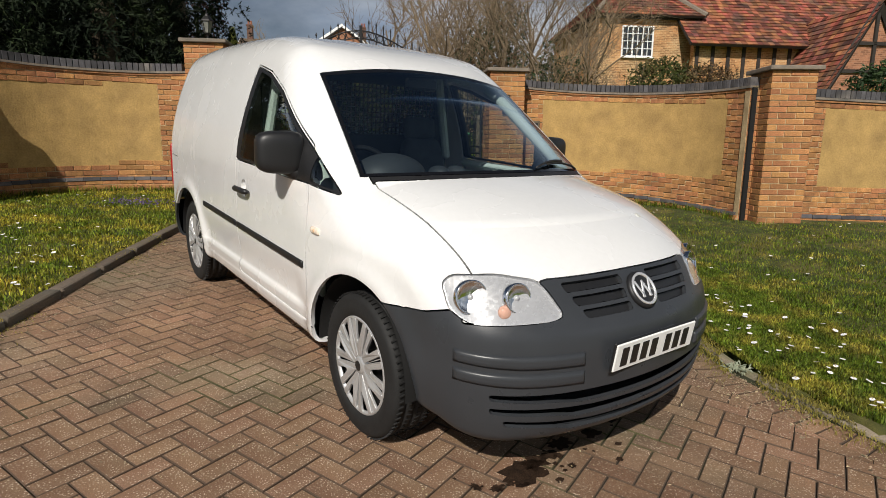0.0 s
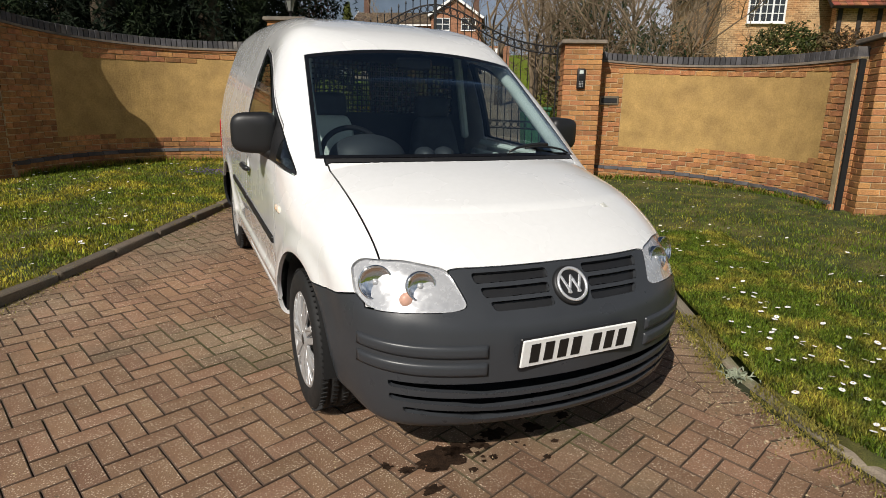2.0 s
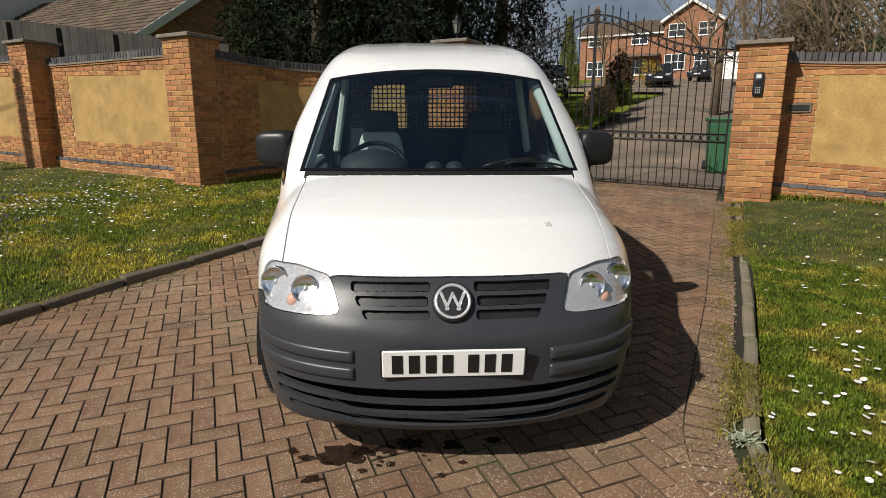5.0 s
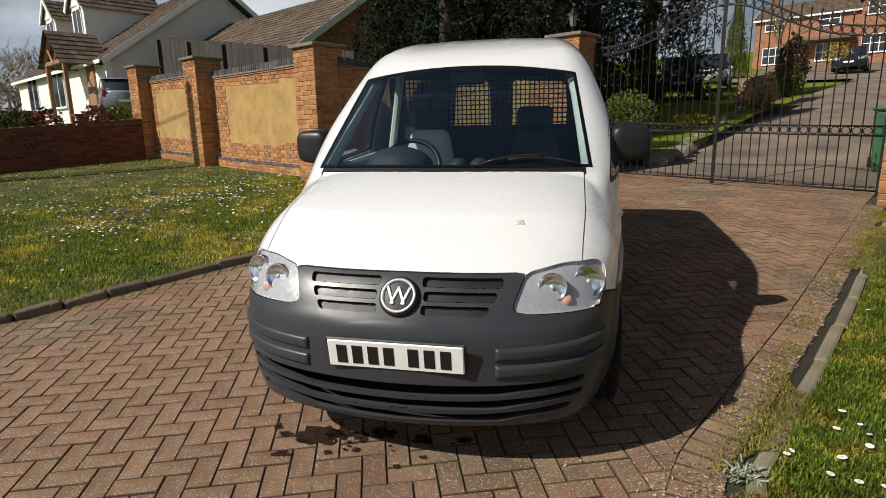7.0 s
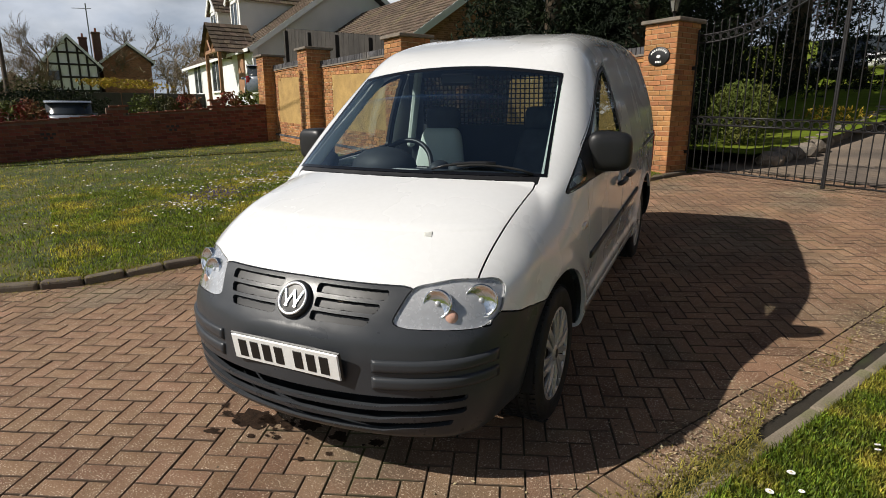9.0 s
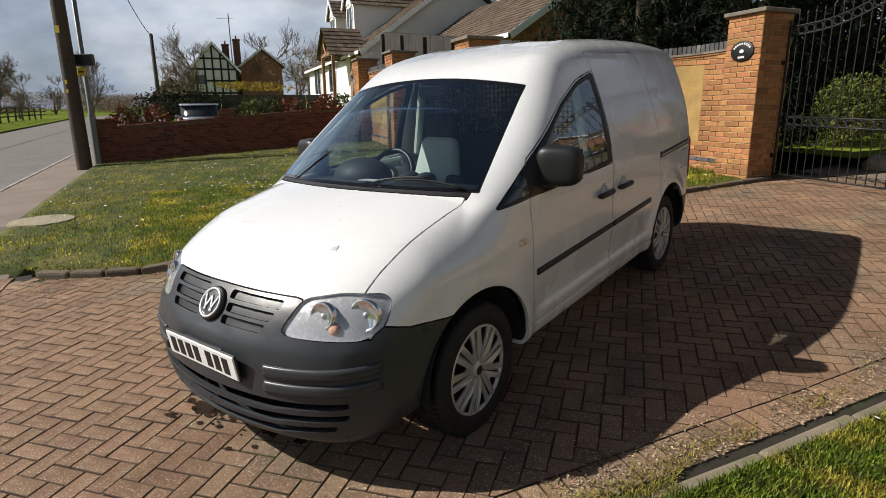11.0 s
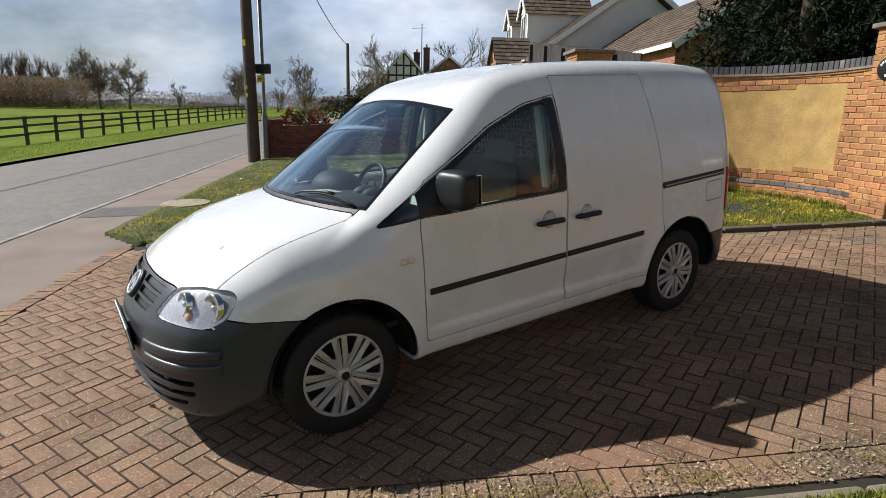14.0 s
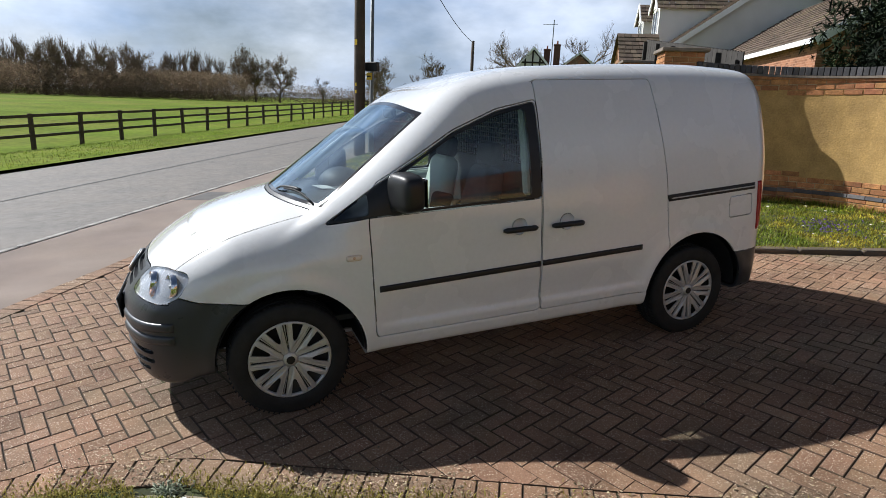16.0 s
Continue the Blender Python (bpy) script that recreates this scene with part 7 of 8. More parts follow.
part("drainpipe", tube([(9.42, 24.6, 1.0), (9.42, 24.6, 6.9)], 0.06, 6), M["beam"], farm)
barn = thing("barn", "long timber-framed barn with a red clay tile roof", "barn", m=SITE)
q = ((13.2, 21.9, 5.75), (34, 21.9, 5.75), (34, 28.5, 12.2), (13.2, 28.5, 12.2))
rf = part("roof", slab(*q, 0.12), M["beam"], barn)
me = tiled(*q, 0.24, 0.26)
me.materials.append(M["tile_red"])
tagged(part("tiles", me, None, rf), kind="stuff")
part("wall", box(20.5, 0.3, 5.0, Matrix.Translation((23.9, 22.6, 0.8))), M["housebrick"], barn)
for k in range(26):
    part("timber_stud", box(0.16, 0.06, 5.0, Matrix.Translation((13.8 + 0.75 * k, 22.43, 0.8))), M["beam"], barn)
part("gable_wall", prism([(-1.9, 0), (1.9, 0), (1.9, 1.4), (0, 4.6), (-1.9, 1.4)], 0.3, Matrix(((1, 0, 0, 19.6), (0, 0, 1, 19.3), (0, 1, 0, 2.2), (0, 0, 0, 1)))), M["estatebrick"], barn, "brick gable with dark timbers")
for sg in (-1, 1):
    part("gable_rafter", tube([(19.6 + sg * 2.1, 19.2, 3.3), (19.6, 19.2, 7.0)], 0.14, 4), M["beam"], barn)
    g2 = ((19.6 + sg * 2.2, 19.0, 3.35), (19.6 + sg * 2.2, 24, 3.35), (19.6, 24, 7.1), (19.6, 19.0, 7.1))
    me = tiled(*g2, 0.24, 0.26)
    me.materials.append(M["tile_red"])
    tagged(part("gable_tiles", me, None, barn), kind="stuff")
for z in (4.3, 5.4):
    part("gable_tie", box(2.8 - (z - 4.3), 0.08, 0.14, Matrix.Translation((19.6, 19.25, z))), M["beam"], barn)
part("gable_tie", box(0.14, 0.08, 2.8, Matrix.Translation((19.6, 19.25, 4.0))), M["beam"], barn)

# brick house at the top of the inner drive
est = thing("brick_house", "red brick house with white windows at the top of the drive", "house", m=SITE)
gabled(est, -6.5, -1.1, 62, 70, 5.6, 11.9, 13.7, M["estatebrick"], M["tile_brown"], along="n")
gabled(est, -15.2, -6.5, 63, 70, 5.4, 11.2, 12.9, M["estatebrick"], M["tile_brown"])
for s in (-5.3, -2.5):
    window(est, Matrix.Translation((s, 62, 10.4)), 1.5, 1.2, 2, 2, True, False)
    window(est, Matrix.Translation((s, 62, 7.2)), 1.9, 1.5, 3, 2)
for s in (-13.5, -9.0):
    window(est, Matrix.Translation((s, 63, 10.0)), 1.6, 1.1, 2, 2)
    window(est, Matrix.Translation((s, 63, 6.9)), 1.7, 1.5, 3, 2)
part("porch_roof", box(4.4, 1.8, 0.25, Matrix.Translation((-9.0, 62.2, 8.6))), M["tile_brown"], est)
part("white_door", box(1.9, 0.3, 2.6, Matrix.Translation((0.2, 61.5, 5.9))), M["upvc"], est, "white garage door")
part("side_garage", box(3.2, 6, 2.9, Matrix.Translation((0.4, 64.8, 5.9))), M["estatebrick"], est)
chimney(est, -14.4, 66.5, 12.0, 2.4)
chimney(est, -1.8, 66, 12.0, 2.4)

# timber-framed cottage and its neighbour down the road
tud = thing("timbered_cottage", "black and white timber-framed cottage", "house", m=SITE)
gabled(tud, -84, -72, -1.4, 4.1, 1.5, 6.5, 9.5, M["whitewall"], M["tile_brown"])
for n in (-1.3, -0.5, 0.5, 1.4, 2.3, 3.1, 4.0):
    part("timber_stud", box(0.06, 0.2, 2.9 + (4.6 - abs(n - 1.35)) * 1.0, Matrix.Translation((-71.95, n, 2.0))), M["beam"], tud)
for z in (3.8, 5.2, 6.5, 7.7):
    wdt = 5.5 if z < 6.6 else 3.2
    part("timber_rail", box(0.06, wdt, 0.2, Matrix.Translation((-71.94, 1.35, z))), M["beam"], tud)
part("cottage_window", box(0.08, 1.2, 1.0, Matrix.Translation((-71.93, -0.2, 4.9))), M["pane"], tud)
cot = thing("cottage", "dark brick cottage with chimneys", "house", m=SITE)
gabled(cot, -88, -73.5, 4.6, 9.5, 1.5, 7.3, 9.2, M["estatebrick"], M["tile_brown"])
chimney(cot, -74.5, 4.4, 6.5, 3.8, 0.8)
chimney(cot, -76.5, 3.2, 6.5, 3.4, 0.8)
mast = thing("aerial_mast", "tall thin television aerial mast", "aerial", m=SITE)
part("mast_pole", tube([(-73, 3.7, 6), (-73, 3.7, 13)], 0.06, 6), M["grey_metal"], mast)
part("aerial_boom", tube([(-73, 2.4, 12.4), (-73, 4.2, 12.5)], 0.035, 5), M["grey_metal"], mast)
far_barn = thing("roadside_barn", "long dark roadside barn in the distance", "barn", m=SITE)
gabled(far_barn, -150, -128, -9.5, -1.5, 1.0, 5.0, 9.0, M["beam"], M["tile_brown"])

# ---------------- parked cars ----------------
def car(name, s, n, yaw, paint, label, tall=1.5, length=4.2, z=None):
    """A plain parked car: body with wheel arches cut by wheels, glasshouse, lamps, bumpers and plate."""
    p = at(s, n)
    root = thing(name, label, "car", "parked cars", m=pose(p.x, p.y, p.z if z is None else z, 0, 0, SITE_YAW + yaw))
    w, l, h = 1.75, length, tall
    prof = [(-l / 2, 0.45), (-l / 2 + 0.03, 0.70), (-l / 2 + 0.25, 0.82), (-l / 2 + 1.0, 0.92), (l / 2 - 0.30, 0.97), (l / 2 - 0.03, 0.90), (l / 2, 0.55), (l / 2 - 0.1, 0.25), (-l / 2 + 0.12, 0.24)]
    cross = Matrix(((0, 0, 1, -w / 2), (1, 0, 0, 0), (0, 1, 0, 0), (0, 0, 0, 1)))
    bd = prism(rounded(prof, 0.12, 4), w, cross)
    bmesh.ops.bevel(bd, geom=[e for e in bd.edges if abs(e.verts[0].co.x) == w / 2 and e.verts[0].co.x == e.verts[1].co.x], offset=0.08, segments=3, affect="EDGES")
    part("body", bd, paint, root, "", True)
    cab = [(-l / 2 + 0.95, 0.88), (-l / 2 + 1.65, h - 0.04), (-l / 2 + 2.3, h), (l / 2 - 0.75, h - 0.03), (l / 2 - 0.22, 0.94)]
    inset = prism(rounded(cab, 0.12, 4), w - 0.28, Matrix(((0, 0, 1, -(w - 0.28) / 2), (1, 0, 0, 0), (0, 1, 0, 0), (0, 0, 0, 1))))
    part("glasshouse", inset, M["pane"], root, "dark car windows", True)
    rf = prism(rounded([(-l / 2 + 1.62, h - 0.05), (-l / 2 + 2.2, h + 0.012), (l / 2 - 0.8, h - 0.015), (l / 2 - 0.55, h - 0.09)], 0.05, 3), w - 0.22, Matrix(((0, 0, 1, -(w - 0.22) / 2), (1, 0, 0, 0), (0, 1, 0, 0), (0, 0, 0, 1))))
    part("roof", rf, paint, root, "", True)
    for sx in (-1, 1):
        for yy in (-l / 2 + 0.8, l / 2 - 0.8):
            wv = part("wheel", lathe([(0.0, 0.10), (0.2, 0.11), (0.22, 0.09), (0.31, 0.10), (0.32, 0.0), (0.31, -0.10), (0.0, -0.1)], 24, Matrix.Translation((sx * (w / 2 - 0.08), yy, 0.32)) @ Matrix.Rotation(sx * radians(90), 4, "Y")), M["rubber"], root, "", True)
            part("rim", lathe([(0.0, 0.125), (0.19, 0.118), (0.2, 0.10)], 20, Matrix.Translation((sx * (w / 2 - 0.08), yy, 0.32)) @ Matrix.Rotation(sx * radians(90), 4, "Y")), M["cap"], wv)
        part("headlamp", box(0.34, 0.06, 0.15, pose(sx * 0.62, -l / 2 + 0.05, 0.62, 0, 0, sx * 14), 0.03, 2), M["reflector"], root, "", True)
        part("tail_lamp", box(0.16, 0.06, 0.34, pose(sx * 0.74, l / 2 - 0.04, 0.60), 0.03, 2), M["redlens"], root, "", True)
        part("door_mirror", box(0.18, 0.10, 0.12, pose(sx * 0.95, -l / 2 + 1.55, 0.92), 0.03, 2), paint, root, "", True)
    for yy in (-l / 2 - 0.005, l / 2 - 0.01):
        part("number_plate", box(0.52, 0.02, 0.11, Matrix.Translation((0, yy, 0.47))), M["plate"], root)
    part("grille", box(0.8, 0.04, 0.14, Matrix.Translation((0, -l / 2 + 0.01, 0.60)), 0.02), M["black"], root)
    return root


M["car_dark"] = mat("dark_blue_car_paint", (0.012, 0.016, 0.028), 0.25, vary=0.04, coat=0.8)
M["car_grey"] = mat("grey_blue_car_paint", (0.16, 0.18, 0.22), 0.3, vary=0.04, coat=0.8)
M["car_white"] = mat("white_car_paint", (0.7, 0.7, 0.7), 0.3, vary=0.03, coat=0.8)
car("parked_car", -4.3, 43.4, 4, M["car_dark"], "dark parked estate car on the inner drive", 1.6)
car("parked_car", -2.0, 54.5, -12, M["car_dark"], "dark blue parked car in front of the brick house", 1.45)
car("parked_car", -8.6, 30.5, 12, M["car_white"], "white parked off-road car behind the gate", 1.75)
car("parked_car", -7.8, 24.0, 20, M["car_dark"], "black parked off-road car in deep shade", 1.75)
car("parked_car", -25.3, -0.62, -90, M["car_grey"], "grey-blue hatchback parked behind the garden wall", 1.5, z=0.42)
car("parked_car", -25.8, 7.5, -106, M["car_grey"], "silver-grey car parked by the white house", 1.5, z=2.1)

# ---------------- inner drive, bin, bushes ----------------
sheet("inner_drive", lambda s, n: s > -3.0 or (n > 36 and s > -12), steps(-13.32, 1.3, 0.86), steps(7.6, 62, 2), 0.01, mat("gritty_old_drive", (0.215, 0.165, 0.120), 0.9, vary=0.25, scale=0.9, fine=120, bump=0.6, second=(0.13, 0.105, 0.085), second_at=(0.44, 0.62), second_scale=0.7), "worn brown-grey drive climbing behind the gate", "drive")
M["bin"] = mat("green_bin_plastic", (0.035, 0.115, 0.055), 0.5, vary=0.08)
bp = at(1.0, 9.4)
wb = thing("wheelie_bin", "dark green wheeled bin inside the gate", "bin", m=pose(bp.x, bp.y, bp.z, 0, 0, SITE_YAW + 8))
bb = box(0.52, 0.58, 0.92, None, 0.03, 2)
for v in bb.verts:
    f = 0.82 + 0.18 * v.co.z / 0.92
    v.co.x *= f
    v.co.y *= f
part("tub", bb, M["bin"], wb)
part("lid", box(0.58, 0.66, 0.07, Matrix.Translation((0, 0, 0.93)), 0.03, 2), M["bin"], wb)
for sx in (-1, 1):
    part("wheel", lathe([(0, 0.03), (0.10, 0.03), (0.10, -0.03), (0, -0.03)], 16, Matrix.Translation((sx * 0.24, 0.26, 0.10)) @ Matrix.Rotation(radians(90), 4, "Y")), M["rubber"], wb)


def leaf_mesh(name, centres, size, spread_n, material, squash=0.6, seed=1):
    """Small bent leaves strewn round centres: one mesh."""
    g = np.random.default_rng(seed)
    c = np.repeat(np.asarray(centres, float), spread_n, 0)
    n = len(c)
    u = g.normal(size=(n, 3))
    u /= np.linalg.norm(u, axis=1, keepdims=True)
    w = np.cross(u, g.normal(size=(n, 3)))
    w /= np.linalg.norm(w, axis=1, keepdims=True)
    sz = size * g.uniform(0.6, 1.3, n)[:, None]
    v = np.stack([c - u * sz, c + w * sz * squash * 0.5, c + u * sz, c - w * sz * squash * 0.5], 1).reshape(-1, 3)
    me = bpy.data.meshes.new(name)
    me.vertices.add(4 * n)
    me.vertices.foreach_set("co", v.ravel())
    me.loops.add(4 * n)
    me.loops.foreach_set("vertex_index", np.arange(4 * n, dtype=np.int32))
    me.polygons.add(n)
    me.polygons.foreach_set("loop_start", np.arange(0, 4 * n, 4, dtype=np.int32))
    me.polygons.foreach_set("loop_total", np.full(n, 4, np.int32))
    me.update(calc_edges=True)
    me.materials.append(material)
    return me


def clump(count, rad, seed, shell=0.55):
    """Points in a lumpy ellipsoid, denser near its skin."""
    g = np.random.default_rng(seed)
    d = g.normal(size=(count, 3))
    d /= np.linalg.norm(d, axis=1, keepdims=True)
    r = g.uniform(shell, 1.0, count)
    lump = np.array([1 + 0.28 * noise.noise(Vector(q) * 2.1 + Vector((seed, 0, 0))) for q in d])
    return d * (r * lump)[:, None] * np.array(rad)


def leaf(name, col, second, rough=0.6, sheer=0.0):
    return mat(name, col, rough, sheer=sheer, vary=0.2, scale=2, fine=30, rand=0.5, island=True, second=second, second_at=(0.45, 0.65), second_scale=1.2, spec=0.3)


M["violet"] = leaf("purple_petals", (0.16, 0.11, 0.26), (0.10, 0.09, 0.12))
tagged(new("violets", leaf_mesh("violets", viol, 0.014, 4, M["violet"], 0.7, 33)), "patches of small purple wild flowers in the lawn", "flower", kind="stuff")
M["box_leaf"] = leaf("box_hedge_leaf", (0.10, 0.13, 0.022), (0.17, 0.17, 0.04))
M["dark_leaf"] = leaf("near_black_needles", (0.008, 0.014, 0.006), (0.022, 0.034, 0.010), 0.9)
M["conifer"] = leaf("cypress_needles", (0.022, 0.045, 0.016), (0.035, 0.06, 0.02))
M["shrub_leaf"] = leaf("shrub_leaves", (0.06, 0.075, 0.02), (0.12, 0.085, 0.035))
M["copper"] = leaf("copper_hedge_leaf", (0.06, 0.022, 0.016), (0.035, 0.015, 0.012))
M["red_leaf"] = leaf("red_tip_leaf", (0.22, 0.045, 0.03), (0.09, 0.12, 0.03))
M["yellow_leaf"] = leaf("forsythia_flower", (0.42, 0.29, 0.03), (0.30, 0.22, 0.03))
M["brown_leaf"] = leaf("dry_hedge_leaf", (0.11, 0.065, 0.030), (0.07, 0.06, 0.025))
M["straw_leaf"] = leaf("straw_grass", (0.50, 0.37, 0.20), (0.40, 0.28, 0.14))
M["bark"] = mat("bare_bark", (0.10, 0.075, 0.050), 0.9, vary=0.25, scale=3, fine=40, bump=0.3)
# twig colour lightened to carry the haze over the far trees
M["twig"] = mat("hazed_bare_twigs", (0.185, 0.135, 0.085), 0.9, vary=0.2, scale=1.5, fine=20)


def bush(name, s, n, rad, count, size, material, label, seed, dz=0.0, stems=True):
    p = at(s, n, dz)
    root = thing(name, label, "bush", m=Matrix.Translation(p))
    part("foliage", leaf_mesh(name, clump(count, rad, seed) + np.array([0, 0, rad[2] * 0.92]), size, 3, material, seed=seed), None, root)
    if stems:
        part("stem", tube([(0, 0, -0.05), (0.02, 0, rad[2])], [0.05, 0.02], 6), M["bark"], root)
    return root


weed = thing("silvery_weed", "silvery grey rosette weed at the drive's edge", "plant", m=Matrix.Translation(at(1.43, 0.13, 0.012)))
wr = random.Random(9)
leaves = []
for k in range(70):
    a, tilt, l = wr.uniform(0, 6.28), wr.uniform(0.15, 1.1), wr.uniform(0.025, 0.06)
    o = Vector((wr.gauss(0, 0.035), wr.gauss(0, 0.035), 0))
    d = Vector((math.cos(a) * math.cos(tilt), math.sin(a) * math.cos(tilt), math.sin(tilt)))
    leaves.append(tube([o, o + d * l * 0.6, o + d * l + Vector((0, 0, -0.008))], [0.003, 0.0045, 0.001], 4))
part("rosette", join(*leaves), mat("silvery_leaf", (0.27, 0.30, 0.21), 0.8, vary=0.3, scale=30, fine=200), weed)
bush("clipped_bush", -3.25, 9.0, (0.60, 0.55, 0.56), 2600, 0.035, M["box_leaf"], "rounded clipped green bush inside the gate", 3, 0.28)
sheet("rockery_soil", lambda s, n: True, steps(-9, -2.4, 0.6), steps(8.0, 20, 1), 0.22, M["field"], "planted bank beside the inner drive", "flower bed")
for k in range(26):
    p = at(-2.3 - 0.05 * k + random.uniform(-0.1, 0.1), 8.4 + 0.42 * k, 0.02)
    b = bmesh.new()
    bmesh.ops.create_icosphere(b, subdivisions=2, radius=1)
    for v in b.verts:
        v.co *= 1 + 0.25 * noise.noise(v.co * 1.6 + Vector((k, 0, 0)))
    me = bpy.data.meshes.new("rockery_stone")
    bmesh.ops.transform(b, matrix=Matrix.Diagonal((0.24, 0.2, 0.15, 1)), verts=b.verts)
    b.to_mesh(me)
    b.free()
    me.materials.append(M["stone"])
    ob = new("rockery_stone", me)
    ob.matrix_world = pose(p.x, p.y, p.z + 0.08, 0, 0, random.uniform(0, 360))
    tagged(ob, "rough brown stone edging the planted bank", "stone", "rockery stones")
bush("daffodils", -3.1, 12.5, (0.7, 0.5, 0.2), 160, 0.05, M["yellow_leaf"], "yellow daffodils on the planted bank", 8, 0.2, False)
bush("grass_clump", -2.95, 17.2, (0.55, 0.6, 0.5), 900, 0.12, M["straw_leaf"], "straw coloured clump of tall grass", 9, 0.2, False)
bush("hedge_bush", -3.3, 21.5, (0.75, 0.8, 0.5), 1400, 0.06, M["box_leaf"], "green rounded hedge bush by the drive", 11, 0.2)
bush("hedge_bush", -4.2, 27.3, (0.65, 0.9, 1.15), 1400, 0.09, M["brown_leaf"], "brown clipped hedge bush by the drive", 12, 0.1)
bush("forsythia", -4.9, 42, (0.8, 0.8, 1.0), 500, 0.08, M["yellow_leaf"], "yellow forsythia beside the inner drive", 13, 0.1)
bush("forsythia", 17.5, 16.0, (1.0, 1.0, 0.8), 700, 0.06, M["yellow_leaf"], "yellow forsythia behind the wall", 14, 1.2)
for k, (s, n, r, z, mt) in enumerate(((10.2, 15.5, (1.5, 1.0, 0.75), 1.6, "brown_leaf"), (12.2, 15.0, (1.4, 1.0, 0.6), 1.6, "shrub_leaf"), (8.6, 15.5, (1.2, 1.0, 0.8), 1.6, "shrub_leaf"), (14.4, 13.2, (1.0, 0.9, 0.9), 1.6, "conifer"), (16.2, 13.5, (1.2, 1.0, 1.1), 1.6, "conifer"), (19.5, 14.5, (1.4, 1.1, 1.2), 1.4, "conifer"))):
    bush("shrub", s, n, r, 1700, 0.075, M[mt], "leafy shrub behind the brick wall" if mt != "conifer" else "dark evergreen shrub behind the brick wall", 20 + k, z)
# planting behind the low wall
for k, (n, mt) in enumerate(((-2.5, "red_leaf"), (-2.1, "box_leaf"), (-1.7, "red_leaf"), (0.75, "box_leaf"), (1.2, "shrub_leaf"), (1.8, "red_leaf"), (2.8, "red_leaf"), (3.3, "box_leaf"))):
    bush("wall_shrub", -14.1 - 0.25 * (k % 2), n, (0.42, 0.36, 0.42), 330, 0.065, M[mt], "small red and green shrub behind the low wall", 40 + k, 0.62)
bush("clipped_hedge", -30, -1.2, (1.2, 3.0, 0.8), 1500, 0.09, M["dark_leaf"], "low dark clipped hedge", 50, 0.3)
bush("clipped_hedge", -36, -1.8, (1.6, 1.3, 1.3), 900, 0.09, M["shrub_leaf"], "clipped green hedge by the road", 51, 0.1)
bush("yellow_hedge", -40, 3.0, (1.2, 3.2, 0.32), 700, 0.10, M["yellow_leaf"], "yellow-topped garden hedge by the cottage", 52, 1.6, False)
garden_fence = thing("panel_fence", "grey-brown panel fence round a garden", "fence", m=SITE)
for k in range(8):
    part("panel", box(0.06, 1.8, 1.5, Matrix.Translation((-38.5, -2.0 + 1.85 * k, 1.2)), 0.01), M["fence_dark"], garden_fence)


# ---------------- trees ----------------
def branches(height, seed, levels=4, spread_a=0.5, trunk=0.16, upright=0.35, kids=(3, 4), first=0.3, taper=0.5):
    """A bare tree: limbs forking into twigs; returns a trunk mesh and a twig mesh."""
    g = random.Random(seed)
    trunk_b, twig_v, twig_f = [], [], []

    def stick(a, c, r0, r1, sides):
        d = (c - a).normalized()
        x = d.orthogonal().normalized()
        y = d.cross(x)
        k = len(twig_v)
        for p, r in ((a, r0), (c, r1)):
            for j in range(sides):
                t = 2 * math.pi * j / sides
                twig_v.append(p + r * (x * math.cos(t) + y * math.sin(t)))
        for j in range(sides):
            l = (j + 1) % sides
            twig_f.append((k + j, k + l, k + sides + l, k + sides + j))

    def grow(p, d, length, r, level):
        pts, q = [p], p
        dd = d.copy()
        for _ in range(3):
            dd = (dd + Vector((g.gauss(0, 0.12), g.gauss(0, 0.12), g.gauss(0.04, 0.08)))).normalized()
            q = q + dd * length / 3
            pts.append(q)
        for i in range(3):
            stick(pts[i], pts[i + 1], r * (1 - 0.25 * i), r * (1 - 0.25 * (i + 1)), 6 if level == 0 else (4 if level < 2 else 3))
        if level >= levels:
            return
        for _ in range(g.randint(*kids) + (2 if level == 0 else 0)):
            t = g.uniform(first if level == 0 else 0.25, 1.0)
            i = min(2, int(t * 3))
            b = pts[i].lerp(pts[i + 1], t * 3 - i)
            a = g.uniform(0, 2 * math.pi)
            x = dd.orthogonal().normalized()
            y = dd.cross(x)
            nd = (dd * (1 - spread_a) + (x * math.cos(a) + y * math.sin(a)) * spread_a * g.uniform(0.8, 1.5) + Vector((0, 0, upright))).normalized()
            grow(b, nd, length * g.uniform(0.5, 0.78), r * taper, level + 1)

    grow(Vector((0, 0, -0.2)), Vector((g.gauss(0, 0.04), g.gauss(0, 0.04), 1)).normalized(), height * 0.5, trunk, 0)
    me = mesh_from("branches", twig_v, twig_f)
    return me


def bare_tree(height, seed, label, name="bare_tree", material="twig", **kw):
    root = thing(name, label, "tree")
    me = branches(height, seed, **kw)
    me.materials.append(M[material])
    part("crown", me, None, root, "bare branching crown")
    part("trunk", tube([(0, 0, -0.4), (0.02, 0.02, height * 0.12), (0, 0.02, height * 0.28)], [0.022 * height, 0.017 * height, 0.013 * height], 10), M["bark"], root, "", True)
    return root


def put(first, spots, sc=(0.85, 1.2)):
    """The first tree and copies of it at (s, n, dz, scale, yaw)."""
    for k, (s, n, dz, f, yaw) in enumerate(spots):
        p = at(s, n, dz)
        m2 = pose(p.x, p.y, p.z, 0, 0, yaw) @ Matrix.Scale(f, 4)
        if k == 0:
            first.matrix_world = m2
        else:
            c = copy_thing(first, m2)
            c.scale = (f, f, f)


rt = random.Random(11)
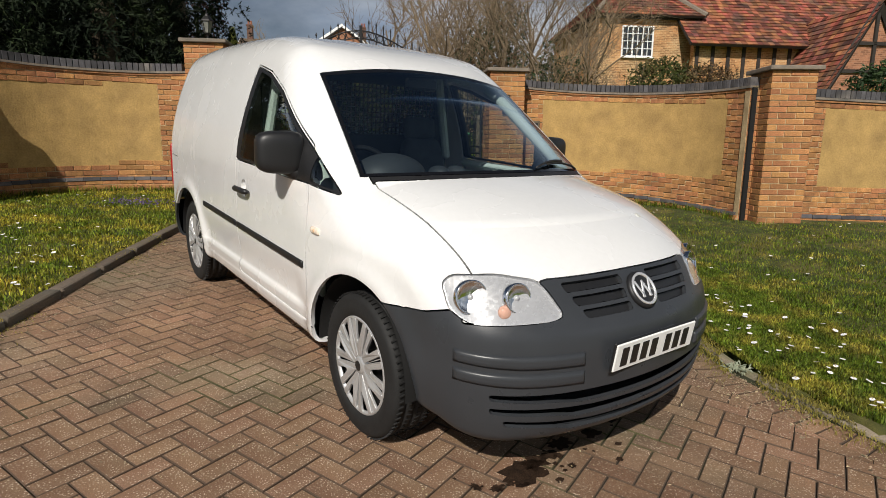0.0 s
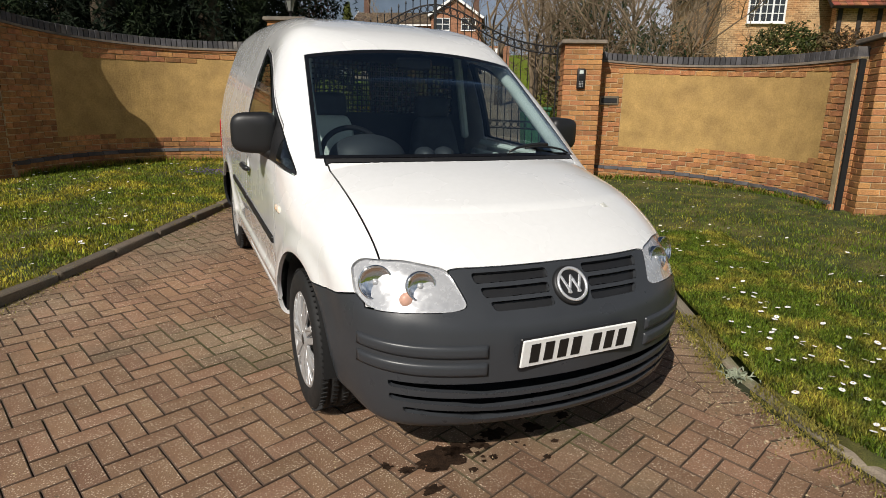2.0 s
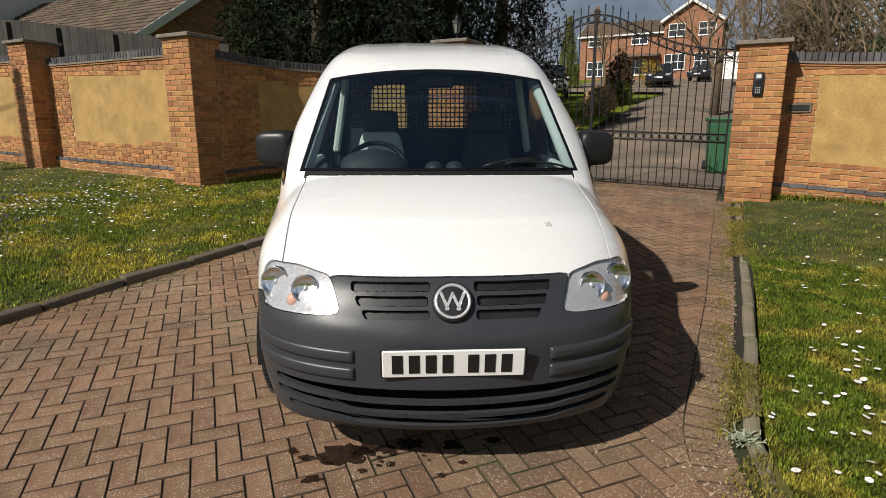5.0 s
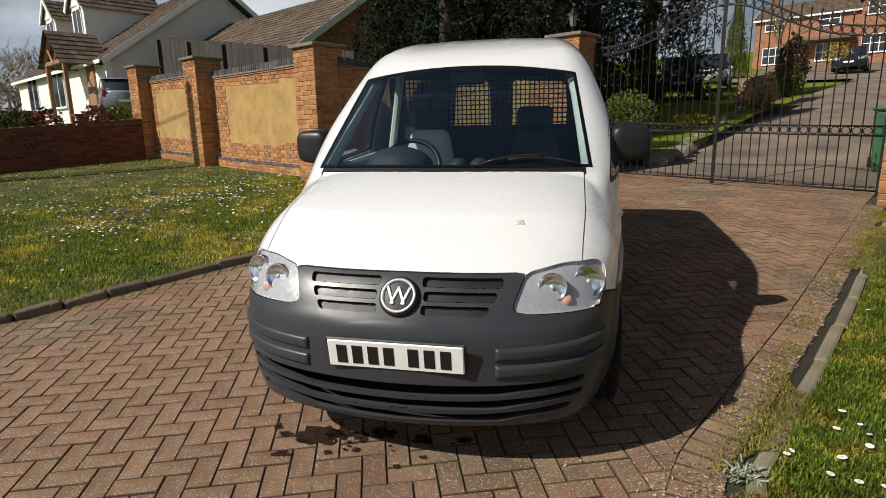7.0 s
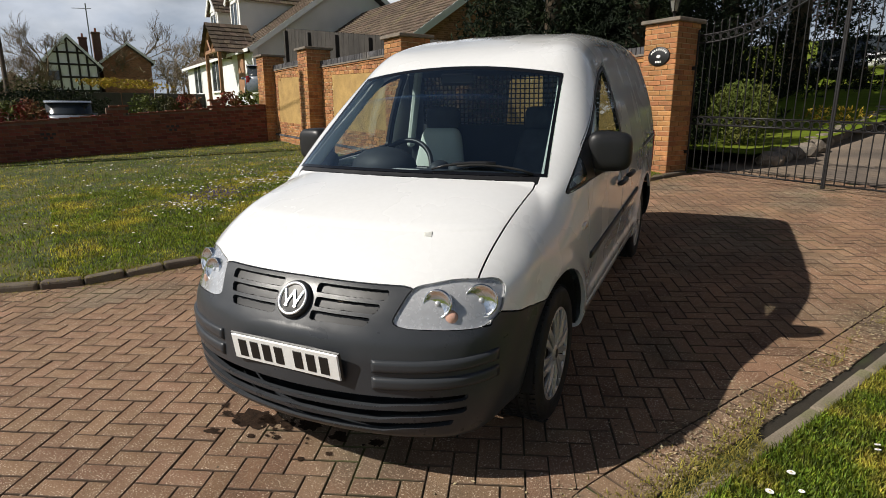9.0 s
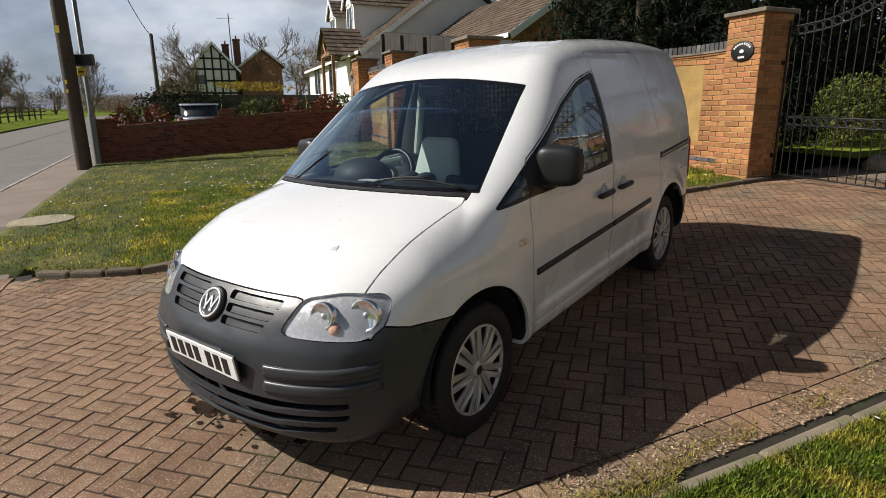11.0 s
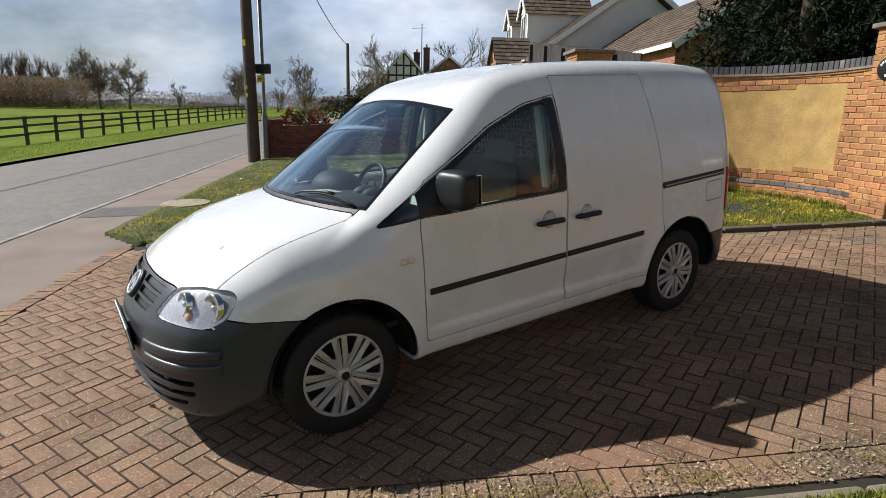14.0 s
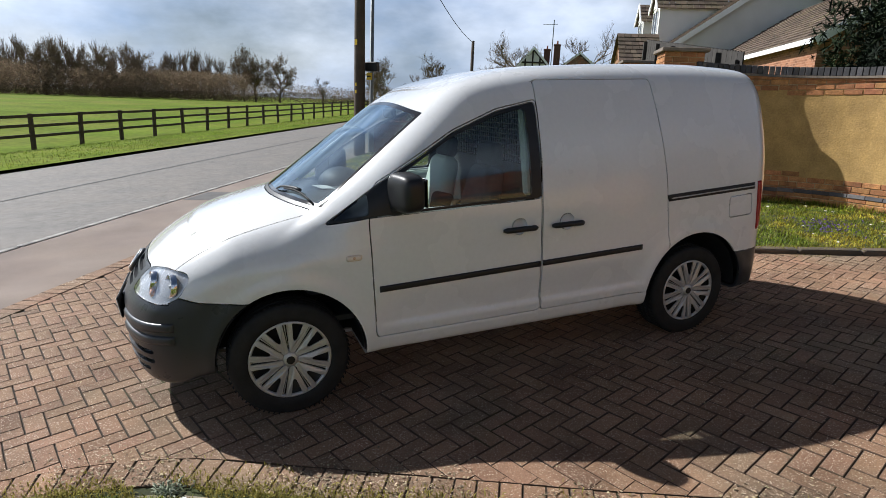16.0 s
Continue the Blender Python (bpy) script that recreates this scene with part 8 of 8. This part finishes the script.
# bare thicket behind the right wall
tk1 = bare_tree(7.5, 1, "dense bare shrub tree behind the wall", levels=4, kids=(3, 5), spread_a=0.55, trunk=0.09, first=0.05)
put(tk1, [(2.6, 13.5, 0, 1.0, 0), (4.0, 15.0, 0, 1.05, 80), (5.4, 13.8, 0, 0.95, 170), (1.4, 16.0, 0, 1.1, 250), (3.2, 18, 0, 1.2, 120), (0.4, 20.5, 0, 1.1, 200), (4.8, 20.5, 0, 1.2, 310)])
tk2 = bare_tree(7.0, 2, "tangled bare bush with brown twigs", levels=4, kids=(4, 5), spread_a=0.6, trunk=0.07, first=0.02, upright=0.25)
put(tk2, [(3.4, 12.0, 0, 0.8, 10), (5.0, 12.2, 0, 0.8, 100), (2.2, 15, 0, 0.9, 200), (2.0, 11.8, 0, 0.65, 50)])
for k, (s, n, r, z) in enumerate(((3.9, 17.5, (1.2, 1.0, 2.5), 0.3), (3.0, 16.0, (1.3, 1.0, 2.0), 0.3), (4.4, 13.2, (1.2, 0.9, 1.5), 0.2))):
    bush("evergreen_shrub", s, n, r, 1900, 0.07, M["conifer"], "dark evergreen shrub among bare bushes", 70 + k, z)
for k, (s, n, r) in enumerate(((2.6, 12.6, (1.3, 1.0, 1.5)), (4.9, 12.6, (1.3, 0.9, 1.3)))):
    bush("dead_hedge", s, n, r, 1200, 0.06, M["brown_leaf"], "brown dry hedge behind the wall", 80 + k, 0.1)


def conifer(name, s, n, height, rad, count, material, label, seed, low=0.2):
    """A dense conifer: trunk, and sprays of needles on drooping tiers."""
    g = np.random.default_rng(seed)
    p = at(s, n)
    root = thing(name, label, "tree", m=Matrix.Translation(p))
    part("trunk", tube([(0, 0, -0.3), (0, 0, height * 0.95)], [0.03 * height, 0.01], 9), M["bark"], root, "", True)
    t = low + (1 - low) * g.uniform(0, 1, count) ** 1.3
    a = g.uniform(0, 2 * np.pi, count)
    r = rad * (1 - t) ** 0.75 * g.uniform(0.55, 1.05, count) * (1 + 0.22 * np.sin(5 * a + 9 * t + seed))
    c = np.stack([r * np.cos(a), r * np.sin(a), height * t - 0.25 * r], 1)
    part("crown", leaf_mesh("crown", np.repeat(c, 2, 0) + g.normal(0, 0.07, (2 * count, 3)), 0.115 if rad > 1.2 else 0.09, 4, material, 0.3, seed), None, root)
    return root


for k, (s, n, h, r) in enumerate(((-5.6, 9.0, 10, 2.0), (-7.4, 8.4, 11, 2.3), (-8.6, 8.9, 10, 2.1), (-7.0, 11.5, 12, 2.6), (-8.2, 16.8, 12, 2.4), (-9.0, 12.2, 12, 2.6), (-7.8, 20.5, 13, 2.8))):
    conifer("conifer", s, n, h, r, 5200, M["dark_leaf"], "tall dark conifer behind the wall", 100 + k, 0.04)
conifer("golden_conifer", -10.6, 41.2, 5.0, 1.0, 2600, M["box_leaf"], "golden green conifer near the brick house", 111, 0.05)
for k, (s, n, r) in enumerate(((-8.2, 24.0, (1.3, 1.6, 3.0)),)):
    bush("copper_beech", s, n, r, 2600, 0.09, M["copper"], "dark copper-leaved bush behind the gate", 120 + k, 2.2)
small = bare_tree(6, 5, "small bare garden tree beside the inner drive", levels=4, kids=(3, 4))
put(small, [(-8.5, 44, 0, 1.0, 0), (2.6, 30, 0, 1.1, 50), (3.6, 40, 0, 1.2, 90), (2.8, 24, 0, 1.0, 130)])
for k, (s, n) in enumerate(((2.4, 14), (2.6, 19), (3.0, 26), (3.4, 34), (3.6, 44))):
    bush("drive_hedge", s + 0.6, n, (1.0, 2.6, 0.9), 900, 0.08, M["brown_leaf"] if k % 2 else M["shrub_leaf"], "untidy hedge beside the inner drive", 130 + k, 0.05)

# bare trees down the road and round the field
big = bare_tree(11, 21, "large bare oak at the field's edge", levels=5, kids=(4, 5), spread_a=0.6, trunk=0.3, first=0.3, taper=0.62)
put(big, [(-122, -60, 0, 0.95, 0), (-126, -56, 0, 0.85, 70), (-150, -40, 0, 1.0, 140), (-99, -92, 0, 0.9, 220), (-110, -80, 0, 0.85, 300), (-140, -72, 0, 0.9, 20), (-104, -84, 0, 0.8, 111)])
mid = bare_tree(9, 22, "bare roadside tree without leaves", levels=5, kids=(4, 4), spread_a=0.5, trunk=0.17, first=0.12, taper=0.6)
put(mid, [(-66, -1.5, 0, 0.9, 0), (-74, 6.5, 0, 1.15, 100), (-62, -2.8, 0, 0.6, 200), (-90, 1.0, 0, 1.2, 300), (-82, -3.2, 0, 0.8, 30), (-92, 14, 0, 1.1, 60), (-60, 16, 0, 1.0, 160), (-52, 20, 0, 0.9, 260), (-96, -24, 0, 0.8, 20), (-150, -30, 0, 1.1, 90), (-170, -26, 0, 1.2, 190), (-64, 11, 0, 0.8, 45), (-132, -48, 0, 0.7, 10)])
willow = bare_tree(8, 23, "budding yellow-green roadside tree", name="budding_tree", levels=5, kids=(4, 5), spread_a=0.5, trunk=0.16, first=0.1, taper=0.6)
put(willow, [(-100, -15.5, 0, 1.0, 0)])
poplar = bare_tree(12, 24, "slender bare poplar in a row behind the field", name="poplar", levels=4, kids=(5, 6), spread_a=0.20, trunk=0.15, upright=0.9, first=0.08, taper=0.62)
row = []
for k in range(40):
    f = k / 39
    row.append((-108 - 26 * f + rt.uniform(-1, 1), -118 + 44 * f + rt.uniform(-1.5, 1.5), 0, rt.uniform(0.74, 0.95), rt.uniform(0, 360)))
put(poplar, row)


def thicket(name, line, width, height, count, size, material, label, seed):
    """An uneven bank of brushwood along a line of (s, n): nobody could count its stems."""
    g = np.random.default_rng(seed)
    pts = []
    for _ in range(count):
        f = g.uniform(0, len(line) - 1.001)
        k = int(f)
        s, n = (line[k][i] * (1 - f + k) + line[k + 1][i] * (f - k) for i in (0, 1))
        s2, n2 = s + g.normal(0, width / 2), n + g.normal(0, width / 2)
        top = height * (0.78 + 0.3 * noise.noise((s * 0.09, n * 0.09, seed)) + 0.22 * noise.noise((s * 0.4, n * 0.4, seed)))
        p = at(s2, n2)
        pts.append((p.x, p.y, p.z + max(0.1, top) * g.uniform(0, 1) ** 0.8))
    me = leaf_mesh(name, pts, size, 1, material, 0.35, seed)
    return tagged(new(name, me), label, "hedge", kind="stuff")


# brushwood lightened: the haze of distance is put into its colour
M["brush"] = leaf("hazed_winter_brushwood", (0.190, 0.138, 0.092), (0.135, 0.11, 0.072), 0.9, 0.5)
M["brush_dark"] = leaf("dark_winter_hedge", (0.095, 0.080, 0.050), (0.13, 0.085, 0.055), 0.9, 0.4)
thicket("field_wood", [(-92, -108), (-102, -92), (-112, -78), (-122, -64)], 9, 7.0, 85000, 0.26, M["brush"], "brown winter woodland beyond the pasture", 3)
thicket("field_hedge", [(-88, -106), (-100, -88), (-114, -68), (-128, -52), (-150, -34)], 2.5, 2.4, 26000, 0.20, M["brush_dark"], "dark bramble hedge along the field's far edge", 4)
thicket("far_hedge", [(-150, -120), (-190, -70), (-200, -30), (-190, -14)], 8, 6.0, 30000, 0.34, M["brush"], "distant brown hedgerows", 5)
thicket("road_hedge", [(-58, -2.4), (-70, -2.0), (-100, -1.5), (-130, 0)], 1.6, 2.6, 4500, 0.16, M["brush"], "brown hedge along the road", 6)
thicket("garden_scrub", [(-52, 10), (-60, 16), (-80, 22)], 5, 5, 4500, 0.25, M["brush"], "bare scrub behind the cottages", 7)
thicket("far_right_scrub", [(-15, 80), (10, 78), (30, 60)], 6, 7, 4000, 0.4, M["brush"], "bare trees behind the brick house", 8)

# ---------------- field fence ----------------
M["fence_wood"] = mat("weathered_fence_wood", (0.075, 0.055, 0.038), 0.9, vary=0.3, scale=4, fine=60, bump=0.3)
FN = -16.4
fence = thing("field_fence", "dark three-rail wooden fence along the pasture", "fence")
post_me, rail_me = None, {}
s, k = -6.0, 0
while s > -74:
    n = FN - 0.00 * s
    p = at(s, n)
    q = at(s - 2.35, n)
    b = box(0.15, 0.13, 1.32, None, 0.02)
    part("post", b, M["fence_wood"], fence, m=pose(p.x, p.y, p.z - 0.05, random.uniform(-2, 2), random.uniform(-2, 2), SITE_YAW))
    for z in (0.42, 0.78, 1.14):
        d = q - p
        part("rail", box(2.36, 0.05, 0.105, Matrix.Translation((1.18, 0, 0)), 0.008), M["fence_wood"], fence, m=Matrix.Translation(p + Vector((0, 0, z + random.uniform(-0.02, 0.02)))) @ d.to_track_quat("X", "Z").to_matrix().to_4x4())
    s -= 2.35
verge_pts = []
for _ in range(14000):
    s, n = rng.uniform(-60, -8), rng.uniform(-16.8, -11.4)
    p = at(s, n)
    verge_pts.append((p.x, p.y, p.z + (0.04 if n > -15.6 else -0.13)))
blades("verge_grass", np.array(verge_pts), 0.075, 0.022, mat("verge_grass_blade", (0.15, 0.21, 0.025), 0.8, sheer=0.45, vary=0.25, scale=0.5, fine=10, rand=0.45, island=True, second=(0.20, 0.19, 0.06), second_at=(0.5, 0.62), second_scale=0.3), "rough verge grass beside the road")

# near-black undergrowth at the foot of the conifers
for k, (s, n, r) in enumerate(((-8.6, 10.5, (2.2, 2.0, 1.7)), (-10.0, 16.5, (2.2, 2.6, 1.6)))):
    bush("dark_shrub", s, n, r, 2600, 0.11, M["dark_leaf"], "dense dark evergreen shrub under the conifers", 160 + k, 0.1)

# ---------------- single bricks of the piers and walls ----------------
brick_mesh = {}
for root, m2, l in late_bricks:
    key = round(l, 3)
    if key not in brick_mesh:
        v, f = brick_block(key, BRICK_H, 0.03)
        brick_mesh[key] = mesh_from("brick", v, f, M["brick_one"])
    ob = new("brick", brick_mesh[key])
    ob.parent = root
    ob.matrix_local = m2
piece = {}
for m2, l in pave_one:
    if l not in piece:
        v, f = paver_shape(l - 0.005, P_W - 0.005)
        piece[l] = darken_rims(mesh_from("paver", v, f, M["paver_one"]))
    ob = new("paver", piece[l])
    ob.parent = paving
    ob.matrix_local = m2
